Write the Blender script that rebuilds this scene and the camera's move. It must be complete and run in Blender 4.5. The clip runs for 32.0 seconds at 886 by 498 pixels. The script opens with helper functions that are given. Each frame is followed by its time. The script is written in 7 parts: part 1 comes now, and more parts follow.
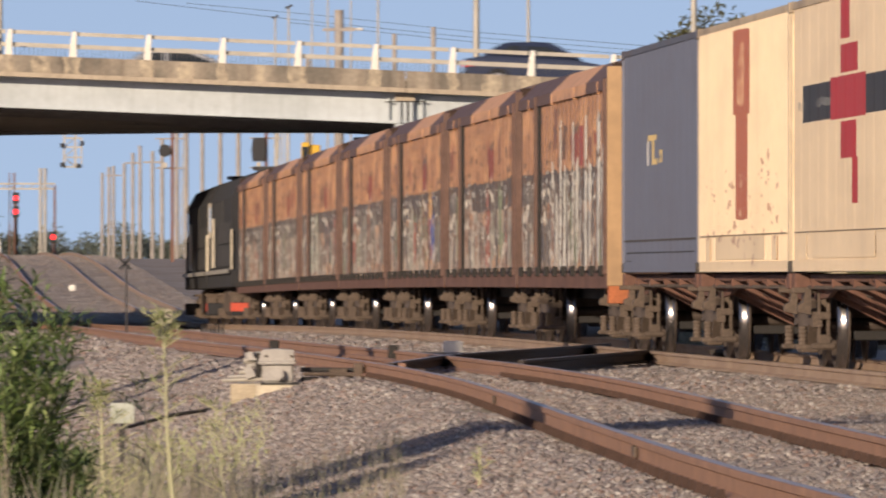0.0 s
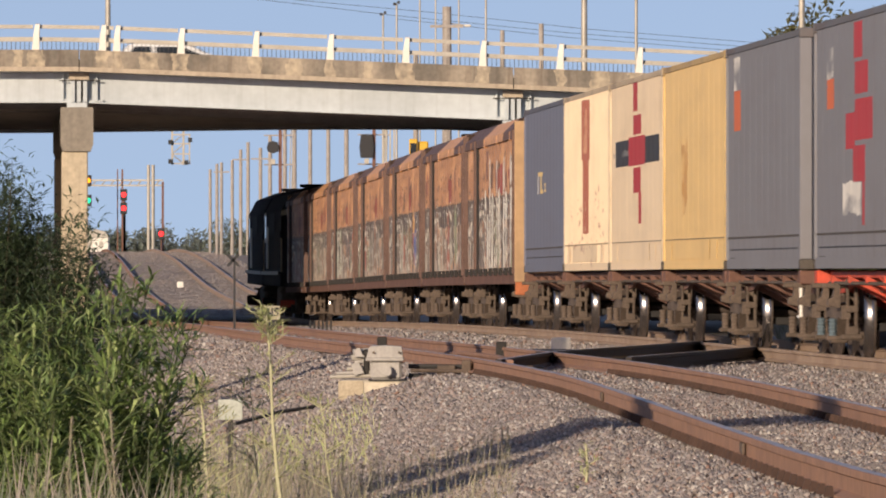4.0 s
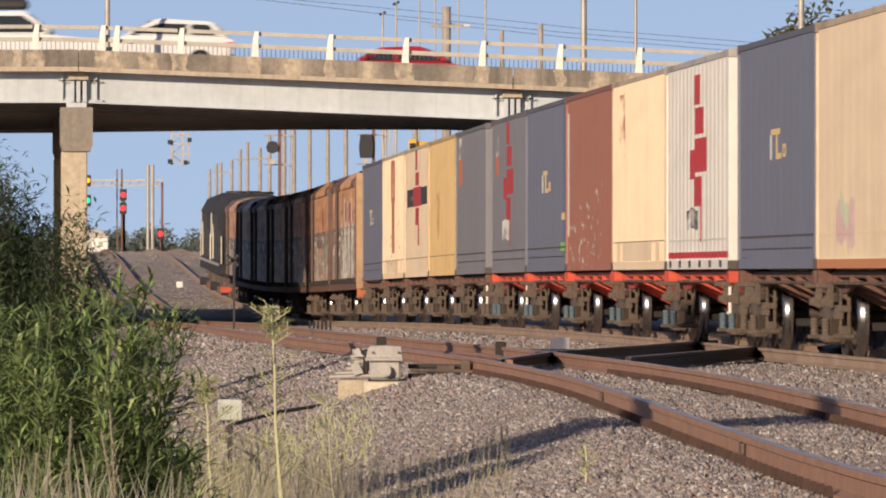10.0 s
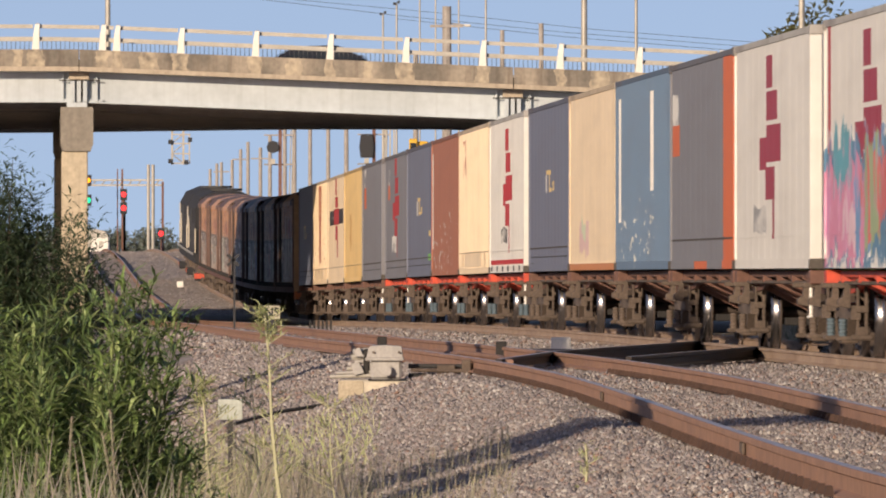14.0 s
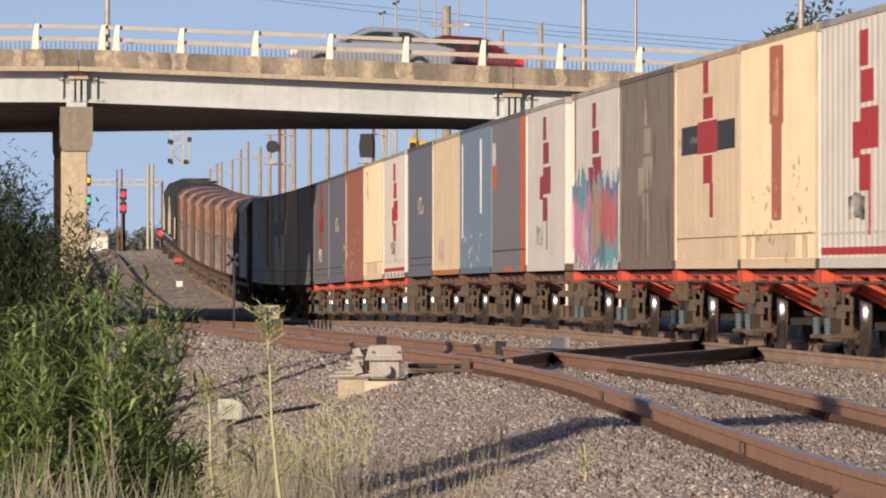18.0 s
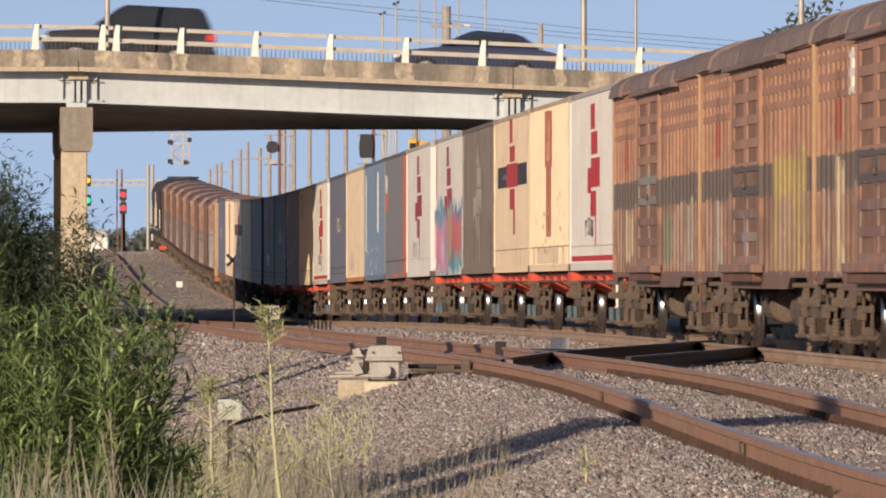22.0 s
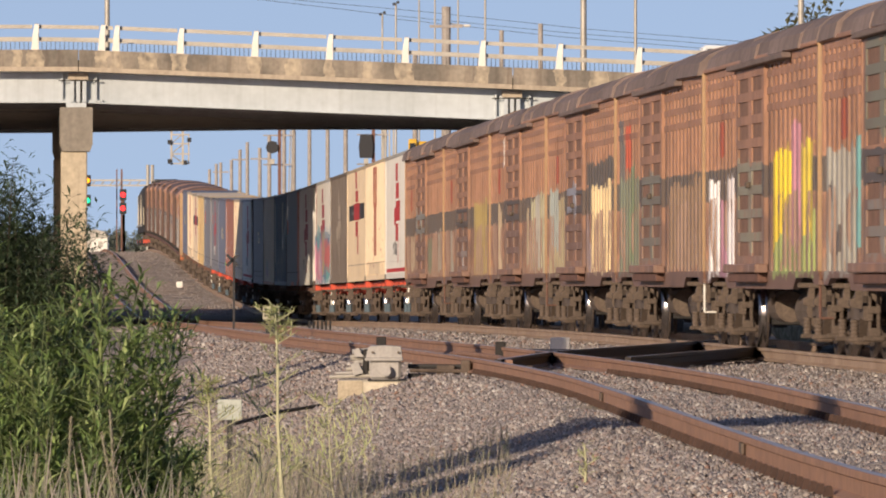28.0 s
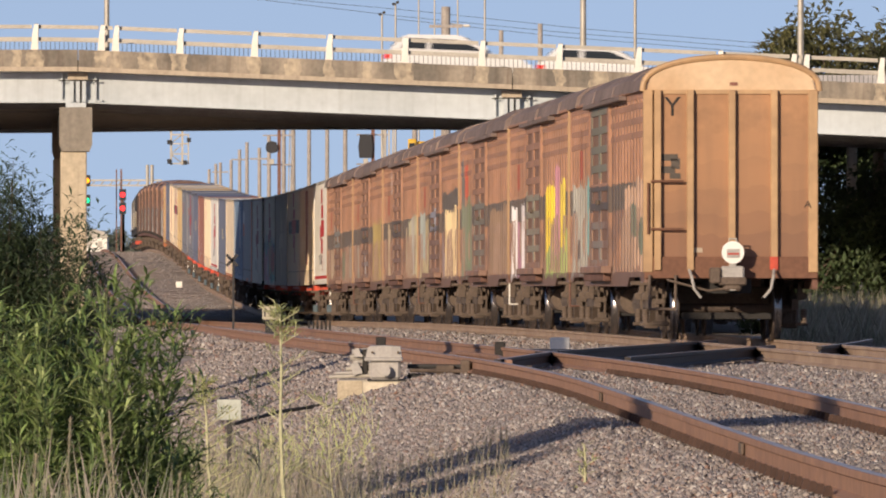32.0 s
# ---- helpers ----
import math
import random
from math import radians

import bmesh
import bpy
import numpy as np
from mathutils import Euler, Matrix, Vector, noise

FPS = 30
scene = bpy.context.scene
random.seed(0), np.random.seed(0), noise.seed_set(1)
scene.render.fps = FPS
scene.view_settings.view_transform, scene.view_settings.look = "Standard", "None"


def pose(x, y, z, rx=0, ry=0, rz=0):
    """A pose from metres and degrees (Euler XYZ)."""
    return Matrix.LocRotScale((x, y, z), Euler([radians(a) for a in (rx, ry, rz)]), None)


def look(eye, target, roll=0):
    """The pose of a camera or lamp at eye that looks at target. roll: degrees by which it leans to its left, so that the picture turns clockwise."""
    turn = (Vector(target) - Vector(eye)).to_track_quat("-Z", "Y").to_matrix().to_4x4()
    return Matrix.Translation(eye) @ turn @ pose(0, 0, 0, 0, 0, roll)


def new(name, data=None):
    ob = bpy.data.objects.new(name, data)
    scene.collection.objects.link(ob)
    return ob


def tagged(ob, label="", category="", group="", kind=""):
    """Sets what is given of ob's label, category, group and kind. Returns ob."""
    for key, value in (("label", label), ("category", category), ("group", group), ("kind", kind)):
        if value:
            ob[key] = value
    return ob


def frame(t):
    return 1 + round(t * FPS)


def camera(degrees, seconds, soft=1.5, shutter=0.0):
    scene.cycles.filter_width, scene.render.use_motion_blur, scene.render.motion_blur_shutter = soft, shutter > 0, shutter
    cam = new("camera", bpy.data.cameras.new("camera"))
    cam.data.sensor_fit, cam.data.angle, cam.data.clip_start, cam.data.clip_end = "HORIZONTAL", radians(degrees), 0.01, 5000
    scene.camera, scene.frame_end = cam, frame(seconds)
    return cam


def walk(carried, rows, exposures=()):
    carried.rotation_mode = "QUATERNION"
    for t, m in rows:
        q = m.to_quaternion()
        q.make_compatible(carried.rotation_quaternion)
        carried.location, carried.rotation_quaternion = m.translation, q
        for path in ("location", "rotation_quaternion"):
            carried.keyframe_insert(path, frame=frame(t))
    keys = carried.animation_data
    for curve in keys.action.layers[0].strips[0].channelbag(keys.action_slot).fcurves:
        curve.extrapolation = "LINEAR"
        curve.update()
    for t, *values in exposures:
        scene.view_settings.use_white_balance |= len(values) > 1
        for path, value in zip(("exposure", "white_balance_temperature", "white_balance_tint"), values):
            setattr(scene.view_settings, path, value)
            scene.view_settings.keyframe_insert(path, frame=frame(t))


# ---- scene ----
# eye 1 m above the near rail heads; y runs away from the camera, x to the right
cam = camera(4.49, 32.0, soft=1.95, shutter=0.5)
F_LENS = 1.0 / math.tan(radians(4.49 / 2)) * 784
EYE = (0.0, 0.0, 1.0)


def aim(dx, dy):
    """The camera's pose when the view is turned so that the place shifts by dx, dy."""
    return look(EYE, (-dx / F_LENS * 100, 100.0, 1.0 + (39.0 + dy) / F_LENS * 100))


walk(cam, [(t, aim(dx, dy)) for t, dx, dy in (
    (0.0, -190, 6), (0.1, -151, 6), (0.2, -100, 6), (0.3, -40, 7), (0.4, 20, 7), (0.5, 44, 7), (0.6, 43, 7), (1.0, 31, 5), (1.5, 20, 3), (2.0, 14, 1),
    (2.5, 3, -1), (3.0, 1, 0), (3.5, 1, 0), (6.0, 0.5, 0), (12.0, 0, 0), (16.5, 2, -1), (17.0, 0, -1), (24.0, 0, 0), (32.0, -1, 0))])

# ---- light
SUN_EL, SUN_AZ = 13.4, 28.0     # the sun stands behind the camera and to its left
world = bpy.data.worlds.new("sky")
scene.world = world
world.use_nodes = True
wn = world.node_tree.nodes
sky = wn.new("ShaderNodeTexSky")
sky.sky_type = 'NISHITA'
sky.sun_disc = False
sky.sun_elevation = radians(SUN_EL)
sky.sun_rotation = radians(180 + SUN_AZ)
sky.dust_density = 0.6
sky.ozone_density = 2.0
lift = wn.new("ShaderNodeVectorMath")      # a clear evening sky, blue down to the horizon
lift.inputs[1].default_value = (0, 0, 0.18)
coord = wn.new("ShaderNodeTexCoord")
world.node_tree.links.new(coord.outputs["Generated"], lift.inputs[0])
world.node_tree.links.new(lift.outputs[0], sky.inputs[0])
wn["Background"].inputs[1].default_value = 0.134
hue = wn.new("ShaderNodeMix")
hue.data_type, hue.blend_type = 'RGBA', 'MULTIPLY'
hue.inputs[0].default_value = 1.0
hue.inputs[7].default_value = (1.14, 0.935, 0.98, 1)
world.node_tree.links.new(sky.outputs[0], hue.inputs[6])
world.node_tree.links.new(hue.outputs[2], wn["Background"].inputs[0])
sun = new("sun", bpy.data.lights.new("sun", 'SUN'))
sun.data.energy = 5.0
sun.data.angle = radians(0.6)
sun.data.color = (1.0, 0.80, 0.60)
sun.matrix_world = look((-60, -100, 40), (-60 + math.sin(radians(SUN_AZ)), -100 + math.cos(radians(SUN_AZ)), 40 - math.tan(radians(SUN_EL))))
scene.view_settings.exposure = 0.0

# ---- materials


def mat(name, color, rough=0.7, metal=0.0, var=0.25, scale=3.0, bump=0.0, bscale=60.0, tint=None, streak=0.0, random_obj=0.0, coord="Object", emit=0.0, stretch=None, sharp=(0.3, 0.7)):
    """A painted, stained or stony surface: a base colour, two scales of variation, streaks that run down, and fine relief."""
    m = bpy.data.materials.new(name)
    m.use_nodes = True
    nt = m.node_tree
    N, L = nt.nodes, nt.links
    b = N["Principled BSDF"]
    b.inputs["Roughness"].default_value = rough
    b.inputs["Metallic"].default_value = metal
    tc = N.new("ShaderNodeTexCoord")
    src = tc.outputs[coord]
    n1 = N.new("ShaderNodeTexNoise")
    n1.inputs["Scale"].default_value = scale
    n1.inputs["Detail"].default_value = 6
    if stretch:
        m1 = N.new("ShaderNodeMapping")
        m1.inputs["Scale"].default_value = stretch
        L.new(src, m1.inputs[0])
        L.new(m1.outputs[0], n1.inputs["Vector"])
    else:
        L.new(src, n1.inputs["Vector"])
    n2 = N.new("ShaderNodeTexNoise")
    n2.inputs["Scale"].default_value = scale * 9
    n2.inputs["Detail"].default_value = 4
    L.new(src, n2.inputs["Vector"])
    ramp = N.new("ShaderNodeMapRange")
    ramp.inputs[1].default_value, ramp.inputs[2].default_value = sharp
    L.new(n1.outputs[0], ramp.inputs[0])
    mix = N.new("ShaderNodeMix")
    mix.data_type = 'RGBA'
    c2 = tint if tint else tuple(c * (1 - var) for c in color)
    mix.inputs[6].default_value = (*color, 1)
    mix.inputs[7].default_value = (*c2, 1)
    L.new(ramp.outputs[0], mix.inputs[0])
    out = mix.outputs[2]
    hsv = N.new("ShaderNodeHueSaturation")
    mr = N.new("ShaderNodeMapRange")
    mr.inputs[1].default_value, mr.inputs[2].default_value = 0.25, 0.75
    mr.inputs[3].default_value, mr.inputs[4].default_value = 1 - var * 0.7, 1 + var * 0.7
    L.new(n2.outputs[0], mr.inputs[0])
    L.new(out, hsv.inputs["Color"])
    val = mr.outputs[0]
    if random_obj:
        oi = N.new("ShaderNodeObjectInfo")
        m3 = N.new("ShaderNodeMapRange")
        m3.inputs[3].default_value, m3.inputs[4].default_value = 1 - random_obj, 1 + random_obj
        L.new(oi.outputs["Random"], m3.inputs[0])
        mm = N.new("ShaderNodeMath")
        mm.operation = 'MULTIPLY'
        L.new(val, mm.inputs[0])
        L.new(m3.outputs[0], mm.inputs[1])
        val = mm.outputs[0]
    L.new(val, hsv.inputs["Value"])
    out = hsv.outputs[0]
    if streak:
        mp = N.new("ShaderNodeMapping")
        mp.inputs["Scale"].default_value = (6, 6, 0.25)
        L.new(src, mp.inputs[0])
        n3 = N.new("ShaderNodeTexNoise")
        n3.inputs["Scale"].default_value = 1.0
        n3.inputs["Detail"].default_value = 5
        L.new(mp.outputs[0], n3.inputs["Vector"])
        r3 = N.new("ShaderNodeMapRange")
        r3.inputs[1].default_value, r3.inputs[2].default_value = 0.5, 0.72
        r3.inputs[4].default_value = streak
        L.new(n3.outputs[0], r3.inputs[0])
        mx = N.new("ShaderNodeMix")
        mx.data_type = 'RGBA'
        mx.inputs[7].default_value = (0.09, 0.06, 0.045, 1)
        L.new(r3.outputs[0], mx.inputs[0])
        L.new(out, mx.inputs[6])
        out = mx.outputs[2]
    L.new(out, b.inputs["Base Color"])
    if bump:
        nb = N.new("ShaderNodeTexNoise")
        nb.inputs["Scale"].default_value = bscale
        nb.inputs["Detail"].default_value = 3
        L.new(src, nb.inputs["Vector"])
        bp = N.new("ShaderNodeBump")
        bp.inputs["Strength"].default_value = bump
        bp.inputs["Distance"].default_value = 0.02
        L.new(nb.outputs[0], bp.inputs["Height"])
        L.new(bp.outputs[0], b.inputs["Normal"])
    if emit:
        b.inputs["Emission Color"].default_value = (*color, 1)
        b.inputs["Emission Strength"].default_value = emit
    return m


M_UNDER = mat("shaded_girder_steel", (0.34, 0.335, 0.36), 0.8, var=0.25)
M_BALLAST = mat("ballast", (0.34, 0.295, 0.26), 0.95, var=0.3, scale=0.35, tint=(0.24, 0.185, 0.145), bump=0.25, bscale=25)
M_RAIL = mat("rusty_rail", (0.35, 0.20, 0.13), 0.75, 0.1, var=0.3, scale=1.5, tint=(0.26, 0.15, 0.105), streak=0.2)
M_MAINRAIL = mat("dusty_main_rail", (0.40, 0.295, 0.215), 0.7, 0.1, var=0.25, scale=1.0, tint=(0.29, 0.20, 0.145), streak=0.15)
M_RAILTOP = mat("worn_rail_head", (0.46, 0.38, 0.34), 0.38, 0.35, var=0.2, scale=1.0)
M_CONC = mat("stained_concrete", (0.40, 0.34, 0.25), 0.9, var=0.3, scale=0.6, tint=(0.24, 0.21, 0.16), streak=0.5, bump=0.2)
M_SOFFIT = mat("grey_concrete_soffit", (0.42, 0.41, 0.41), 0.9, var=0.25, scale=0.5)
M_GIRDER = mat("pale_girder_paint", (0.52, 0.565, 0.585), 0.5, var=0.10, scale=0.5, tint=(0.42, 0.46, 0.475), streak=0.12)
M_DARKSTEEL = mat("sooty_steel", (0.05, 0.048, 0.045), 0.8, var=0.3)
M_POST = mat("white_post_paint", (0.80, 0.77, 0.69), 0.6, var=0.12)
M_GALV = mat("weathered_galvanised", (0.45, 0.42, 0.36), 0.55, 0.3, var=0.2, scale=2)
M_ASPHALT = mat("asphalt", (0.05, 0.05, 0.05), 0.9, var=0.3, bump=0.4)
M_BOGIE = mat("bogie_grime", (0.145, 0.108, 0.082), 0.85, 0.1, var=0.4, scale=3)
M_BLACK = mat("black_grime", (0.025, 0.022, 0.02), 0.8, var=0.3)
M_WHEEL = mat("wheel_face", (0.10, 0.075, 0.06), 0.7, 0.4, var=0.3)
M_TREAD = mat("polished_tread", (0.36, 0.335, 0.32), 0.22, 0.95, var=0.2, scale=2)
M_RED = mat("red_wagon_paint", (0.62, 0.075, 0.03), 0.55, var=0.25, scale=1.2, tint=(0.40, 0.06, 0.035), streak=0.25)
M_BROWNU = mat("brown_underframe", (0.17, 0.085, 0.06), 0.8, var=0.35, scale=1.5)

# ---- building helpers


def part(name, bm, material, parent, label=""):
    me = bpy.data.meshes.new(name)
    bm.to_mesh(me)
    bm.free()
    me.materials.append(material)
    ob = new(name, me)
    ob.parent = parent
    if label:
        ob["label"] = label
    return ob


def share(name, me, parent, m):
    ob = new(name, me)
    ob.parent = parent
    ob.matrix_basis = m
    return ob


def root(name, label, category, group="", kind="", m=None):
    ob = tagged(new(name), label, category, group, kind)
    if m is not None:
        ob.matrix_basis = m
    return ob


def box(bm, x0, x1, y0, y1, z0, z1, bevel=0.0):
    vs = bmesh.ops.create_cube(bm, size=1.0)["verts"]
    for v in vs:
        v.co = ((x0 + x1) / 2 + v.co.x * (x1 - x0), (y0 + y1) / 2 + v.co.y * (y1 - y0), (z0 + z1) / 2 + v.co.z * (z1 - z0))
    if bevel:
        es = list({e for v in vs for e in v.link_edges})
        bmesh.ops.bevel(bm, geom=es, offset=bevel, segments=1, affect='EDGES')
    return bm


def boxes(*rows, bevel=0.0):
    bm = bmesh.new()
    for r in rows:
        box(bm, *r, bevel=bevel)
    return bm


def rod(bm, a, b, r, r2=None, seg=10):
    a, b = Vector(a), Vector(b)
    d = b - a
    m = Matrix.Translation((a + b) / 2) @ d.to_track_quat('Z', 'Y').to_matrix().to_4x4()
    bmesh.ops.create_cone(bm, cap_ends=True, segments=seg, radius1=r, radius2=r if r2 is None else r2, depth=d.length, matrix=m)
    return bm


def rods(*rows, seg=8):
    bm = bmesh.new()
    for a, b, r in rows:
        rod(bm, a, b, r, seg=seg)
    return bm


def prism(bm, outline, lo, hi, axis="y"):
    """Extrude an outline of (u, v) pairs; axis y: u is x and v is z; axis x: u is y and v is z; axis z: u is x, v is y."""
    def at(u, v, w):
        return {"y": (u, w, v), "x": (w, u, v), "z": (u, v, w)}[axis]
    a = [bm.verts.new(at(u, v, lo)) for u, v in outline]
    b = [bm.verts.new(at(u, v, hi)) for u, v in outline]
    n = len(outline)
    bm.faces.new(a)
    bm.faces.new(b[::-1])
    for i in range(n):
        bm.faces.new((a[i], b[i], b[(i + 1) % n], a[(i + 1) % n]))
    bmesh.ops.recalc_face_normals(bm, faces=bm.faces[:])
    return bm


def sweep(path, outline, bm=None):
    """Sweep an outline of (sideways, up) pairs along a path of points that runs over the ground."""
    bm = bm or bmesh.new()
    pts = [Vector(p) for p in path]
    rings = []
    for i, p in enumerate(pts):
        d = pts[min(i + 1, len(pts) - 1)] - pts[max(i - 1, 0)]
        side = Vector((d.y, -d.x, 0)).normalized()
        rings.append([bm.verts.new(p + side * u + Vector((0, 0, v))) for u, v in outline])
    n = len(outline)
    for r, s in zip(rings, rings[1:]):
        for i in range(n):
            bm.faces.new((r[i], r[(i + 1) % n], s[(i + 1) % n], s[i]))
    bm.faces.new(rings[0][::-1])
    bm.faces.new(rings[-1])
    bmesh.ops.recalc_face_normals(bm, faces=bm.faces[:])
    return bm


def hermite(x, xs, ys):
    """A smooth curve through the knots."""
    if x <= xs[0]:
        return ys[0]
    if x >= xs[-1]:
        return ys[-1]
    i = max(k for k in range(len(xs) - 1) if xs[k] <= x)

    def tan(k):
        if k == 0 or k == len(xs) - 1:
            return 0.0
        return (ys[k + 1] - ys[k - 1]) / (xs[k + 1] - xs[k - 1])
    h = xs[i + 1] - xs[i]
    s = (x - xs[i]) / h
    return ((2 * s**3 - 3 * s**2 + 1) * ys[i] + (s**3 - 2 * s**2 + s) * h * tan(i)
            + (-2 * s**3 + 3 * s**2) * ys[i + 1] + (s**3 - s**2) * h * tan(i + 1))


# ---- the line: a straight main track that dips under the bridge, climbs, and bends slightly to the right far off
PROFILE_Y = (0, 130, 190, 250, 300, 340, 380, 414, 450, 486, 522, 580, 640, 700, 780, 900, 1200)
PROFILE_Z = (0, 0.0, -0.03, -0.16, -0.34, -0.47, -0.46, -0.30, -0.02, 0.32, 0.80, 1.60, 2.13, 2.36, 2.25, 1.7, 0.8)


def rail_z(y):
    return hermite(y, PROFILE_Y, PROFILE_Z)


def line_x(y):
    return 11.25 - 0.0425 * y + (1.7 * ((y - 380) / 387) ** 2 if y > 380 else 0.0)


def line_at(y, off=0.0):
    return Vector((line_x(y) + off, y, rail_z(y)))


def on_line(y0, y1):
    """The pose of a vehicle whose bogies stand at y0 (rear) and y1 (front); its own y axis runs forward."""
    a, b = line_at(y0), line_at(y1)
    d = (b - a).normalized()
    s = d.cross(Vector((0, 0, 1))).normalized()
    u = s.cross(d)
    m = Matrix((s, d, u)).transposed().to_4x4()
    m.translation = (a + b) / 2
    return m


def paint(name, base, var=0.15, rough=0.55, streak=0.25, patches=(), dirt=0.3, metal=0.0, scale=0.8):
    """Paint on a vehicle's side: patches are (y0, y1, z0, z1, colour, raggedness) in the vehicle's own metres, laid over the base in order."""
    m = mat(name, base, rough, metal, var, scale, streak=0.0)
    nt = m.node_tree
    N, L = nt.nodes, nt.links
    b = N["Principled BSDF"]
    out = b.inputs["Base Color"].links[0].from_socket
    tc = N.new("ShaderNodeTexCoord")

    def noisy(sc, amount):
        nz = N.new("ShaderNodeTexNoise")
        nz.inputs["Scale"].default_value = sc
        nz.inputs["Detail"].default_value = 4
        if amount < 0:      # sprayed over upright slats: ragged from slat to slat
            sm = N.new("ShaderNodeMapping")
            sm.inputs["Scale"].default_value = (1.0, 1.3, 0.3)
            L.new(tc.outputs["Object"], sm.inputs[0])
            L.new(sm.outputs[0], nz.inputs["Vector"])
            amount = -amount
        else:
            L.new(tc.outputs["Object"], nz.inputs["Vector"])
        v = N.new("ShaderNodeVectorMath")
        v.operation = 'MULTIPLY_ADD'
        v.inputs[1].default_value = (amount * 2,) * 3
        v.inputs[2].default_value = (-amount,) * 3
        L.new(nz.outputs["Color"], v.inputs[0])
        a = N.new("ShaderNodeVectorMath")
        L.new(tc.outputs["Object"], a.inputs[0])
        L.new(v.outputs[0], a.inputs[1])
        s = N.new("ShaderNodeSeparateXYZ")
        L.new(a.outputs[0], s.inputs[0])
        return s
    kinds = {}
    for y0, y1, z0, z1, col, rag in patches:
        if rag not in kinds:
            kinds[rag] = noisy(1.7, rag if rag < 1.1 else 0.25)
        s = kinds[rag]
        cy = N.new("ShaderNodeMath")
        cy.operation = 'COMPARE'
        cy.inputs[1].default_value, cy.inputs[2].default_value = (y0 + y1) / 2, abs(y1 - y0) / 2
        L.new(s.outputs[1], cy.inputs[0])
        cz = N.new("ShaderNodeMath")
        cz.operation = 'COMPARE'
        cz.inputs[1].default_value, cz.inputs[2].default_value = (z0 + z1) / 2, abs(z1 - z0) / 2
        L.new(s.outputs[2], cz.inputs[0])
        mu = N.new("ShaderNodeMath")
        mu.operation = 'MULTIPLY'
        L.new(cy.outputs[0], mu.inputs[0])
        L.new(cz.outputs[0], mu.inputs[1])
        fac = mu.outputs[0]
        if rag > 0.05 or -0.4 < rag < -0.3:       # worn paint lets the base through in places
            wn_ = N.new("ShaderNodeTexNoise")
            wn_.inputs["Scale"].default_value = 6.5 if rag > 1.1 else 2.2 + abs(rag) if rag < 0.8 else 5.0 + 30 * (rag - 0.8)
            wn_.inputs["Detail"].default_value = 8
            wm = N.new("ShaderNodeMapping")       # scuffs run long along the vehicle's side
            wm.inputs["Scale"].default_value = (1.0, 0.17, 0.8) if rag < 1.1 else (1.0, 0.34, 0.15)
            L.new(tc.outputs["Object"], wm.inputs[0])
            L.new(wm.outputs[0], wn_.inputs["Vector"])
            wr = N.new("ShaderNodeMapRange")
            wr.inputs[1].default_value, wr.inputs[2].default_value = (0.36, 0.5) if rag < 0.8 else (0.58, 0.63) if rag < 1.1 else (0.53, 0.58)
            L.new(wn_.outputs[0], wr.inputs[0])
            m2 = N.new("ShaderNodeMath")
            m2.operation = 'MULTIPLY'
            L.new(fac, m2.inputs[0])
            L.new(wr.outputs[0], m2.inputs[1])
            fac = m2.outputs[0]
        mx = N.new("ShaderNodeMix")
        mx.data_type = 'RGBA'
        mx.inputs[7].default_value = (*col, 1)
        L.new(fac, mx.inputs[0])
        L.new(out, mx.inputs[6])
        out = mx.outputs[2]
    for sc, lo, hi, k in (((1.6, 0.32, 0.12), 0.5, 0.72, streak), ((0.5, 0.14, 1.1), 0.45, 0.75, dirt)):
        if not k:
            continue
        mp = N.new("ShaderNodeMapping")
        mp.inputs["Scale"].default_value = sc
        L.new(tc.outputs["Object"], mp.inputs[0])
        n3 = N.new("ShaderNodeTexNoise")
        n3.inputs["Scale"].default_value = 2.0
        n3.inputs["Detail"].default_value = 7
        L.new(mp.outputs[0], n3.inputs["Vector"])
        r3 = N.new("ShaderNodeMapRange")
        r3.inputs[1].default_value, r3.inputs[2].default_value, r3.inputs[4].default_value = lo, hi, k
        L.new(n3.outputs[0], r3.inputs[0])
        mx = N.new("ShaderNodeMix")
        mx.data_type = 'RGBA'
        mx.inputs[7].default_value = (0.12, 0.075, 0.05, 1)
        L.new(r3.outputs[0], mx.inputs[0])
        L.new(out, mx.inputs[6])
        out = mx.outputs[2]
    L.new(out, b.inputs["Base Color"])
    return m

# ---- ground: track bed with a ballast shoulder that falls away on the camera's side


def left_off(y):
    return hermite(y, (0, 55, 74, 93, 108, 122, 135, 145, 156, 167, 200, 240, 330, 430, 900), (-6.3, -6.0, -5.58, -5.07, -4.73, -4.6, -4.66, -4.8, -5.0, -5.27, -5.6, -5.5, -5.0, -4.45, -4.4))


def ground_z(x, y):
    z = rail_z(y) - 0.2
    w = line_x(y) + left_off(y) - 1.22 - x
    k = min(1.0, max(0.12, (250 - y) / 70))
    if w > 0:
        z -= min(0.27 * w, 0.9) * k
    r = x - line_x(y) - 2.2
    if r > 0:
        z -= min(0.15 * r, 0.2)
    z += 0.035 * noise.noise((x * 0.9, y * 0.25, 3.0)) + 0.012 * noise.noise((x * 3.1, y * 0.8, 5.0))
    return z


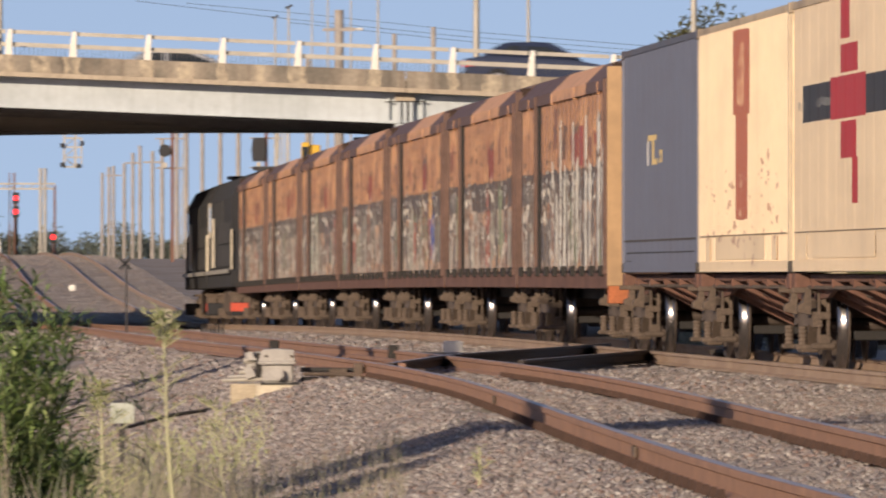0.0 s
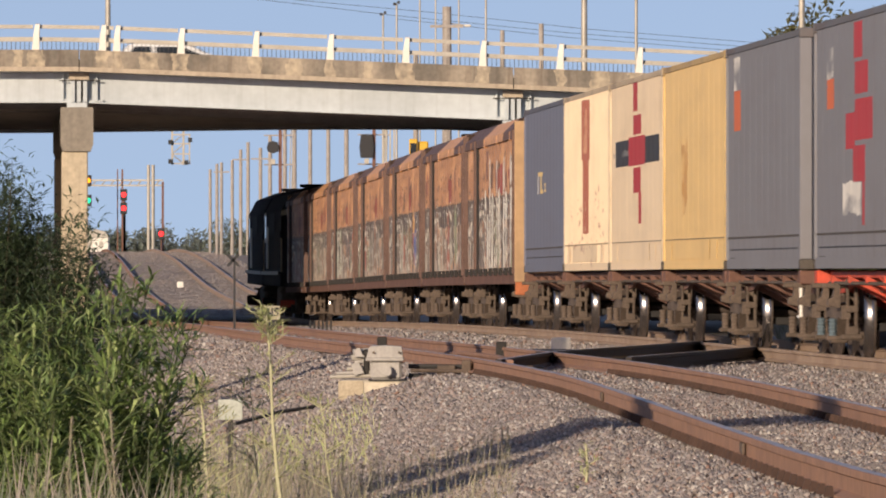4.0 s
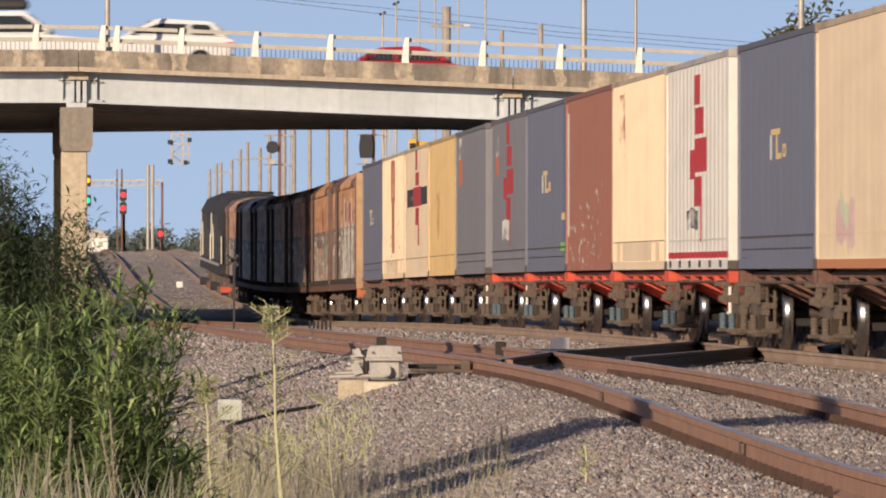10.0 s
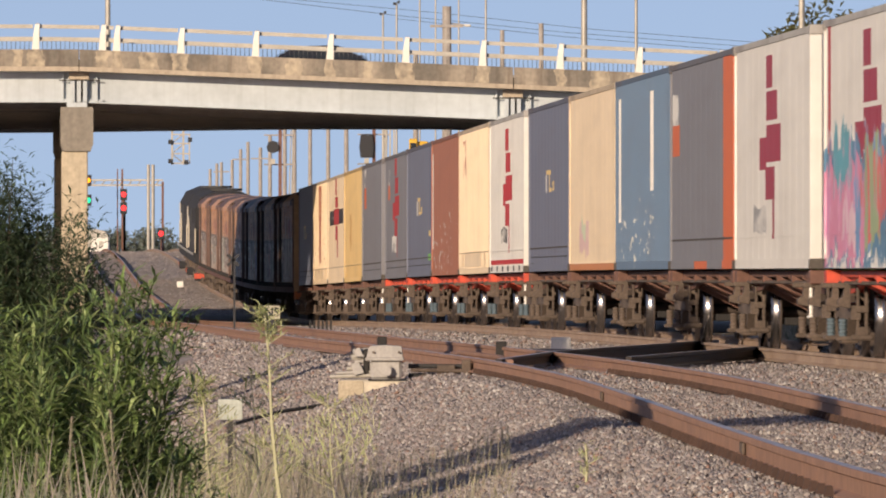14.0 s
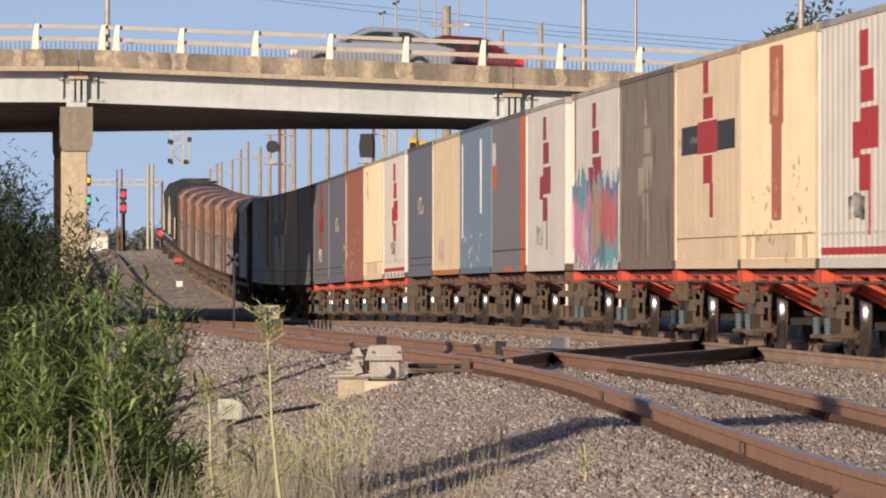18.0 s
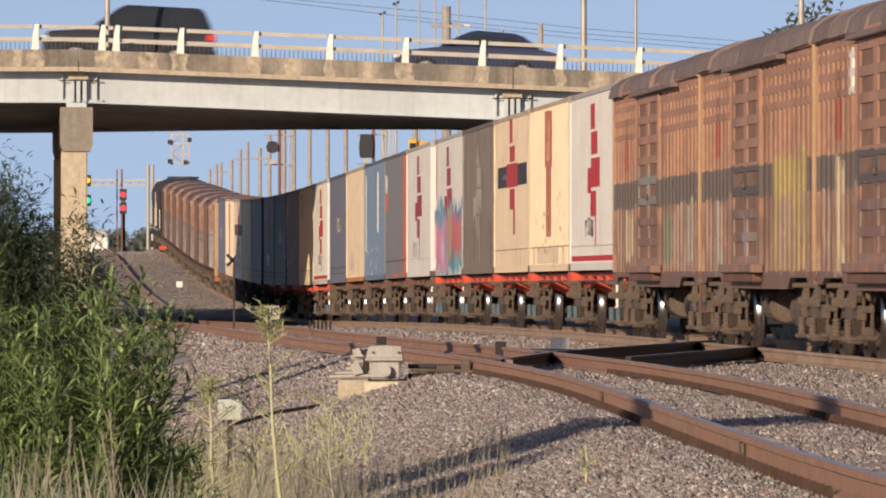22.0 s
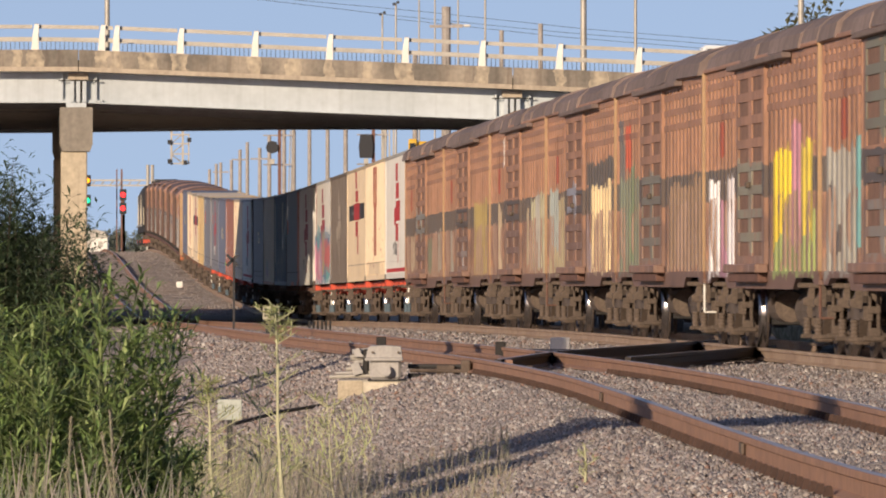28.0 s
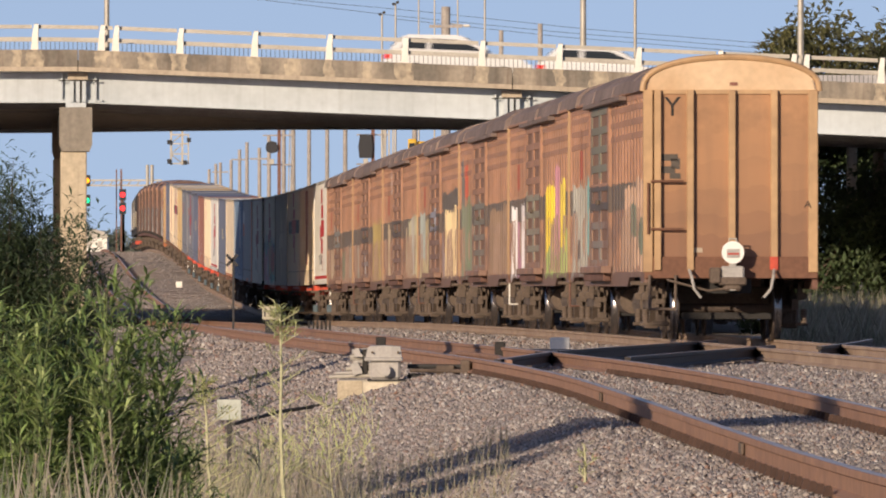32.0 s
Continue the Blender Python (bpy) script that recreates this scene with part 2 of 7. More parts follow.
bm = bmesh.new()
ys = [-300, -100, 0, 30] + [40 + 3 * i for i in range(70)] + [250 + 8 * i for i in range(70)] + [830, 900, 1000, 1200, 1600, 2400, 4500]
xs = [-3000, -800, -200, -90, -50, -36] + [-28 + 0.8 * i for i in range(62)] + [26, 32, 60, 200, 800, 3000]
rows = [[bm.verts.new((x, y, ground_z(x, y))) for x in xs] for y in ys]
for r, s in zip(rows, rows[1:]):
    for i in range(len(xs) - 1):
        bm.faces.new((r[i], r[i + 1], s[i + 1], s[i])).smooth = True
ground = tagged(part("ground", bm, M_BALLAST, None), "grey-brown crushed stone ballast round the tracks", "ground", kind="structure")


def island_mat(name, cols, rough=0.95):
    """A colour for each loose piece of a joined mesh."""
    m = mat(name, cols[0], rough, var=0.3, scale=9)
    nt = m.node_tree
    g = nt.nodes.new("ShaderNodeNewGeometry")
    ra = nt.nodes.new("ShaderNodeValToRGB")
    el = ra.color_ramp.elements
    while len(el) < len(cols):
        el.new(0.5)
    for i, c in enumerate(cols):
        el[i].position = i / max(1, len(cols) - 1)
        el[i].color = (*c, 1)
    nt.links.new(g.outputs["Random Per Island"], ra.inputs[0])
    hs = [n for n in nt.nodes if n.type == 'HUE_SAT'][0]
    nt.links.new(ra.outputs[0], hs.inputs["Color"])
    return m


def joined(name, verts, faces, material):
    me = bpy.data.meshes.new(name)
    me.from_pydata(verts, [], faces)
    me.materials.append(material)
    return new(name, me)


rng = np.random.default_rng(4)


def stones(y0, y1, density, r0, r1, left, right):
    """Loose ballast: eight-sided lumps strewn between two lines over the ground."""
    n = int((y1 - y0) * (right + left) * density)
    ys_ = rng.uniform(y0, y1, n)
    xs_ = np.array([line_x(y) for y in ys_]) + rng.uniform(-left, right, n)
    keep = (xs_ > -0.043 * ys_ - 0.3) & (xs_ < 0.052 * ys_)
    xs_, ys_ = xs_[keep], ys_[keep]
    n = len(xs_)
    zs_ = np.array([ground_z(a, b) for a, b in zip(xs_, ys_)])
    rad = rng.uniform(r0, r1, n)
    dirs = np.array([(1, 0, 0), (0, 1, 0), (-1, 0, 0), (0, -1, 0), (0, 0, 1), (0, 0, -1)], float)
    ang = rng.uniform(0, 6.28, n)
    ca, sa = np.cos(ang), np.sin(ang)
    v = np.empty((n, 6, 3))
    for k, d in enumerate(dirs):
        f = rad * rng.uniform(0.65, 1.35, n)
        jx, jy, jz = (rng.uniform(-0.45, 0.45, n) * rad for _ in range(3))
        a, b, c = d[0] * f + jx, d[1] * f + jy, d[2] * f * 0.85 + jz
        v[:, k, 0], v[:, k, 1], v[:, k, 2] = xs_ + a * ca - b * sa, ys_ + a * sa + b * ca, zs_ + c + rad * 0.35
    tri = np.array([(0, 1, 4), (1, 2, 4), (2, 3, 4), (3, 0, 4), (1, 0, 5), (2, 1, 5), (3, 2, 5), (0, 3, 5)])
    f = (tri[None] + 6 * np.arange(n)[:, None, None]).reshape(-1, 3)
    me = bpy.data.meshes.new("ballast_stones")
    me.vertices.add(n * 6)
    me.vertices.foreach_set("co", v.reshape(-1))
    me.loops.add(len(f) * 3)
    me.loops.foreach_set("vertex_index", f.reshape(-1).astype(np.int32))
    me.polygons.add(len(f))
    me.polygons.foreach_set("loop_start", np.arange(0, len(f) * 3, 3, dtype=np.int32))
    me.update(calc_edges=True)
    me.materials.append(M_STONES)
    return tagged(new("ballast_stones", me), "loose grey-brown crushed ballast stones", "gravel", kind="stuff")


M_STONES = island_mat("ballast_stone", ((0.14, 0.125, 0.12), (0.28, 0.245, 0.225), (0.36, 0.31, 0.285), (0.24, 0.195, 0.17), (0.53, 0.49, 0.45), (0.21, 0.19, 0.185), (0.32, 0.285, 0.28), (0.27, 0.17, 0.13)))
stones(53, 112, 310, 0.010, 0.026, 10.5, -1.0)
stones(112, 180, 100, 0.016, 0.036, 9.5, 0.4)
stones(180, 330, 16, 0.025, 0.05, 7.5, 0.4)
stones(400, 560, 14, 0.012, 0.028, 12.0, 3.0)
stones(560, 720, 8, 0.015, 0.035, 12.0, 3.0)

# ---- tracks
RAIL = ((-0.07, -0.165), (0.07, -0.165), (0.07, -0.15), (0.012, -0.125), (0.012, -0.05), (0.036, -0.04), (0.036, -0.004), (0.03, 0), (-0.03, 0),
        (-0.036, -0.004), (-0.036, -0.04), (-0.012, -0.05), (-0.012, -0.125), (-0.07, -0.15))
GAUGE = 0.76
M_SLEEPER = mat("concrete_sleeper", (0.34, 0.29, 0.25), 0.9, var=0.3, scale=2, random_obj=0.2)


def rail(parent, pts, label="", steel=None):
    ob = part("rail", sweep(pts, RAIL), steel or M_RAIL, parent, label)
    ob.data.materials.append(M_RAILTOP)
    for p in ob.data.polygons:
        if p.normal.z > 0.9 and p.center.z > -0.02 + rail_z(p.center.y):
            p.material_index = 1
    return ob


def track(name, label, y0, y1, off, sleepers=(), step=6):
    t = root(name, label, "track", kind="structure")
    n = int((y1 - y0) / step)
    for s in (-GAUGE, GAUGE):
        rail(t, [line_at(y0 + (y1 - y0) * i / n, off(y0 + (y1 - y0) * i / n) + s) for i in range(n + 1)], steel=M_MAINRAIL if name == "track_main" else None)
    if sleepers:
        me = boxes((-1.25, 1.25, -0.12, 0.12, -0.36, -0.196), bevel=0.015)
        first = part("sleeper", me, M_SLEEPER, t)
        y = sleepers[0]
        first.matrix_basis = Matrix.Translation(line_at(y, off(y)))
        while y < sleepers[1]:
            y += 0.66
            share("sleeper", first.data, t, Matrix.Translation(line_at(y, off(y))) @ pose(0, 0, 0, rz=2.4))
    return t


main_track = track("track_main", "main line track with dull rusty rails on ballast", 40, 900, lambda y: 0.0, (105, 190))
left_track = track("track_siding", "siding track with bright rusty rails on ballast", 45, 900, left_off, (60, 150))

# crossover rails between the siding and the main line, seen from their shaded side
# the shade on that side is painted on as near-black steel
M_SHADERAIL = mat("shaded_black_rail", (0.04, 0.03, 0.026), 0.7, 0.2, var=0.3, scale=1.5)
crossover = root("track_crossover", "dark crossover rails of a turnout between two tracks", "track", kind="structure")
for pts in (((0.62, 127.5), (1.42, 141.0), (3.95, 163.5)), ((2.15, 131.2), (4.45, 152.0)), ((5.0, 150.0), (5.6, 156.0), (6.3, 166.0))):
    rail(crossover, [(x, y, 0.004) for x, y in pts]).data.materials[0] = M_SHADERAIL
part("frog", prism(bmesh.new(), ((1.30, 139.0), (1.42, 139.0), (1.75, 146.5), (1.0, 146.5)), -0.1, -0.01, "z"), M_SHADERAIL, crossover)
part("check_rail", sweep([(0.75, 127.0, 0.0), (0.66, 134.0, 0.0), (0.2, 142, 0.0)], RAIL), M_RAIL, crossover)

# rail clips along the siding, fishplates
verts, faces = [], []
for s in (-GAUGE, GAUGE):
    y = 58.0
    while y < 128:
        c = line_at(y, left_off(y) + s)
        for side in (-1, 1):
            for dy in (-0.05, 0.05):
                b0 = len(verts)
                for dx, dz in ((0.055, -0.16), (0.115, -0.16), (0.10, -0.105), (0.07, -0.105)):
                    for e in (-0.018, 0.018):
                        verts.append((c.x + side * dx, c.y + dy + e, c.z + dz))
                for i in range(4):
                    j = (i + 1) % 4
                    faces.append((b0 + 2 * i, b0 + 2 * i + 1, b0 + 2 * j + 1, b0 + 2 * j))
                faces.append((b0, b0 + 2, b0 + 4, b0 + 6))
                faces.append((b0 + 1, b0 + 7, b0 + 5, b0 + 3))
        y += 0.66
clips = joined("rail_clips", verts, faces, mat("rusty_clip", (0.07, 0.04, 0.03), 0.9, var=0.3))
clips.parent = left_track
tagged(clips, "rusty spring clips along the rail foot", kind="stuff")
for yy in (69.0, 97.5):
    c = line_at(yy, left_off(yy) - GAUGE)
    part("fishplate", boxes((c.x - 0.035, c.x - 0.013, yy - 0.3, yy + 0.3, c.z - 0.12, c.z - 0.05), bevel=0.006), M_BOGIE, left_track)

M_REDOX = mat("red_oxide", (0.36, 0.10, 0.06), 0.8)
# ---- point machine on its concrete block
PM = (-0.62, 130.0)
M_CAST = mat("grey_cast_housing", (0.40, 0.38, 0.35), 0.6, var=0.2, scale=4)
M_PLINTH = mat("pale_plinth", (0.62, 0.55, 0.42), 0.85, var=0.2, scale=3)
M_LEDGE0 = mat("stained_plinth", (0.46, 0.39, 0.28), 0.9, var=0.3, scale=4)
pm = root("point_machine", "grey cast point machine on a pale concrete block beside the rail", "point machine", m=pose(PM[0], PM[1], -0.02) @ Matrix.Scale(1.22, 4))
part("plinth", boxes((-0.475, 0.95, -0.35, 0.9, -0.75, -0.192), bevel=0.02), M_PLINTH, pm, "pale weathered concrete block")
part("plinth_end", boxes((-0.48, -0.245, -0.36, -0.352, -0.42, -0.195)), M_LEDGE0, pm, "stained end of the concrete block")
part("housing", boxes((-0.18, 0.115, -0.3, 0.5, -0.186, 0.0), bevel=0.025), M_CAST, pm)
part("cover", prism(bmesh.new(), ((-0.215, 0.025), (0.125, 0.025), (0.112, 0.125), (-0.03, 0.135), (-0.17, 0.13), (-0.195, 0.115)), -0.33, 0.55), M_CAST, pm)
part("cover_rim", boxes((-0.225, 0.135, -0.345, 0.56, -0.012, 0.024), bevel=0.01), M_CAST, pm)
part("motor_end", rods(((-0.027, -0.31, -0.105), (-0.027, -0.36, -0.105), 0.058), seg=18), M_CAST, pm)
part("motor_cap", rods(((-0.027, -0.36, -0.105), (-0.027, -0.40, -0.105), 0.046), seg=18), M_CAST, pm)
for bx_ in (-0.15, 0.09):
    part("cover_bolt", rods(((bx_, -0.34, 0.07), (bx_, -0.36, 0.07), 0.012)), M_BOGIE, pm)
for k, (x0, x1, z, r) in enumerate(((-0.20, -0.34, 0.085, 0.028), (-0.18, -0.36, 0.03, 0.03), (-0.19, -0.33, -0.015, 0.022), (-0.17, -0.40, -0.075, 0.02), (-0.17, -0.50, -0.115, 0.016), (-0.17, -0.56, -0.15, 0.018))):
    part("cable_gland", rods(((x0, -0.1 - 0.02 * k, z), (x1, -0.14, z - 0.012), r)), M_CAST if k % 2 == 0 else M_GALV, pm)
part("crank_arm", prism(bmesh.new(), ((-0.33, 0.03), (-0.31, 0.11), (-0.28, 0.11), (-0.26, 0.06), (-0.23, 0.03)), -0.22, -0.12), M_CAST, pm, "pale grey cast crank arm")
part("crank_arm", prism(bmesh.new(), ((-0.33, -0.15), (-0.36, -0.04), (-0.29, -0.02), (-0.24, -0.12)), -0.24, -0.14), M_CAST, pm, "pale grey cast crank arm")
part("gear_block", boxes((-0.245, -0.19, -0.2, 0.15, -0.16, 0.10), bevel=0.012), M_BLACK, pm)
for z in (-0.06, -0.15):
    part("throw_bar", rods(((0.18, -0.05, z), (0.98, 0.05, z - 0.01), 0.022)), M_DARKSTEEL, pm)
part("crank", boxes((0.45, 0.62, -0.12, 0.12, -0.17, -0.05), bevel=0.01), M_BOGIE, pm)
for x0, x1, y, z, r in ((0.2, 1.3, -0.15, -0.10, 0.018), (0.3, 1.15, -0.22, -0.16, 0.022), (0.55, 1.45, 0.15, -0.12, 0.02), (0.75, 1.35, -0.1, -0.05, 0.016)):
    part("rod", rods(((x0, y, z), (x1, y + 0.1, z - 0.02), r)), M_BOGIE, pm)
for x in (0.72, 0.9, 1.08):
    part("lug", boxes((x - 0.04, x + 0.05, -0.26, -0.1, -0.20, 0.0), bevel=0.012), M_REDOX if x > 0.8 else M_BOGIE, pm)
part("crank", boxes((0.68, 0.78, -0.1, 0.1, -0.14, -0.05), bevel=0.01), M_BOGIE, pm)
part("base_plate", boxes((-0.20, 0.42, -0.36, 0.5, -0.2, -0.186), bevel=0.004), M_DARKSTEEL, pm)
part("stretcher_bar", boxes((0.9, 1.6, -0.04, 0.04, -0.19, -0.12), bevel=0.006), M_REDOX, pm, "red oxide painted bar")

# cable conduit that runs down the bank from the machine
tagged(part("conduit", rods(((-1.25, 129.5, -0.52), (-1.85, 128.5, -0.60), 0.022), ((-1.85, 128.5, -0.60), (-2.35, 127, -0.72), 0.022)), M_DARKSTEEL, None),
       "dark cable conduit lying on the ballast bank", "pipe")

# small white marker block between the tracks, and a pale cable pit lid on a stake
mk = root("marker_block", "small pale concrete marker block between the rails", "marker", m=pose(1.62, 156.0, 0.06) @ Matrix.Scale(1.1, 4))
part("block", boxes((-0.125, 0.125, -0.1, 0.1, -0.2, 0.02), bevel=0.012), M_POST, mk)
st = root("stake_sign", "small pale metal plate on a short stake in weeds", "marker", m=pose(-1.66, 88.0, 0))
part("plate", boxes((-0.095, 0.095, 0, 0.012, -0.16, 0.0), bevel=0.004), mat("dull_plate", (0.50, 0.53, 0.46), 0.5, 0.2), st)
part("stake", boxes((-0.02, 0.02, 0.012, 0.04, -0.85, -0.02)), M_DARKSTEEL, st)

# poles beside the line, out of sight to the left, whose shadows lie across the bank
# weathered timber, its colour paled further to carry the far poles' haze
M_WOODPOLE = mat("hazed_weathered_pole", (0.40, 0.36, 0.32), 0.9, var=0.3, scale=1.2, streak=0.3)
for x, y in ((-9.7, 135.0), (-10.0, 141.0)):
    tagged(part("service_pole", rods(((x, y, -1.4), (x, y, 7.2), 0.35)), M_WOODPOLE, None), "grey weathered timber service pole beside the line", "pole", "line side poles")

# dark trackside boxes on the siding rail, short pegs, and a flat slab standing in for pale bare ground at the edge of
# the bank
for x, y, d in ((675, 604, 160.0), (886, 613, 149.0)):
    X, Z = (x - 784) / F_LENS * d, 1 + (480 - y) / F_LENS * d
    tagged(part("rail_box", boxes((X - 0.07, X + 0.07, d, d + 0.2, Z - 0.2, Z + 0.06), bevel=0.012), M_BLACK, None), "small black box fixed beside the siding rail", "track box", "track boxes")
for k in range(6):
    X, Z = (548 + 7 * k - 784) / F_LENS * 215.0, 1 + (480 - 580) / F_LENS * 215.0
    tagged(part("short_peg", boxes((X - 0.02, X + 0.02, 215 + 0.4 * k, 215.06 + 0.4 * k, Z - 0.15, Z + 0.13), bevel=0.005), M_BLACK, None), "short dark peg standing beside the main track", "peg", "short pegs")
tagged(part("sleeper_end", prism(bmesh.new(), ((0.98, 90.5), (1.2, 89.6), (1.45, 91.5), (1.50, 96.0), (1.3, 100.0), (1.05, 99.0), (1.0, 95.0)), -0.5, -0.185, "z"), M_LEDGE0, None), "pale patch of bare ground at the ballast edge", "sleeper")

# ---- road bridge over the line
BY = 312.0
BK = BY / F_LENS


def bx(x):
    return (x - 784) * BK


def fall(x):
    """How far the road lies below its crest at x metres along the bridge."""
    a = x - bx(135)
    if a <= 0:
        return -0.0012 * min(0.0, a) * 0
    return 0.0395 * a + 0.00012 * a * a if a < 40 else 0.0395 * 40 + 0.192 + 0.049 * (a - 40)


def far_fall(x):
    return 0.62 - 0.008 * (x - bx(0)) if x < bx(800) else 0.62 - 0.008 * (bx(800) - bx(0)) + 0.045 * (x - bx(800))


CREST = 1 + (480 - 88) * BK       # parapet top at the crest


def stretch(name, x0, x1, y0, y1, z0, z1, material, parent, label="", step=2.0):
    """A bar along the bridge that follows its fall; z from the parapet's top."""
    bm = bmesh.new()
    n = max(1, int(abs(x1 - x0) / step))
    rings = []
    for i in range(n + 1):
        x = x0 + (x1 - x0) * i / n
        z = CREST - fall(x)
        rings.append([bm.verts.new(p) for p in ((x, y0, z + z0), (x, y1, z + z0), (x, y1, z + z1), (x, y0, z + z1))])
    for a, b in zip(rings, rings[1:]):
        for i in range(4):
            bm.faces.new((a[i], b[i], b[(i + 1) % 4], a[(i + 1) % 4]))
    bm.faces.new(rings[0])
    bm.faces.new(rings[-1][::-1])
    bmesh.ops.recalc_face_normals(bm, faces=bm.faces[:])
    return part(name, bm, material, parent, label)


POSTS = [bx(v) for v in (-720, -600, -480, -360, -240, -180, -55, 62, 180, 205, 319, 451, 583, 717, 853, 990, 1130, 1274, 1404, 1427, 1560, 1695, 1830, 1965, 2100)]
M_PARAPET = mat("mouldy_parapet", (0.335, 0.285, 0.22), 0.9, var=0.25, scale=1.0, tint=(0.165, 0.145, 0.118), streak=0.4, bump=0.15, stretch=(1.1, 1.0, 0.5), sharp=(0.38, 0.60))


def wash_stains(m, places, col):
    """Pale ragged runs where rain washed the mould off the wall below each post."""
    N, L = m.node_tree.nodes, m.node_tree.links
    b = N["Principled BSDF"]
    tc = N.new("ShaderNodeTexCoord")
    nz = N.new("ShaderNodeTexNoise")
    nz.inputs["Scale"].default_value, nz.inputs["Detail"].default_value = 2.5, 6
    L.new(tc.outputs["Object"], nz.inputs["Vector"])
    sp = N.new("ShaderNodeSeparateXYZ")
    L.new(tc.outputs["Object"], sp.inputs[0])
    ad = N.new("ShaderNodeMath")
    ad.operation = 'MULTIPLY_ADD'
    ad.inputs[1].default_value = 0.5
    L.new(nz.outputs[0], ad.inputs[0])
    L.new(sp.outputs[0], ad.inputs[2])
    fac = None
    for k, x in enumerate(places):
        c = N.new("ShaderNodeMath")
        c.operation = 'COMPARE'
        c.inputs[1].default_value, c.inputs[2].default_value = x + 0.25, (0.13, 0.24, 0.18)[k % 3]
        L.new(ad.outputs[0], c.inputs[0])
        if fac is None:
            fac = c.outputs[0]
        else:
            mx = N.new("ShaderNodeMath")
            mx.operation = 'MAXIMUM'
            L.new(fac, mx.inputs[0])
            L.new(c.outputs[0], mx.inputs[1])
            fac = mx.outputs[0]
    n2 = N.new("ShaderNodeTexNoise")
    n2.inputs["Scale"].default_value, n2.inputs["Detail"].default_value = 5, 6
    L.new(tc.outputs["Object"], n2.inputs["Vector"])
    mr = N.new("ShaderNodeMapRange")
    mr.inputs[1].default_value, mr.inputs[2].default_value = 0.30, 0.75
    L.new(n2.outputs[0], mr.inputs[0])
    mu = N.new("ShaderNodeMath")
    mu.operation = 'MULTIPLY'
    L.new(fac, mu.inputs[0])
    L.new(mr.outputs[0], mu.inputs[1])
    mix = N.new("ShaderNodeMix")
    mix.data_type = 'RGBA'
    mix.inputs[7].default_value = (*col, 1)
    L.new(mu.outputs[0], mix.inputs[0])
    L.new(b.inputs["Base Color"].links[0].from_socket, mix.inputs[6])
    L.new(mix.outputs[2], b.inputs["Base Color"])


wash_stains(M_PARAPET, POSTS[6:21] + [bx(v) for v in (30, 260, 520, 650, 1060)], (0.54, 0.45, 0.32))
M_PIER = mat("pier_concrete", (0.52, 0.44, 0.31), 0.9, var=0.25, scale=0.7, tint=(0.40, 0.34, 0.25), streak=0.25, bump=0.15)
M_CAP = mat("grimy_cap_concrete", (0.27, 0.24, 0.195), 0.9, var=0.25, scale=0.9, tint=(0.20, 0.175, 0.14), streak=0.2, bump=0.15)
M_LEDGE = mat("pale_ledge", (0.46, 0.385, 0.29), 0.85, var=0.2, scale=0.8, streak=0.2)
bridge = root("road_bridge", "steel girder road bridge with stained concrete parapet", "bridge")
JOINTS = [bx(-700), bx(139), bx(908), bx(1690), bx(2500)]
for a, b in zip(JOINTS, JOINTS[1:]):
    stretch("parapet", a + 0.012, b - 0.012, BY, BY + 0.3, -0.47, 0.0, M_PARAPET, bridge, "tan concrete parapet with dark mould stains")
    stretch("ledge", a + 0.012, b - 0.012, BY - 0.06, BY + 0.3, -0.60, -0.474, M_LEDGE, bridge)
    stretch("girder", a + 0.1, b - 0.1, BY + 0.70, BY + 0.74, -1.42, -0.62, M_GIRDER, bridge, "white painted steel girder web with rust runs")
    stretch("girder_flange", a + 0.1, b - 0.1, BY + 0.55, BY + 0.95, -1.46, -1.42, M_GIRDER, bridge)
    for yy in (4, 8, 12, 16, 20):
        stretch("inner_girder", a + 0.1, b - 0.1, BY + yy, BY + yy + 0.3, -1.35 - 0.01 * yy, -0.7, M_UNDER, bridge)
    for e in (a + 0.35, b - 0.35):
        z = CREST - fall(e)
        for dx in (-0.12, 0.12):
            part("stiffener", boxes((e + dx - 0.025, e + dx + 0.025, BY + 0.57, BY + 0.70, z - 1.42, z - 0.63)), M_GIRDER, bridge)
        part("bearing_plate", boxes((e - 0.3, e + 0.3, BY + 0.59, BY + 0.69, z - 1.42, z - 1.36)), M_GIRDER, bridge)
    if a > bx(-100):
        z = CREST - fall(a)
        part("joint_bar", boxes((a - 0.57, a + 0.57, BY + 0.44, BY + 0.48, z - 0.86, z - 0.83)), M_DARKSTEEL, bridge)
        part("joint_cover", boxes((a - 0.30, a + 0.26, BY + 0.45, BY + 0.52, z - 0.82, z - 0.63)), M_LEDGE, bridge)
        for dx in (-0.19, -0.02, 0.15):
            part("joint_post", boxes((a + dx - 0.055, a + dx + 0.055, BY + 0.46, BY + 0.52, z - 1.44, z - 0.865)), M_GIRDER, bridge)

def deck_z(x, d):
    """The road's surface at x along the bridge and d metres behind its near edge."""
    zn = CREST - fall(x) - 0.28
    zf = min(zn - 0.1, CREST - 0.75 - far_fall(x))
    return zn + (zf - zn) * d / 24.0


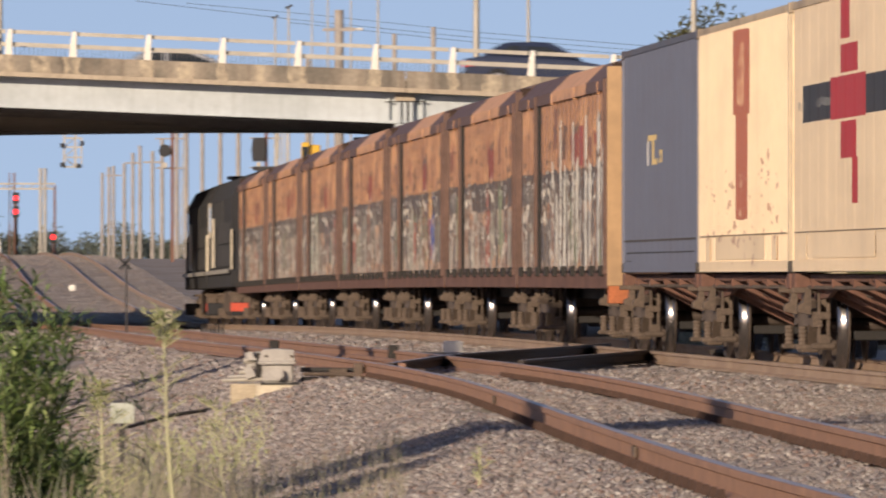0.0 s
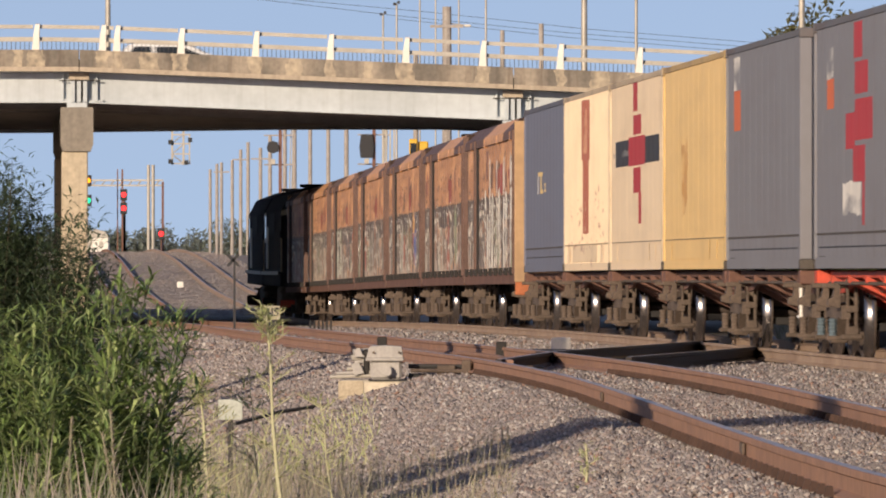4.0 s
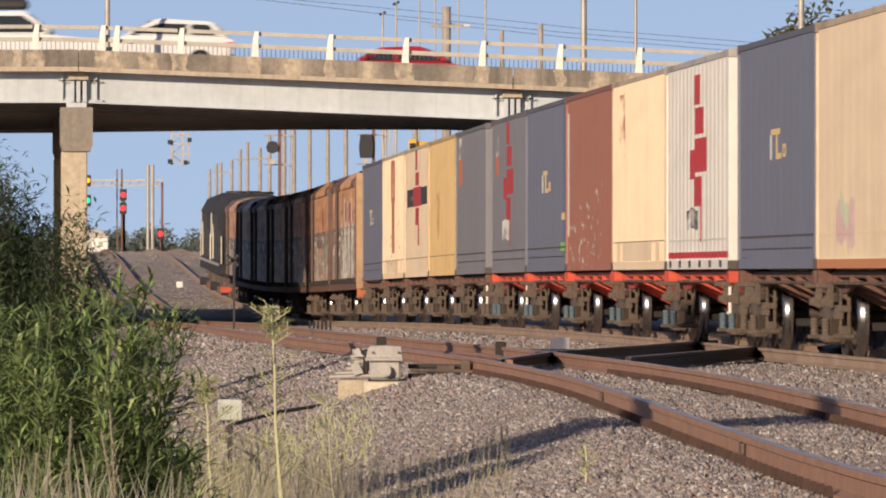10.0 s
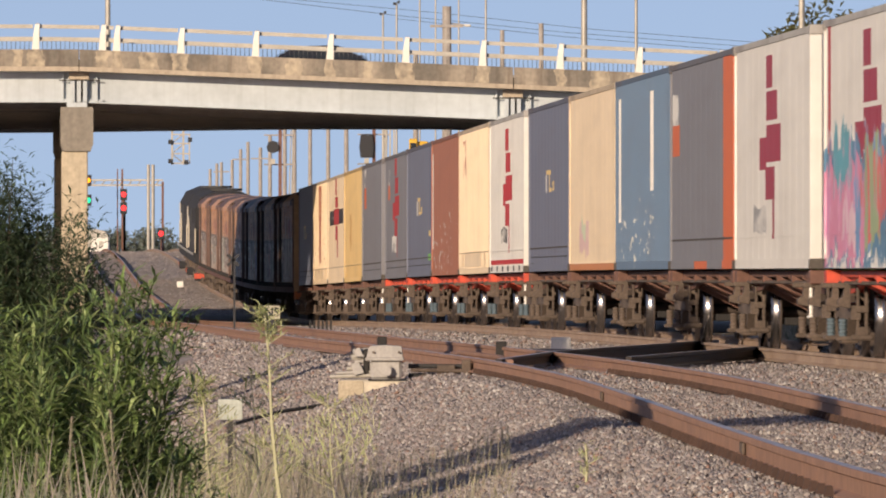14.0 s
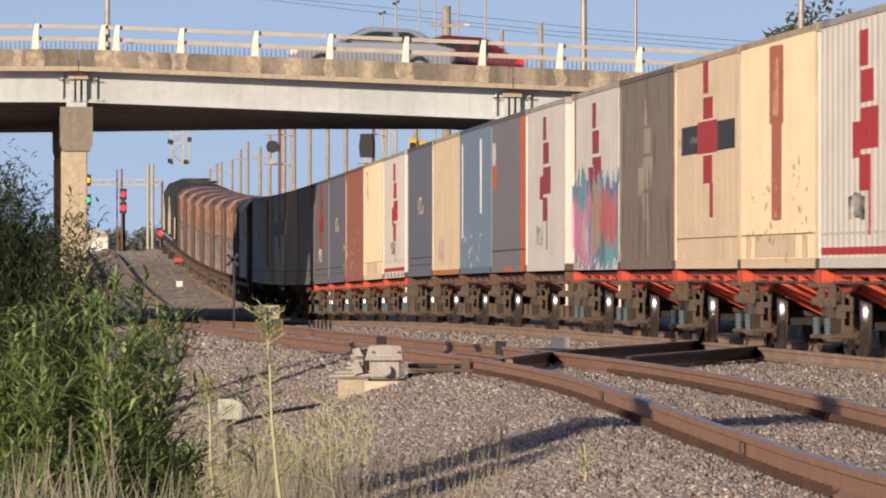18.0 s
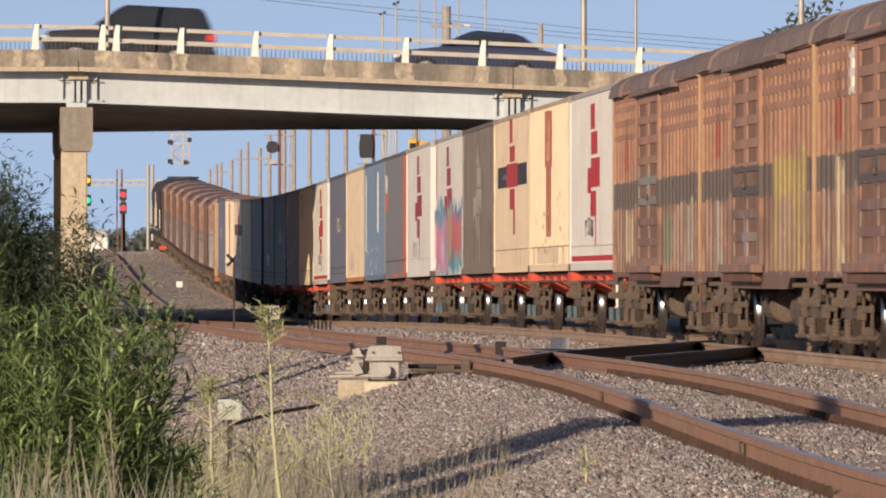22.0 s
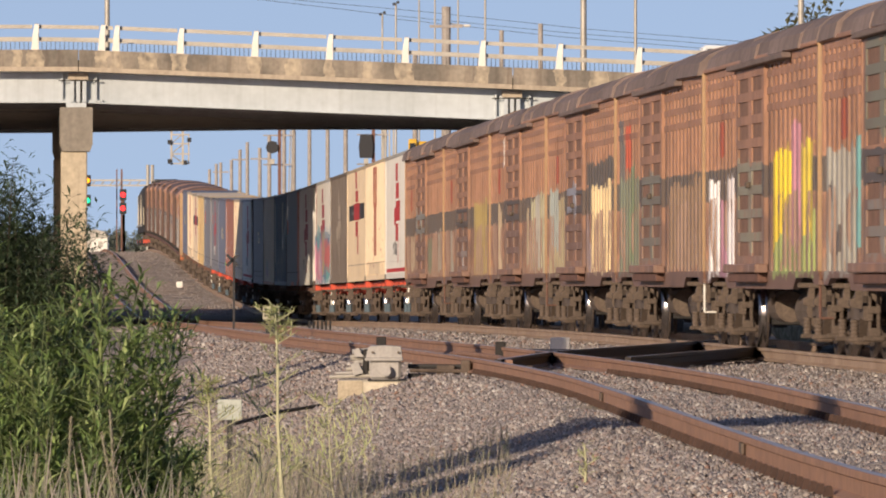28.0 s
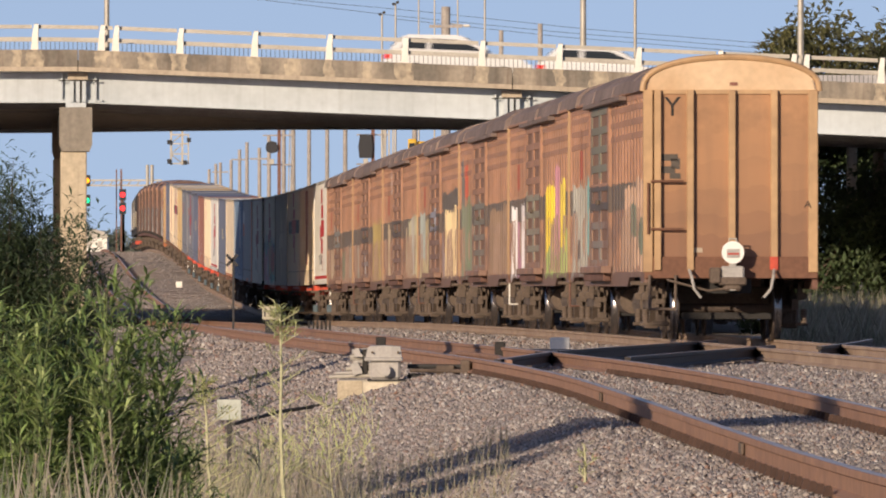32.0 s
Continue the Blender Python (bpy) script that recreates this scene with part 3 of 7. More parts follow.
# the deck between the near and the far edge, with its crossfall
bm = bmesh.new()
rings = []
for i in range(90):
    x = bx(-2500) + (bx(4000) - bx(-2500)) * i / 89
    zn = CREST - fall(x) - 0.28
    zf = zn + (deck_z(x, 24) - zn)
    rings.append([bm.verts.new(p) for p in ((x, BY + 0.3, zn), (x, BY + 24, zf), (x, BY + 24, zf - 0.55), (x, BY + 0.3, zn - 0.32))])
for a, b in zip(rings, rings[1:]):
    for i in range(4):
        bm.faces.new((a[i], b[i], b[(i + 1) % 4], a[(i + 1) % 4]))
bmesh.ops.recalc_face_normals(bm, faces=bm.faces[:])
ob = part("deck", bm, M_ASPHALT, bridge, "asphalt road deck")
ob.data.materials.append(M_SOFFIT)
for p in ob.data.polygons:
    if p.normal.z < -0.5:
        p.material_index = 1
bm = bmesh.new()
rings = []
for i in range(60):
    x = bx(-1500) + (bx(2600) - bx(-1500)) * i / 59
    zb = 1 + (480 - 236 + (6 if x > bx(500) else 6 * max(0, (x - bx(0)) / (bx(500) - bx(0))))) * (BY + 24) / F_LENS - (0.05 * (x - bx(900)) if x > bx(900) else 0)
    rings.append([bm.verts.new(p) for p in ((x, BY + 23.6, zb + 1.3), (x, BY + 24, zb + 1.3), (x, BY + 24, zb), (x, BY + 23.6, zb))])
for a, b in zip(rings, rings[1:]):
    for i in range(4):
        bm.faces.new((a[i], b[i], b[(i + 1) % 4], a[(i + 1) % 4]))
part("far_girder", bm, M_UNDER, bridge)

# the second carriageway stands close behind on its own deck, a little higher
twin = root("second_bridge", "second road bridge deck close behind with dark underside", "bridge")
T0, T1 = BY + 25.5, BY + 84
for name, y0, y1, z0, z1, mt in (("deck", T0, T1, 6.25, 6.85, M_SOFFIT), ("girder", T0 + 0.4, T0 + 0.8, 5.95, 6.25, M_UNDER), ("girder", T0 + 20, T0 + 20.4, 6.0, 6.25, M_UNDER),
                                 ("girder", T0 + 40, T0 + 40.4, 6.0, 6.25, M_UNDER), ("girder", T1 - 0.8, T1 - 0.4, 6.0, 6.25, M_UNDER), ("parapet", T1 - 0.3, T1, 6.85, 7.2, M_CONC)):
    part(name, boxes((bx(-2500), bx(2200), y0, y1, z0, z1)), mt, twin)
for x in (12.4,):
    part("column", boxes((x - 0.22, x + 0.06, T0 + 2, T0 + 3.2, -2, 6.0), bevel=0.03), M_PIER, twin)

# railing: leaning white posts and two rails
bm = prism(bmesh.new(), ((-0.02, -0.02), (0.22, -0.02), (0.20, 0.06), (0.12, 0.35), (0.13, 0.68), (0.10, 0.72), (-0.02, 0.70), (-0.06, 0.45)), -0.09, 0.09, "x")
for v in bm.verts:          # they lean along the road and taper to the top
    v.co.x = v.co.x * (1.15 - 0.45 * v.co.z / 0.7) + 0.05 * (v.co.z / 0.7) ** 2
me_post = bpy.data.meshes.new("post")
bm.to_mesh(me_post)
bm.free()
me_post.materials.append(M_POST)
for x in POSTS:
    share("post", me_post, bridge, pose(x, BY + 0.06, CREST - fall(x)))
for a, b in zip(POSTS, POSTS[1:]):
    for z0, z1 in ((0.585, 0.69), (0.25, 0.35)):
        stretch("rail", a + 0.08, b - 0.08, BY + 0.16, BY + 0.24, z0, z1, M_GALV, bridge)
# pedestrian fence of thin bars behind the footpath
verts, faces = [], []
x = bx(-300)
while x < bx(2000):
    z = CREST - fall(x) - 0.28
    b0 = len(verts)
    for dy in (0, 0.02):
        for dx, zz in ((0, 0), (0.016, 0), (0.016, 0.56), (0, 0.56)):
            verts.append((x + dx, BY + 2.4 + dy, z + zz))
    faces += [tuple(b0 + i for i in f) for f in ((0, 1, 2, 3), (7, 6, 5, 4), (0, 4, 5, 1), (1, 5, 6, 2), (2, 6, 7, 3), (3, 7, 4, 0))]
    x += 0.125
fence = joined("fence_infill", verts, faces, mat("fence_grey", (0.10, 0.10, 0.10), 0.6, 0.2))
fence.parent = bridge
tagged(fence, "thin grey steel fence bars", kind="stuff")
stretch("fence_rail", bx(-300), bx(2000), BY + 2.39, BY + 2.43, 0.27, 0.30, M_GALV, bridge)

# piers
for xc in (bx(135), bx(908), bx(1690)):
    z = CREST - fall(xc) - 1.46
    pier = root("bridge_pier", "weathered tan concrete bridge pier with a hammerhead cap", "pier", "bridge piers", m=pose(xc, BY + 0.2, 0))
    part("cap", prism(bmesh.new(), ((-0.38, z - 1.35), (0.38, z - 1.35), (0.45, z - 1.15), (0.45, z - 0.13), (-0.45, z - 0.13), (-0.45, z - 1.15)), 0, 1.9), M_CAP, pier)
    part("rear_cap", prism(bmesh.new(), ((-0.38, z - 1.35), (0.38, z - 1.35), (0.45, z - 1.15), (0.45, z - 0.13), (-0.45, z - 0.13), (-0.45, z - 1.15)), 19.8, 21.7), M_CAP, pier)
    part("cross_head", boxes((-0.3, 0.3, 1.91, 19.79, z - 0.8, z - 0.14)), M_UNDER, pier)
    part("bearing", boxes((-0.28, 0.28, 0.25, 0.9, z - 0.13, z)), M_GIRDER, pier)
    part("stem", boxes((-0.42, 0.30, 0.1, 1.6, -2, z - 1.352), bevel=0.03), M_PIER, pier)
    part("stem", boxes((-0.42, 0.30, 20, 21.5, -2, z - 1.352), bevel=0.03), M_PIER, pier)
    for ob in pier.children:          # the bridge is skew: its piers run along the line
        for v in ob.data.vertices:
            v.co.x -= 0.0445 * v.co.y

# embankments that carry the road beyond the bridge
M_BANK = mat("dry_grass_bank", (0.20, 0.17, 0.08), 0.95, var=0.4, scale=0.4, tint=(0.10, 0.11, 0.04), bump=0.6, bscale=8)
for name, x0, x1 in (("embankment", bx(1690), 420.0), ("embankment", -420.0, bx(-690))):
    bm = bmesh.new()
    rings = []
    for i in range(25):
        x = x0 + (x1 - x0) * i / 24
        zt = max(0.2, CREST - fall(x) - 0.75)
        rings.append([bm.verts.new(p) for p in ((x, BY - 9, -1.2), (x, BY + 0.35, zt), (x, BY + 23.5, zt - 0.3), (x, BY + 36, -1.2))])
    for a, b in zip(rings, rings[1:]):
        for i in range(3):
            bm.faces.new((a[i], b[i], b[i + 1], a[i + 1]))
    bm.faces.new(rings[0])
    bm.faces.new(rings[-1][::-1])
    bmesh.ops.recalc_face_normals(bm, faces=bm.faces[:])
    tagged(part(name, bm, M_BANK, None), "grassy road embankment beside the bridge", "embankment", kind="structure")

# ---- the train
SPEED = 13.55
MOVING = []      # thing, the y of its rear and of its front at 13 s
MESHES = {}


def cached(key, build, material, slots=()):
    if key not in MESHES:
        bm = build()
        me = bpy.data.meshes.new(key)
        bm.to_mesh(me)
        bm.free()
        me.materials.append(material)
        for s in slots:
            me.materials.append(s)
        MESHES[key] = me
    return MESHES[key]


def wheel_mesh():
    """A railway wheel turned about the x axis; its flange faces +x."""
    bm = bmesh.new()
    prof = ((0.02, 0.0), (0.02, 0.10), (-0.04, 0.13), (-0.01, 0.36), (-0.06, 0.40), (-0.065, 0.452), (0.0, 0.458), (0.02, 0.463), (0.034, 0.474), (0.045, 0.49), (0.07, 0.49), (0.07, 0.40), (0.03, 0.36), (0.04, 0.13), (0.06, 0.0))
    seg = 28
    rings = []
    for k in range(seg):
        a = 2 * math.pi * k / seg
        rings.append([bm.verts.new((x, r * math.cos(a), r * math.sin(a))) for x, r in prof])
    for k in range(seg):
        a, b = rings[k], rings[(k + 1) % seg]
        for i in range(len(prof) - 1):
            f = bm.faces.new((a[i], b[i], b[i + 1], a[i + 1]))
            f.smooth = 5 <= i <= 8
            f.material_index = 1 if 5 <= i <= 8 else 0
    bmesh.ops.remove_doubles(bm, verts=bm.verts[:], dist=0.0005)
    bmesh.ops.recalc_face_normals(bm, faces=bm.faces[:])
    return bm


def side_frame_mesh():
    """A cast side frame with a chunky axle box, a pierced guide plate and a low foot at each axle."""
    bm = prism(bmesh.new(), ((-1.2, 0.44), (-1.15, 0.60), (-0.6, 0.64), (-0.35, 0.72), (0.35, 0.72), (0.6, 0.64), (1.15, 0.60), (1.2, 0.44), (0.7, 0.47), (0.42, 0.24), (-0.42, 0.24), (-0.7, 0.47)), -0.05, 0.05, "x")
    for y in (-0.875, 0.875):
        prism(bm, ((-0.20, 0.60), (-0.06, 0.57), (-0.06, 0.84), (-0.12, 0.84), (-0.14, 0.70), (-0.20, 0.67)), y - 0.24, y - 0.02)
        box(bm, -0.22, -0.02, y - 0.24, y - 0.04, 0.20, 0.25, bevel=0.01)
        box(bm, -0.26, 0.02, y - 0.20, y - 0.12, 0.80, 0.86, bevel=0.01)
        for x0, x1 in ((0.005, 0.04), (0.10, 0.14)):
            box(bm, x0, x1, y - 0.30, y - 0.22, 0.24, 0.90, bevel=0.008)
        for z0, z1 in ((0.22, 0.36), (0.52, 0.60), (0.83, 0.91)):
            box(bm, 0.0, 0.145, y - 0.31, y - 0.21, z0, z1, bevel=0.008)
        box(bm, -0.06, 0.20, y - 0.36, y - 0.25, 0.20, 0.27, bevel=0.02)
    box(bm, -0.1, 0.1, -0.3, 0.3, 0.16, 0.24, bevel=0.02)
    return bm


def spring_mesh():
    """A coil spring, turned in one piece with a groove between its coils."""
    bm = bmesh.new()
    prof = [(0.0, 0.17)]
    for i in range(5):
        z = 0.18 + 0.038 * i
        prof += [(0.038, z), (0.044, z + 0.009), (0.044, z + 0.022), (0.038, z + 0.031)]
    prof.append((0.0, 0.37))
    seg = 10
    rings = [[bm.verts.new((q * math.cos(6.2832 * k / seg), q * math.sin(6.2832 * k / seg), z)) for q, z in prof] for k in range(seg)]
    for k in range(seg):
        p, q = rings[k], rings[(k + 1) % seg]
        for i in range(len(prof) - 1):
            bm.faces.new((p[i], q[i], q[i + 1], p[i + 1]))
    bmesh.ops.remove_doubles(bm, verts=bm.verts[:], dist=0.0005)
    bmesh.ops.recalc_face_normals(bm, faces=bm.faces[:])
    return bm


def slats(parent, y0, y1, z0, z1, x, depth, pitch, share_, material):
    """Upright slats side by side on the left side, with open grooves between them."""
    n = max(1, round((y1 - y0) / pitch))
    p = (y1 - y0) / n
    for i in range(n):
        part("slat", boxes((x - depth, x, y0 + i * p, y0 + (i + share_) * p, z0, z1)), material, parent)


M_SPRING = mat("grey_blue_spring", (0.12, 0.165, 0.19), 0.6, 0.3, var=0.25)


def bogie(parent, y, bluish=False):
    """A two-axle freight bogie under a vehicle, centred at y."""
    b = share("bogie", cached("bolster", lambda: boxes((-1.0, 1.0, -0.2, 0.2, 0.46, 0.78), (-0.4, 0.4, -0.35, 0.35, 0.7, 0.84), bevel=0.02), M_BOGIE), parent, pose(0, y, 0))
    sf = cached("side_frame", side_frame_mesh, M_BOGIE)
    wm = cached("wheel", wheel_mesh, M_WHEEL, (M_TREAD,))
    ax = cached("axle", lambda: rods(((-1.0, 0, 0.46), (1.0, 0, 0.46), 0.075), seg=12), M_WHEEL)
    sp = cached("spring_blue" if bluish else "spring", spring_mesh, M_SPRING if bluish else M_BOGIE)
    br = cached("brake_beam", lambda: boxes((-0.66, 0.66, -0.05, 0.05, 0.30, 0.40), bevel=0.01), M_BLACK)
    for s in (-1, 1):
        share("side_frame", sf, b, pose(s * 1.03, 0, 0, rz=180 if s > 0 else 0))
        for yy in (-1.02, 0.73):
            share("spring", sp, b, pose(s * 1.17, yy, 0.03) @ Matrix.Diagonal((1.15, 1.15, 1.15, 1.0)))
    for yy in (-0.875, 0.875):
        share("axle", ax, b, pose(0, yy, 0))
        share("brake_beam", br, b, pose(0, yy - 0.56 if yy < 0 else yy + 0.56, 0))
        for s in (-1, 1):
            share("wheel", wm, b, pose(s * GAUGE, yy, 0.46, rz=0 if s < 0 else 180))
    return b


def corrugated(y0, y1, z0, z1, x, depth, pitch, flat=0.5, bm=None):
    """A sheet of vertical trapezoid folds on the left side, standing out towards -x."""
    bm = bm or bmesh.new()
    n = max(1, round((y1 - y0) / pitch))
    p = (y1 - y0) / n
    cols = []
    for i in range(n):
        a = y0 + i * p
        for f, d in ((0.0, 0), (flat * 0.5, 0), (flat * 0.5 + 0.12, depth), (0.88 + flat * 0.0, depth)):
            cols.append((a + f * p, d))
    cols.append((y1, 0))
    vs = [(bm.verts.new((x - d, yy, z0)), bm.verts.new((x - d, yy, z1))) for yy, d in cols]
    for a, b in zip(vs, vs[1:]):
        bm.faces.new((a[0], a[1], b[1], b[0]))
    return bm


# --- colours of the train
C_BLUE = (0.165, 0.178, 0.235)
C_GREY = (0.215, 0.213, 0.228)
C_CREAM = (0.90, 0.72, 0.485)
C_YEL = (0.86, 0.60, 0.25)
C_WHITE = (0.76, 0.73, 0.66)
C_RED = (0.45, 0.03, 0.035)
C_DKRED = (0.36, 0.12, 0.075)
C_BLACK = (0.03, 0.03, 0.032)
C_ORANGE = (0.62, 0.14, 0.04)
C_BROWN = (0.40, 0.155, 0.09)
C_LOGO = (0.75, 0.55, 0.22)


def at(u0, u1, v0, v1, c, rag=0.0):
    """A patch by fractions of a container's side: u from its front to its rear, v from its floor up."""
    return (6.6 - 13.2 * u1, 6.6 - 13.2 * u0, 1.02 + 2.9 * v0, 1.02 + 2.9 * v1, c, rag)


def logo(u):
    return [at(u, u + 0.035, 0.47, 0.575, C_WHITE), at(u + 0.02, u + 0.14, 0.575, 0.60, C_LOGO), at(u + 0.075, u + 0.11, 0.47, 0.60, C_LOGO),
            at(u + 0.11, u + 0.15, 0.47, 0.495, C_LOGO), at(u + 0.165, u + 0.215, 0.475, 0.53, C_LOGO), at(u + 0.183, u + 0.198, 0.49, 0.515, C_BLUE)]


def glyph(u, c, v=0.0):
    return [at(u, u + 0.09, 0.78 + v, 0.92 + v, c), at(u + 0.01, u + 0.15, 0.64 + v, 0.765 + v, c), at(u + 0.01, u + 0.20, 0.46 + v, 0.62 + v, c),
            at(u - 0.09, u + 0.01, 0.43 + v, 0.57 + v, c), at(u - 0.01, u + 0.12, 0.30 + v, 0.44 + v, c), at(u + 0.09, u + 0.115, 0.13 + v, 0.30 + v, c)]


CROSS = [at(0.10, 0.36, 0.545, 0.68, C_BLACK), at(0.66, 0.93, 0.545, 0.68, C_BLACK), at(0.06, 0.40, 0.595, 0.625, (0.18, 0.18, 0.17), 0.06)] + \
    [at(0.36, 0.66, 0.54, 0.69, C_RED), at(0.45, 0.53, 0.82, 0.97, C_RED), at(0.45, 0.60, 0.70, 0.80, C_RED), at(0.45, 0.58, 0.40, 0.53, C_RED), at(0.55, 0.60, 0.24, 0.40, C_RED)]
STRIPE = [at(0.40, 0.58, 0.62, 0.95, C_DKRED, 0.045), at(0.43, 0.56, 0.21, 0.62, C_DKRED, 0.045), at(0.08, 0.92, 0.12, 0.38, (0.52, 0.33, 0.22), 0.95), at(0.44, 0.52, 0.66, 0.90, (0.60, 0.36, 0.22), 0.1)]
SCRATCH = [at(0.05, 0.8, 0.06, 0.36, (0.6, 0.55, 0.5), 0.9)]
GRAFF = [at(0.0, 1.0, 0.02, 0.50, (0.10, 0.22, 0.34), -0.6), at(0.0, 0.45, 0.05, 0.42, (0.62, 0.24, 0.36), -0.6), at(0.5, 0.95, 0.18, 0.42, (0.55, 0.13, 0.13), -0.6),
         at(0.45, 0.62, 0.1, 0.52, (0.32, 0.40, 0.22), -0.5), at(0.1, 0.3, 0.32, 0.55, (0.12, 0.35, 0.42), -0.6), at(0.7, 0.98, 0.04, 0.18, (0.14, 0.42, 0.42), -0.5), at(0.2, 0.35, 0.12, 0.25, (0.7, 0.5, 0.55), -0.5),
         at(0.0, 1.0, 0.02, 0.56, (0.80, 0.78, 0.76), 1.2), at(0.0, 0.5, 0.05, 0.5, (0.66, 0.26, 0.44), 1.35), at(0.3, 1.0, 0.05, 0.55, (0.16, 0.30, 0.50), 1.5), at(0.4, 0.9, 0.1, 0.45, (0.62, 0.16, 0.13), 1.7)]
DASHES = [at(0.05, 0.95, 0.085, 0.092, C_BLACK), at(0.05, 0.12, 0.05, 0.054, C_BLACK)]

# colour, label, folded sides, patches, from the first container to the last; five ride on each articulated wagon
LOADS = (
    (C_BLUE, "slate-blue smooth-sided shipping container with a small pale mark", 0, logo(0.33) + DASHES),
    (C_CREAM, "weathered cream corrugated shipping container with a dark red stripe", 1, STRIPE),
    (C_CREAM, "cream shipping container with red blocks across a black band", 0, CROSS),
    (C_YEL, "golden yellow shipping container with faint scratches", 0, [at(0.30, 0.40, 0.3, 0.6, (0.6, 0.33, 0.1), 0.5)]),
    (C_GREY, "slate-grey smooth-sided shipping container with an orange stripe", 0, [at(0.10, 0.20, 0.62, 0.80, C_ORANGE), at(0.10, 0.19, 0.80, 0.95, C_WHITE, 0.06)] + DASHES),
    (C_GREY, "slate-grey shipping container with stepped red blocks", 0, [at(0.14, 0.22, 0.64, 0.76, C_ORANGE), at(0.14, 0.21, 0.76, 0.88, C_WHITE, 0.06), at(0.32, 0.52, 0.22, 0.34, C_WHITE, 0.1)] + glyph(0.44, C_RED, 0.04) + DASHES),
    (C_BLUE, "slate-blue shipping container with a pale mark and green patch", 0, logo(0.40) + [at(0.93, 1, 0.1, 0.95, (0.11, 0.125, 0.19)), at(0.86, 0.99, 0.12, 0.17, (0.2, 0.5, 0.1)), at(0.88, 0.98, 0.30, 0.34, C_LOGO)] + DASHES),
    (C_BROWN, "faded red-brown shipping container with white scratched paint", 0, [at(0.02, 0.06, 0.2, 0.9, C_WHITE)] + SCRATCH),
    (C_CREAM, "cream corrugated shipping container with a faded red stripe", 1, [at(0.14, 0.25, 0.58, 0.92, C_DKRED, 0.08)]),
    (C_WHITE, "white ribbed shipping container with stepped red blocks", 2, glyph(0.45, C_RED) + [at(0.33, 0.50, 0.2, 0.29, C_BLACK, 0.1), at(0.02, 0.97, 0.055, 0.085, C_RED), at(0.02, 0.97, 0.0, 0.055, C_WHITE)] + [at(0.05 + 0.16 * k, 0.09 + 0.16 * k, 0.012, 0.045, C_BLACK) for k in range(6)]),
    (C_BLUE, "slate-blue smooth shipping container with a small pale mark", 0, logo(0.42) + DASHES),
    (C_CREAM, "plain cream shipping container with an orange lower edge", 0, [at(0, 1, 0.0, 0.04, (0.55, 0.22, 0.08)), at(0.22, 0.42, 0.10, 0.26, (0.72, 0.50, 0.46), 0.3), at(0.26, 0.36, 0.18, 0.28, (0.62, 0.66, 0.45), 0.3)]),
    ((0.14, 0.21, 0.30), "blue shipping container with white lines and scratched paint", 1, [at(0.06, 0.10, 0.25, 0.9, C_WHITE), at(0.66, 0.71, 0.4, 0.9, C_WHITE)] + [at(0.1, 0.8, 0.1, 0.32, (0.55, 0.55, 0.5), 0.9)]),
    (C_GREY, "grey smooth shipping container with bright orange edge strips", 0, [at(0.83, 1, 0, 1, C_ORANGE), at(0.03, 0.15, 0.55, 0.70, C_ORANGE), at(0.03, 0.13, 0.70, 0.85, C_WHITE, 0.06), at(0.4, 0.6, 0.0, 0.04, C_ORANGE)]),
    (C_WHITE, "white insulated shipping container with stepped dark red blocks", 0, glyph(0.42, (0.33, 0.035, 0.06)) + [at(0.25, 0.42, 0.16, 0.27, (0.3, 0.3, 0.3), 0.1)]),
    (C_WHITE, "white shipping container covered in pink and teal graffiti", 0, glyph(0.42, (0.33, 0.035, 0.06)) + [at(0.04, 0.07, 0.2, 1, C_RED)] + GRAFF),
    ((0.25, 0.20, 0.155), "dirty brown-grey shipping container with a pale faded mark", 0, glyph(0.42, (0.42, 0.35, 0.27), -0.05) + [at(0, 1, 0.0, 0.98, (0.33, 0.27, 0.21), 1.3), at(0, 1, 0.0, 0.98, (0.16, 0.12, 0.09), 1.5)]),
    (C_CREAM, "cream shipping container with red blocks across a black band", 0, CROSS),
    (C_CREAM, "weathered cream corrugated shipping container with a dark red stripe", 1, STRIPE),
    (C_WHITE, "white ribbed shipping container with stepped red blocks", 2, glyph(0.45, C_RED) + [at(0.33, 0.50, 0.2, 0.29, C_BLACK, 0.1), at(0.02, 0.97, 0.055, 0.085, C_RED)]),
)
M_LOCKBAR = mat("lock_bar", (0.25, 0.23, 0.21), 0.5, 0.6)
M_SEAM = mat("shaded_panel_seam", (0.22, 0.16, 0.11), 0.8)
M_CASTING = mat("corner_casting", (0.10, 0.085, 0.07), 0.7, 0.3)


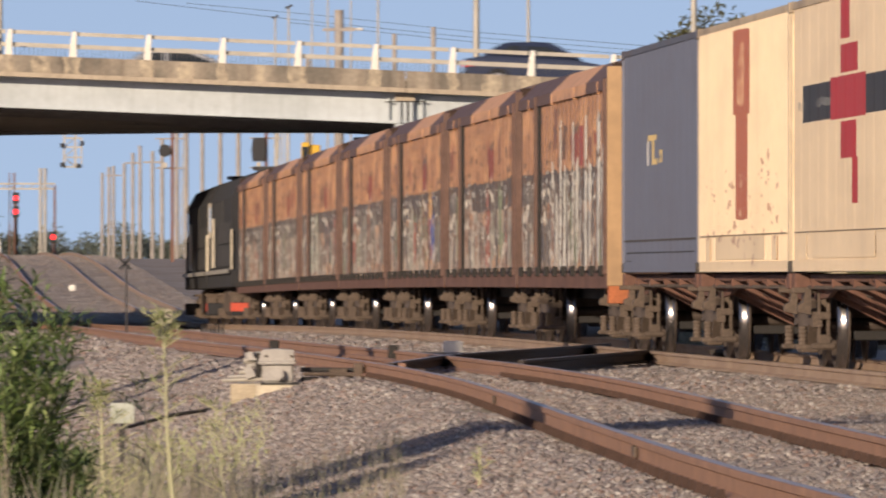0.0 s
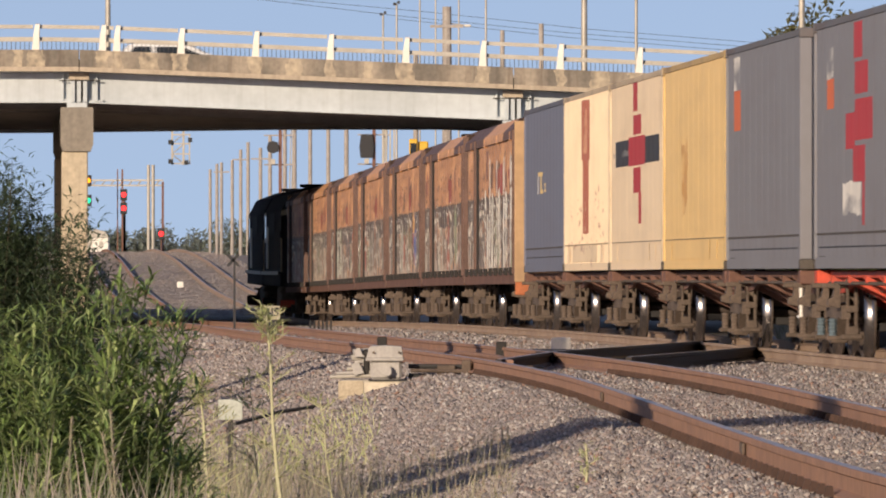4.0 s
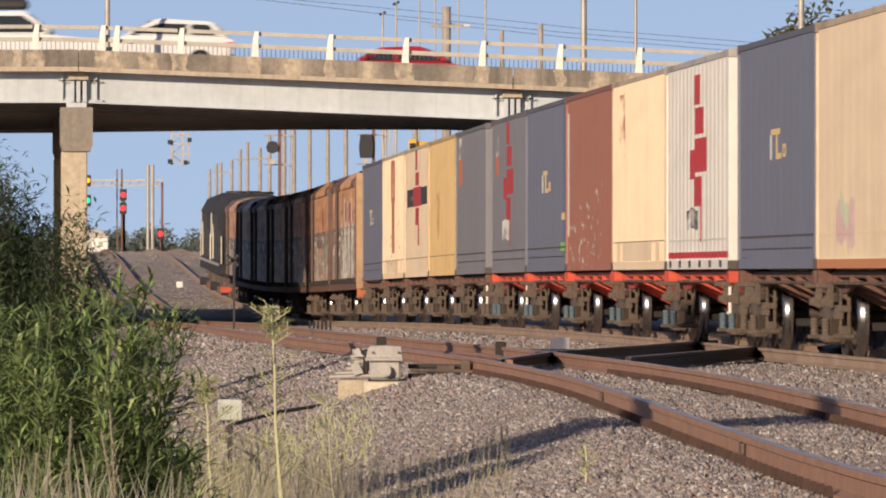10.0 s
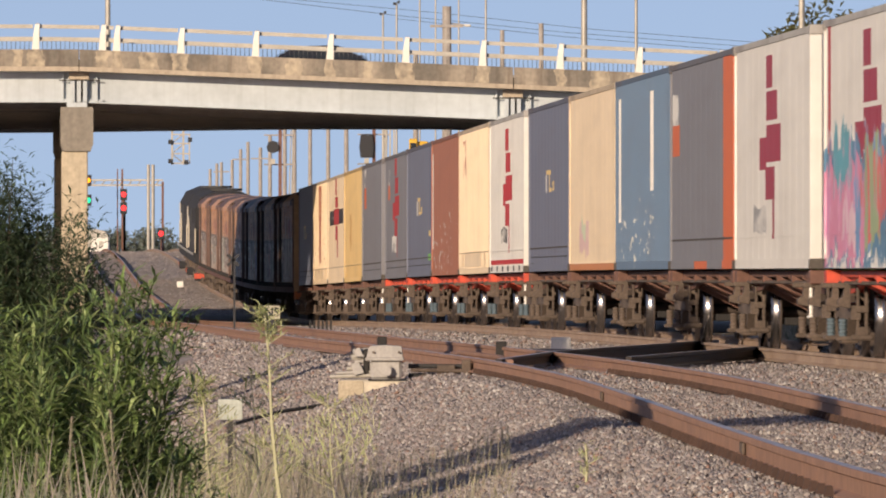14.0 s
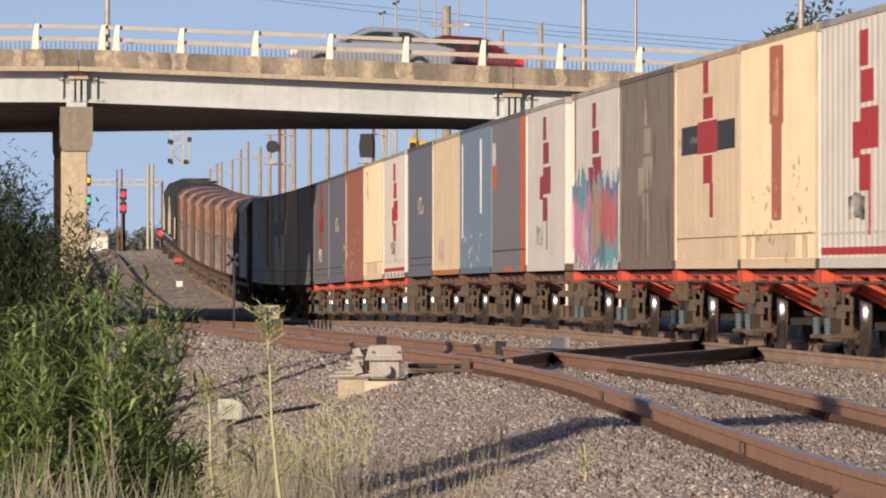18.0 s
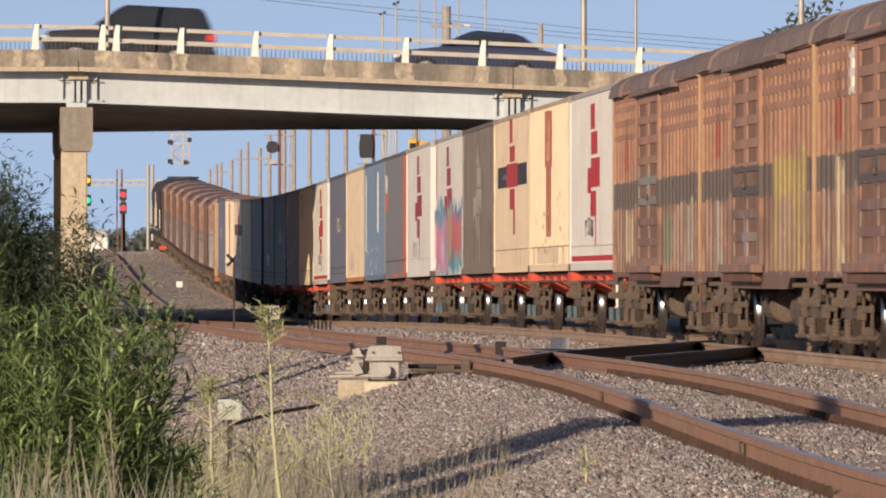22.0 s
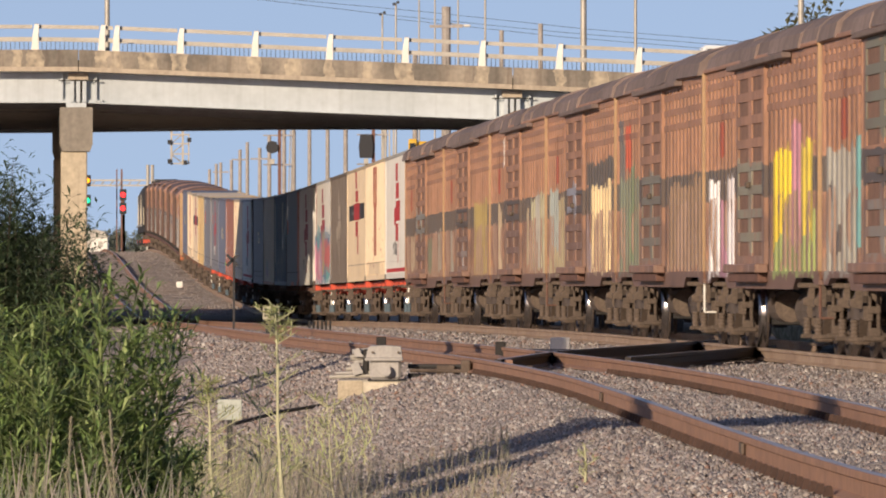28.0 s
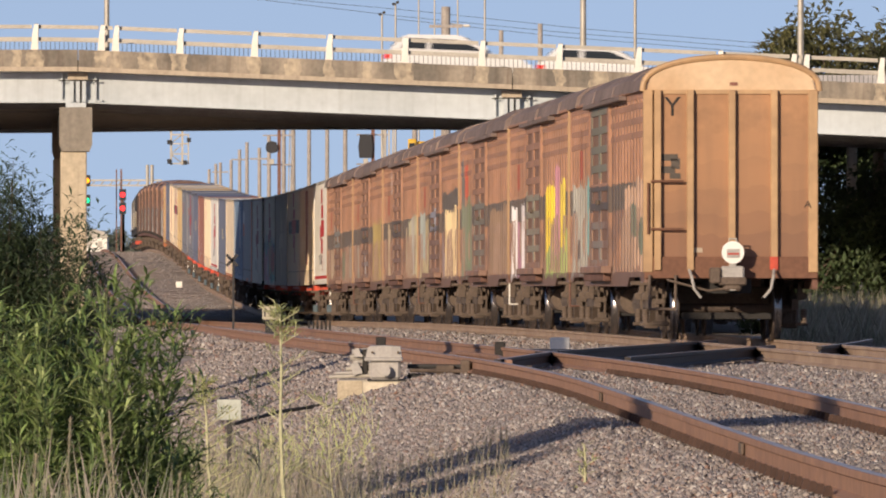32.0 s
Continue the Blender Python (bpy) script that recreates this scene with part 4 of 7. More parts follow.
def container(i):
    base, label, folded, patches = LOADS[i]
    m = paint("container_paint", base, 0.05, patches=patches, streak=0.08, dirt=0.10)
    post = paint("container_post_paint", tuple(0.82 * q for q in base), patches=[], streak=0.15, dirt=0.25) if base in (C_CREAM, C_YEL) else m
    edge = paint("container_edge_paint", tuple(0.6 * q for q in base), patches=[], streak=0.5, dirt=0.4)
    c = root("shipping_container", label, "container", "containers on the train")
    side = corrugated(-6.45, 6.45, 1.14, 3.84, -1.185 if folded else -1.20, 0.024 if folded == 2 else 0.034 if folded else 0.009, 0.80 if folded == 2 else 0.30 if folded else 1.1, 0.5 if folded else 0.15)
    part("side_panel", side, m, c)
    part("side_panel", boxes((1.18, 1.21, -6.45, 6.45, 1.14, 3.84)), m, c)
    part("lower_seam", boxes((-1.214, -1.20, -6.40, 6.40, 1.42, 1.445)), M_CASTING if base in (C_GREY, C_BLUE) else m, c)
    part("roof", boxes((-1.17, 1.17, -6.45, 6.45, 3.84, 3.88)), m, c)
    part("floor", boxes((-1.17, 1.17, -6.45, 6.45, 1.04, 1.14)), M_BLACK, c)
    part("front_end", boxes((-1.12, 1.12, 6.5, 6.53, 1.14, 3.80)), m, c)
    for s in (-1, 1):
        d = part("door", boxes((s * 0.57 - 0.55, s * 0.57 + 0.55, -6.56, -6.51, 1.14, 3.80)), m, c)
        for dx in (-0.3, 0.3):
            part("lock_bar", rods(((s * 0.57 + dx, -6.585, 1.16), (s * 0.57 + dx, -6.585, 3.78), 0.02)), M_LOCKBAR, d)
        part("bottom_rail", boxes((s * 1.2 - 0.022, s * 1.2 + 0.022, -6.44, 6.44, 1.03, 1.15)), m, c)
        part("top_rail", boxes((s * 1.195 - 0.028, s * 1.195 + 0.028, -6.44, 6.44, 3.83, 3.905)), edge, c)
        for e in (-1, 1):
            part("corner_post", boxes((s * 1.15 - 0.075, s * 1.15 + 0.075, e * 6.52 - 0.08, e * 6.52 + 0.08, 1.14, 3.80), bevel=0.012), post, c)
            for z in (1.02, 3.80):
                part("corner_casting", boxes((s * 1.14 - 0.09, s * 1.14 + 0.09, e * 6.51 - 0.095, e * 6.51 + 0.095, z, z + 0.12), bevel=0.01), M_CASTING if z < 2 else edge, c)
    if base == C_YEL or base == C_CREAM and i != 11:
        face = -1.222 if folded else -1.214
        part("panel_seam", boxes((face - 0.006, face, -6.2, 6.2, 1.44, 1.453)), M_SEAM, c)
        part("lower_panel", boxes((face - 0.004, face, -3.3, 3.9, 1.17, 1.425)), m, c)
        for yy in (-4.6, 5.0):
            part("pocket_rib", boxes((face - 0.005, face, yy - 0.3, yy + 0.3, 1.16, 1.42)), m, c)
    return c


def skeleton_wagon(colour_mat, lead):
    """One platform of an articulated skeleton wagon; a bogie stands under its rear joint, and one more under the leading end."""
    w = root("skeleton_wagon", ("red" if colour_mat == M_RED else "dark brown") + " articulated skeleton container wagon on freight bogies", "wagon", "container wagons")
    part("centre_sill", boxes((-0.25, 0.25, -6.6, 6.6, 0.62, 0.98), bevel=0.02), colour_mat, w)
    for s in (-1, 1):
        part("side_sill", boxes((s * 1.0 - 0.06, s * 1.0 + 0.06, -6.3, 6.3, 0.92, 1.0), bevel=0.01), colour_mat, w)
        for y in (-5.0, -2.5, 0.0, 2.5, 5.0):
            part("outrigger", prism(bmesh.new(), ((s * 0.22, 0.40), (s * 1.14, 0.87), (s * 1.14, 0.95), (s * 0.22, 0.48)), y - 0.05, y + 0.05), colour_mat, w)
        for y in (-4.2, -2.0, 0.2, 2.4, 4.6):
            part("brace", rods(((s * 1.04, y + 0.9, 0.93), (s * 0.28, y - 1.0, 0.52), 0.045), seg=6), colour_mat, w)
        part("air_pipe", rods(((s * 1.1, -5.8, 0.86), (s * 1.1, 5.8, 0.86), 0.022), seg=6), M_BOGIE, w)
        for y in (-5.2, 5.2):
            k = 1 if y > 0 else -1
            part("gusset", prism(bmesh.new(), ((y + k, 0.985), (y - 2.0 * k, 0.985), (y - 2.0 * k, 0.90), (y - 0.7 * k, 0.76), (y + k, 0.72)), s * 0.98 - 0.025, s * 0.98 + 0.025, "x"), colour_mat, w)
        if lead == "last" or (colour_mat == M_RED and lead == "first"):
            part("handrail", rods(((s * 1.16, -5.9, 0.45), (s * 1.16, -5.9, 1.0), 0.022), ((s * 1.16, -5.9, 0.45), (s * 1.16, -5.5, 0.45), 0.022)), M_POST, w, "pale painted step iron")
    for e in (-6.35, 6.35):
        part("end_bolster", boxes((-1.22, 1.22, e - 0.2, e + 0.2, 0.84, 1.01), bevel=0.015), colour_mat, w)
    part("brake_cylinder", rods(((-0.55, -1.5, 0.6), (-0.55, -0.7, 0.6), 0.16), seg=14), M_BOGIE, w)
    part("brake_pipe", rods(((-0.75, -6.0, 0.78), (-0.75, 6.0, 0.78), 0.03)), M_BOGIE, w)
    bogie(w, -6.65 if not lead == "last" else -5.4, colour_mat == M_RED)
    if lead == "first":
        bogie(w, 5.4, colour_mat == M_RED)
        part("coupler", boxes((-0.12, 0.12, 6.5, 7.3, 0.75, 0.98), bevel=0.02), M_BOGIE, w)
    return w


for k, front in enumerate((324.0, 255.2, 186.9, 118.2)):
    for j in range(5):
        f = front - 13.36 * j
        w = skeleton_wagon(M_RED if k in (1, 3) else M_BROWNU, "first" if j == 0 else "last" if j == 4 else "")
        MOVING.append((w, f - 13.2, f))
        MOVING.append((container(5 * k + j), f - 13.2, f))

# --- louvred vans at the rear
TAN, BAND, LOW = (0.435, 0.228, 0.138), (0.105, 0.085, 0.076), (0.25, 0.142, 0.102)
# shade between slats and at van gaps is put into this dark brown
M_GROOVE = mat("gap_shade_brown", (0.055, 0.031, 0.022), 0.9, var=0.3, scale=2)
# panel brown is darkened so the door recesses read as shaded
M_DOORPANEL = mat("recess_shade_panel", (0.26, 0.145, 0.098), 0.8, var=0.35, scale=1.5, streak=0.3)
M_ROOF = mat("grimy_van_roof", (0.25, 0.185, 0.16), 0.75, 0.05, var=0.35, scale=0.8, streak=0.3, random_obj=0.18)
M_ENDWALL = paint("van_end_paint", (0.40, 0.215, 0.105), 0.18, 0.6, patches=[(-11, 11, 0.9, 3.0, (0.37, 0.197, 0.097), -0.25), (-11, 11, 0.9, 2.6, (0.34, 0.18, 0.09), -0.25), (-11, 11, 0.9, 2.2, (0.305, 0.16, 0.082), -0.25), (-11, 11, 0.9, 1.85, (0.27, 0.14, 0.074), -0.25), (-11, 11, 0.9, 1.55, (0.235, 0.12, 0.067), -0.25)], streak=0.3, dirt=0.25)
M_ENDLOW = mat("sooty_end_sill", (0.18, 0.085, 0.05), 0.8, var=0.3, scale=1.5)
M_GABLE = mat("sun_bleached_gable", (0.68, 0.51, 0.33), 0.6, var=0.15, scale=1.0, tint=(0.52, 0.35, 0.20))
M_YELLOWEND = paint("van_end_rib_paint", (0.50, 0.32, 0.165), streak=0.3, dirt=0.4)
GREENISH, PALE, SILVER = (0.20, 0.22, 0.14), (0.52, 0.42, 0.28), (0.36, 0.34, 0.28)
# tags on each louvred van, front van first: start and end along it, low and high, colour
TAGS = (
    ((-9, -7, 1.1, 1.9, SILVER), (-4, -2, 1.1, 1.8, GREENISH), (5, 7, 1.2, 1.9, PALE), (-0.8, 3.6, 1.9, 2.5, (0.30, 0.29, 0.26))),
    ((-9.0, -3.0, 1.0, 2.4, (0.46, 0.34, 0.11)), (6, 7.5, 1.0, 1.9, SILVER), (-0.8, 1.8, 1.2, 1.7, (0.36, 0.30, 0.28))),
    ((-9.5, -4.5, 1.05, 2.3, (0.50, 0.46, 0.30)), (-7.6, -6.2, 1.1, 2.4, (0.52, 0.50, 0.44)), (-3.8, -3.2, 1.1, 2.1, PALE), (6.2, 7.6, 1.0, 2.3, (0.62, 0.48, 0.31)), (4.4, 5.4, 3.0, 3.5, (0.8, 0.74, 0.66))),
    ((-9.0, -3.0, 1.0, 2.5, (0.80, 0.63, 0.36)), (-9.6, -2.0, 2.35, 2.75, (0.09, 0.075, 0.07)), (-2.8, -2.0, 1.0, 1.9, (0.34, 0.25, 0.26)), (4.4, 9.5, 1.0, 2.25, (0.50, 0.42, 0.25)), (6.6, 9.2, 1.4, 2.4, (0.42, 0.47, 0.44)), (0.6, 3.4, 2.0, 2.5, (0.36, 0.36, 0.42))),
    ((-9.4, -2.2, 1.05, 2.2, (0.33, 0.21, 0.13)), (4.3, 9.6, 1.0, 2.4, (0.22, 0.245, 0.17)), (5.6, 7.0, 1.2, 2.6, (0.20, 0.27, 0.15)), (7.0, 8.0, 2.55, 3.2, (0.62, 0.10, 0.04)), (8.4, 9.6, 2.4, 3.3, (0.17, 0.15, 0.14)), (-0.8, 3.4, 1.2, 2.5, (0.24, 0.22, 0.17))),
    ((7.4, 9.6, 0.95, 2.2, (0.86, 0.83, 0.82)), (4.2, 6.2, 0.95, 2.2, (0.84, 0.80, 0.82)), (6.0, 7.2, 0.95, 1.9, (0.50, 0.24, 0.34)), (-0.8, 3.6, 1.3, 2.4, (0.34, 0.31, 0.22)), (-9.2, -2.4, 0.95, 1.7, (0.42, 0.50, 0.16)), (-6.0, -2.4, 1.4, 2.5, (0.82, 0.62, 0.05)), (-9.0, -6.6, 1.4, 2.5, (0.74, 0.58, 0.08)), (-7.0, -5.4, 1.3, 2.8, (0.66, 0.30, 0.38))),
    ((5.0, 9.8, 1.0, 2.4, (0.48, 0.46, 0.40)), (6.0, 6.8, 1.6, 1.85, BAND), (7.6, 8.4, 1.2, 1.5, BAND), (8.6, 9.2, 1.75, 2.0, BAND), (4.1, 5.4, 1.2, 2.5, (0.20, 0.52, 0.52)), (-9.8, -5.0, 1.05, 2.3, (0.58, 0.38, 0.26)), (-9.6, -8.0, 1.3, 1.75, (0.14, 0.17, 0.12)), (-7.6, -6.4, 1.5, 2.0, (0.14, 0.17, 0.12)), (-0.8, 3.6, 2.5, 3.6, (0.23, 0.22, 0.155)), (0.4, 3.2, 1.2, 1.8, (0.30, 0.26, 0.22))),
)


def roof_bm(y0, y1, half, eave, rise, over=0.05, seg=12):
    out = []
    for i in range(seg + 1):
        a = math.pi * i / seg
        out.append((-(half + over) * math.cos(a), eave + rise * math.sin(a) ** 0.75))
    return prism(bmesh.new(), out, y0, y1)


def louvre_van(i):
    last = i == 6
    tags = [(y0, y1, z0, z1, c if max(c) > 0.7 else tuple(0.8 * q + 0.02 for q in c), -0.29) for y0, y1, z0, z1, c in TAGS[i]]
    m = paint("louvre_van_paint", TAN, patches=[(-11, 11, 0.7, 1.92, LOW, 0.3), (-11, 11, 0.6, 0.99, (0.20, 0.115, 0.085), 0.04), (-11, 11, 1.4, 2.0, (0.21, 0.118, 0.09), -0.38), (-11, 11, 2.4, 3.6, (0.33, 0.165, 0.10), 1.3), (-11, 11, 1.93, 2.34, BAND, -0.06), (6.3, 7.3, 2.5, 2.95, (0.32, 0.07, 0.04), 0.03), (6.5, 7.1, 2.95, 3.3, (0.26, 0.12, 0.07), 0.03)] + tags + [(-11, 11, 1.0, 1.95, (0.15, 0.095, 0.075), 1.25), (-11, 11, 1.0, 1.95, (0.34, 0.225, 0.165), 1.5)], streak=0.4, dirt=0.35)
    v = root("louvred_van", "rusty orange-brown louvred rail van with a black band and graffiti", "rail van", "rear vans")
    L, H = 10.0, 1.27
    # the slats' own tags again, darkened for the shade in the grooves
    groove = paint("gap_shade_paint", (0.075, 0.042, 0.028), patches=[(a, b, z0, z1, tuple(q * 0.55 for q in c), rg) for a, b, z0, z1, c, rg in tags], streak=0.3, dirt=0.3)
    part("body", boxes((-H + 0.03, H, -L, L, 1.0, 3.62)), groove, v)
    for y0, y1, n in ((-L + 0.2, -1.35, 11), (4.1, L - 0.15, 8)):
        slats(v, y0, y1, 1.0, 3.62, -H + 0.029, 0.026, (y1 - y0) / n, 0.46, m)
    for z in (2.98, 3.19, 3.40, 3.55):
        for y0, y1 in ((-L + 0.15, -1.3), (4.05, L - 0.1)):
            part("louvre_bar", boxes((-H + 0.006, -H + 0.025, y0, y1, z, z + 0.09)), m, v)
    for y in (-L + 0.06, L - 0.06):
        part("corner_post", boxes((-H - 0.01, -H + 0.06, y - 0.09, y + 0.09, 0.95, 3.62), bevel=0.01), m, v)
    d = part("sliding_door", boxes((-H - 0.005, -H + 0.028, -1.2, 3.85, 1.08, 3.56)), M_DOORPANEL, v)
    for y0, y1 in ((-1.2, -0.85), (0.95, 1.55), (3.4, 3.85)):
        part("door_stile", boxes((-H - 0.024, -H - 0.005, y0, y1, 1.08, 3.56)), m, d)
    for k in range(9):
        z = 1.08 + 0.296 * k
        for y0, y1 in ((-0.85, 0.95), (1.55, 3.4)):
            part("door_rail", boxes((-H - 0.024, -H - 0.005, y0, y1, z, z + 0.115)), m, d)
    for y in (-1.3, 3.98):
        part("door_post", boxes((-H - 0.03, -H + 0.03, y - 0.06, y + 0.06, 1.0, 3.62), bevel=0.006), m, v)
    part("door_sill", boxes((-H - 0.17, -H, -1.7, 4.2, 0.98, 1.09), bevel=0.012), m, v)
    part("sill_bracket", boxes((-H - 0.12, -H, -1.5, 4.0, 0.86, 0.978), bevel=0.012), M_BROWNU, v)
    part("door_track", boxes((-H - 0.12, -H, -5.6, 4.3, 3.57, 3.64), bevel=0.01), M_ROOF, v)
    part("latch", boxes((-H - 0.08, -H - 0.026, 1.1, 1.4, 2.05, 2.13), bevel=0.01), M_BOGIE, d)
    part("eave", boxes((-H - 0.04, -H + 0.02, -L, L, 3.645, 3.70), bevel=0.01), m, v)
    rr = random.Random(60 + i)
    for k in range(8):
        sheet = part("roof_sheet", roof_bm(-1.27, 1.27, H, 3.66, 0.48 + rr.uniform(-0.02, 0.02), 0.03 + rr.uniform(0, 0.04)), M_ROOF, v, "grimy grey-brown arched roof sheet")
        sheet.matrix_basis = pose(0, -L + 1.25 + 2.5 * k, rr.uniform(-0.015, 0.02), rx=rr.uniform(-0.5, 0.5), ry=rr.uniform(-0.6, 0.6))
    part("underframe", prism(bmesh.new(), ((-L, 0.84), (-L, 1.0), (L, 1.0), (L, 0.84), (9.2, 0.84), (8.9, 0.92), (6.3, 0.92), (5.8, 0.78), (-5.8, 0.78), (-6.3, 0.92), (-8.9, 0.92), (-9.2, 0.84)), -H + 0.0, -H + 0.08, "x"), m, v)
    part("underframe", boxes((H - 0.08, H, -L, L, 0.74, 1.0)), M_BROWNU, v)
    part("floor_beam", boxes((-0.3, 0.3, -L, L, 0.68, 1.0)), M_BLACK, v)
    part("air_tank", rods(((-0.75, -4.6, 0.52), (-0.75, -2.6, 0.52), 0.26), seg=16), M_BOGIE, v)
    part("air_tank", rods(((-0.75, 1.6, 0.55), (-0.75, 3.0, 0.55), 0.2), seg=16), M_BOGIE, v)
    if i in (0, 2, 4, 5):
        part("step_iron", rods(((-1.24, -L + 0.2, 0.45), (-1.24, -L + 0.2, 0.95), 0.017), ((-1.24, -L + 0.2, 0.45), (-1.08, -L + 0.2, 0.45), 0.014)), M_POST if i == 4 else M_BROWNU, v)
    part("brake_lever", rods(((-1.0, 1.4, 0.7), (-0.8, 3.0, 0.4), 0.04)), M_BOGIE, v)
    # the ends
    for e in (-1, 1):
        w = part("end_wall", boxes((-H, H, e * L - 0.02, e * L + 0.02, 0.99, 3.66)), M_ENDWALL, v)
        bmx = bmesh.new()
        arch = [(-H * math.cos(math.pi * k / 12) * 0.97, 3.66 + 0.46 * math.sin(math.pi * k / 12) ** 0.75) for k in range(13)]
        part("end_gable", prism(bmx, arch, min(e * L, e * (L + 0.03)), max(e * L, e * (L + 0.03))), M_GABLE, v)
        for x in (-1.08, -0.60, 0.01, 0.63):
            part("end_rib", boxes((x - 0.05, x + 0.05, min(e * L, e * (L + 0.12)), max(e * L, e * (L + 0.12)), 1.02, 3.66), bevel=0.008), M_YELLOWEND, w)
        for x in (-H + 0.05, H - 0.07):
            part("end_post", boxes((x - 0.07, x + 0.07, min(e * L, e * (L + 0.1)), max(e * L, e * (L + 0.1)), 0.99, 3.66), bevel=0.01), M_YELLOWEND, w)
        part("headstock", boxes((-H, H, min(e * L, e * (L + 0.08)), max(e * L, e * (L + 0.08)), 0.90, 1.22), bevel=0.01), M_ENDLOW, v)
        part("coupler", boxes((-0.13, 0.13, min(e * L, e * (L + 0.42)), max(e * L, e * (L + 0.42)), 0.72, 1.0), bevel=0.03), M_BOGIE, v)
        part("end_cornice", boxes((-H - 0.02, H + 0.02, min(e * L, e * (L + 0.05)), max(e * L, e * (L + 0.05)), 3.60, 3.66)), M_YELLOWEND, v)
        bogie(v, e * 7.6)
    if last:
        van_end(v, L, H)
    return v


def van_end(v, L, H):
    """Fittings on the rear end of the last van: ladder, marker disc, hoses, coupler, letters."""
    y = -L - 0.13
    for z in (1.62, 2.32):
        part("ladder_rung", rods(((-1.18, y, z), (-0.70, y, z), 0.02)), M_ENDLOW, v)
    part("grab_rail", rods(((-1.22, y, 1.55), (-1.22, y, 2.3), 0.018)), M_ENDLOW, v)
    disc = part("marker_disc", rods(((0.0, y - 0.30, 1.28), (0.0, y - 0.27, 1.28), 0.165), seg=28), mat("white_disc", (0.82, 0.80, 0.74), 0.5, var=0.06), v, "round white end of train marker")
    part("disc_plate", boxes((-0.09, 0.10, y - 0.306, y - 0.301, 1.20, 1.33)), mat("dull_plate", (0.45, 0.43, 0.40), 0.6), disc)
    part("disc_stripe", boxes((-0.08, 0.09, y - 0.309, y - 0.3065, 1.245, 1.275)), mat("red_stripe", (0.5, 0.08, 0.06), 0.6), disc)
    part("disc_frame", rods(((-0.05, y - 0.28, 1.43), (-0.05, y - 0.28, 1.48), 0.012), ((0.05, y - 0.28, 1.43), (0.05, y - 0.28, 1.48), 0.012), ((-0.06, y - 0.28, 1.48), (0.06, y - 0.28, 1.48), 0.012)), M_GALV, disc)
    part("marker_box", boxes((-0.17, 0.17, y - 0.30, y - 0.05, 0.86, 1.08), bevel=0.03), M_CAST, v, "grey end of train unit")
    part("marker_stem", boxes((-0.05, 0.05, y - 0.28, y - 0.2, 0.72, 1.14), bevel=0.01), M_CAST, v)
    part("coupler_head", boxes((-0.33, -0.18, y - 0.35, y + 0.02, 0.83, 1.06), (-0.2, 0.2, y - 0.32, y + 0.02, 0.80, 0.92), bevel=0.02), M_BOGIE, v)
    for s in (-1, 1):
        part("air_hose", rods(((s * 0.62, y - 0.05, 1.02), (s * 0.60, y - 0.2, 0.93), 0.024), ((s * 0.60, y - 0.2, 0.93), (s * 0.56, y - 0.22, 0.74), 0.022), ((s * 0.56, y - 0.22, 0.74), (s * 0.46, y - 0.2, 0.62), 0.022)), M_CAST, v, "pale grey rubber air hose")
    part("cut_lever", rods(((-0.95, y - 0.05, 0.88), (-0.35, y - 0.15, 0.72), 0.018), ((-0.35, y - 0.15, 0.72), (0.1, y - 0.15, 0.78), 0.018)), M_BOGIE, v)
    part("step_iron", rods(((-1.2, y, 0.45), (-1.2, y, 0.95), 0.022), ((-0.82, y, 0.45), (-0.82, y, 0.95), 0.022), ((-1.2, y, 0.45), (-0.82, y, 0.45), 0.022)), M_BOGIE, v)
    arch = [(-(H + 0.03) * math.cos(math.pi * k / 16), y + 0.10, 3.64 + 0.50 * math.sin(math.pi * k / 16) ** 0.75) for k in range(17)]
    part("roof_rim", rods(*[(p, q, 0.045) for p, q in zip(arch, arch[1:])]), M_YELLOWEND, v, "pale rounded roof rim")
    for x, z, w_, h, body in ((-0.86, 3.40, 0.27, 0.30, "Y"), (1.12, 1.98, 0.1, 0.12, "A")):
        cu = bpy.data.curves.new("letter", 'FONT')
        cu.body = body
        cu.size = h * 1.35
        cu.align_x, cu.align_y = 'CENTER', 'CENTER'
        cu.extrude = 0.002
        cu.materials.append(M_BLACK)
        o = new("letter", cu)
        o.parent = v
        o.matrix_basis = pose(x, -L - 0.026 if body == "Y" else -L - 0.106, z, rx=90)
    M_TAG = mat("dark_spray", (0.09, 0.075, 0.06), 0.7)
    part("spray_tag", boxes((-1.05, -0.78, -L - 0.026, -L - 0.022, 2.62, 2.72), (-0.88, -0.75, -L - 0.026, -L - 0.022, 2.5, 2.66), (-1.03, -0.82, -L - 0.026, -L - 0.022, 2.44, 2.54), (-0.9, -0.74, -L - 0.026, -L - 0.022, 2.36, 2.44), bevel=0.0), M_TAG, v)
    part("red_tip", boxes((0.56, 0.68, -L - 0.126, -L - 0.121, 1.03, 1.22)), M_RED, v)
    part("plate", boxes((-0.62, -0.42, -L - 0.028, -L - 0.021, 1.28, 1.35)), M_LEDGE, v)
    part("plate", boxes((-0.02, 0.1, -L - 0.036, -L - 0.031, 3.72, 3.77)), mat("dark_plate", (0.25, 0.1, 0.07), 0.6), v)


for i in range(7):
    r = -92.1 + 20.55 * (6 - i)
    MOVING.append((louvre_van(i), r, r + 20.0))

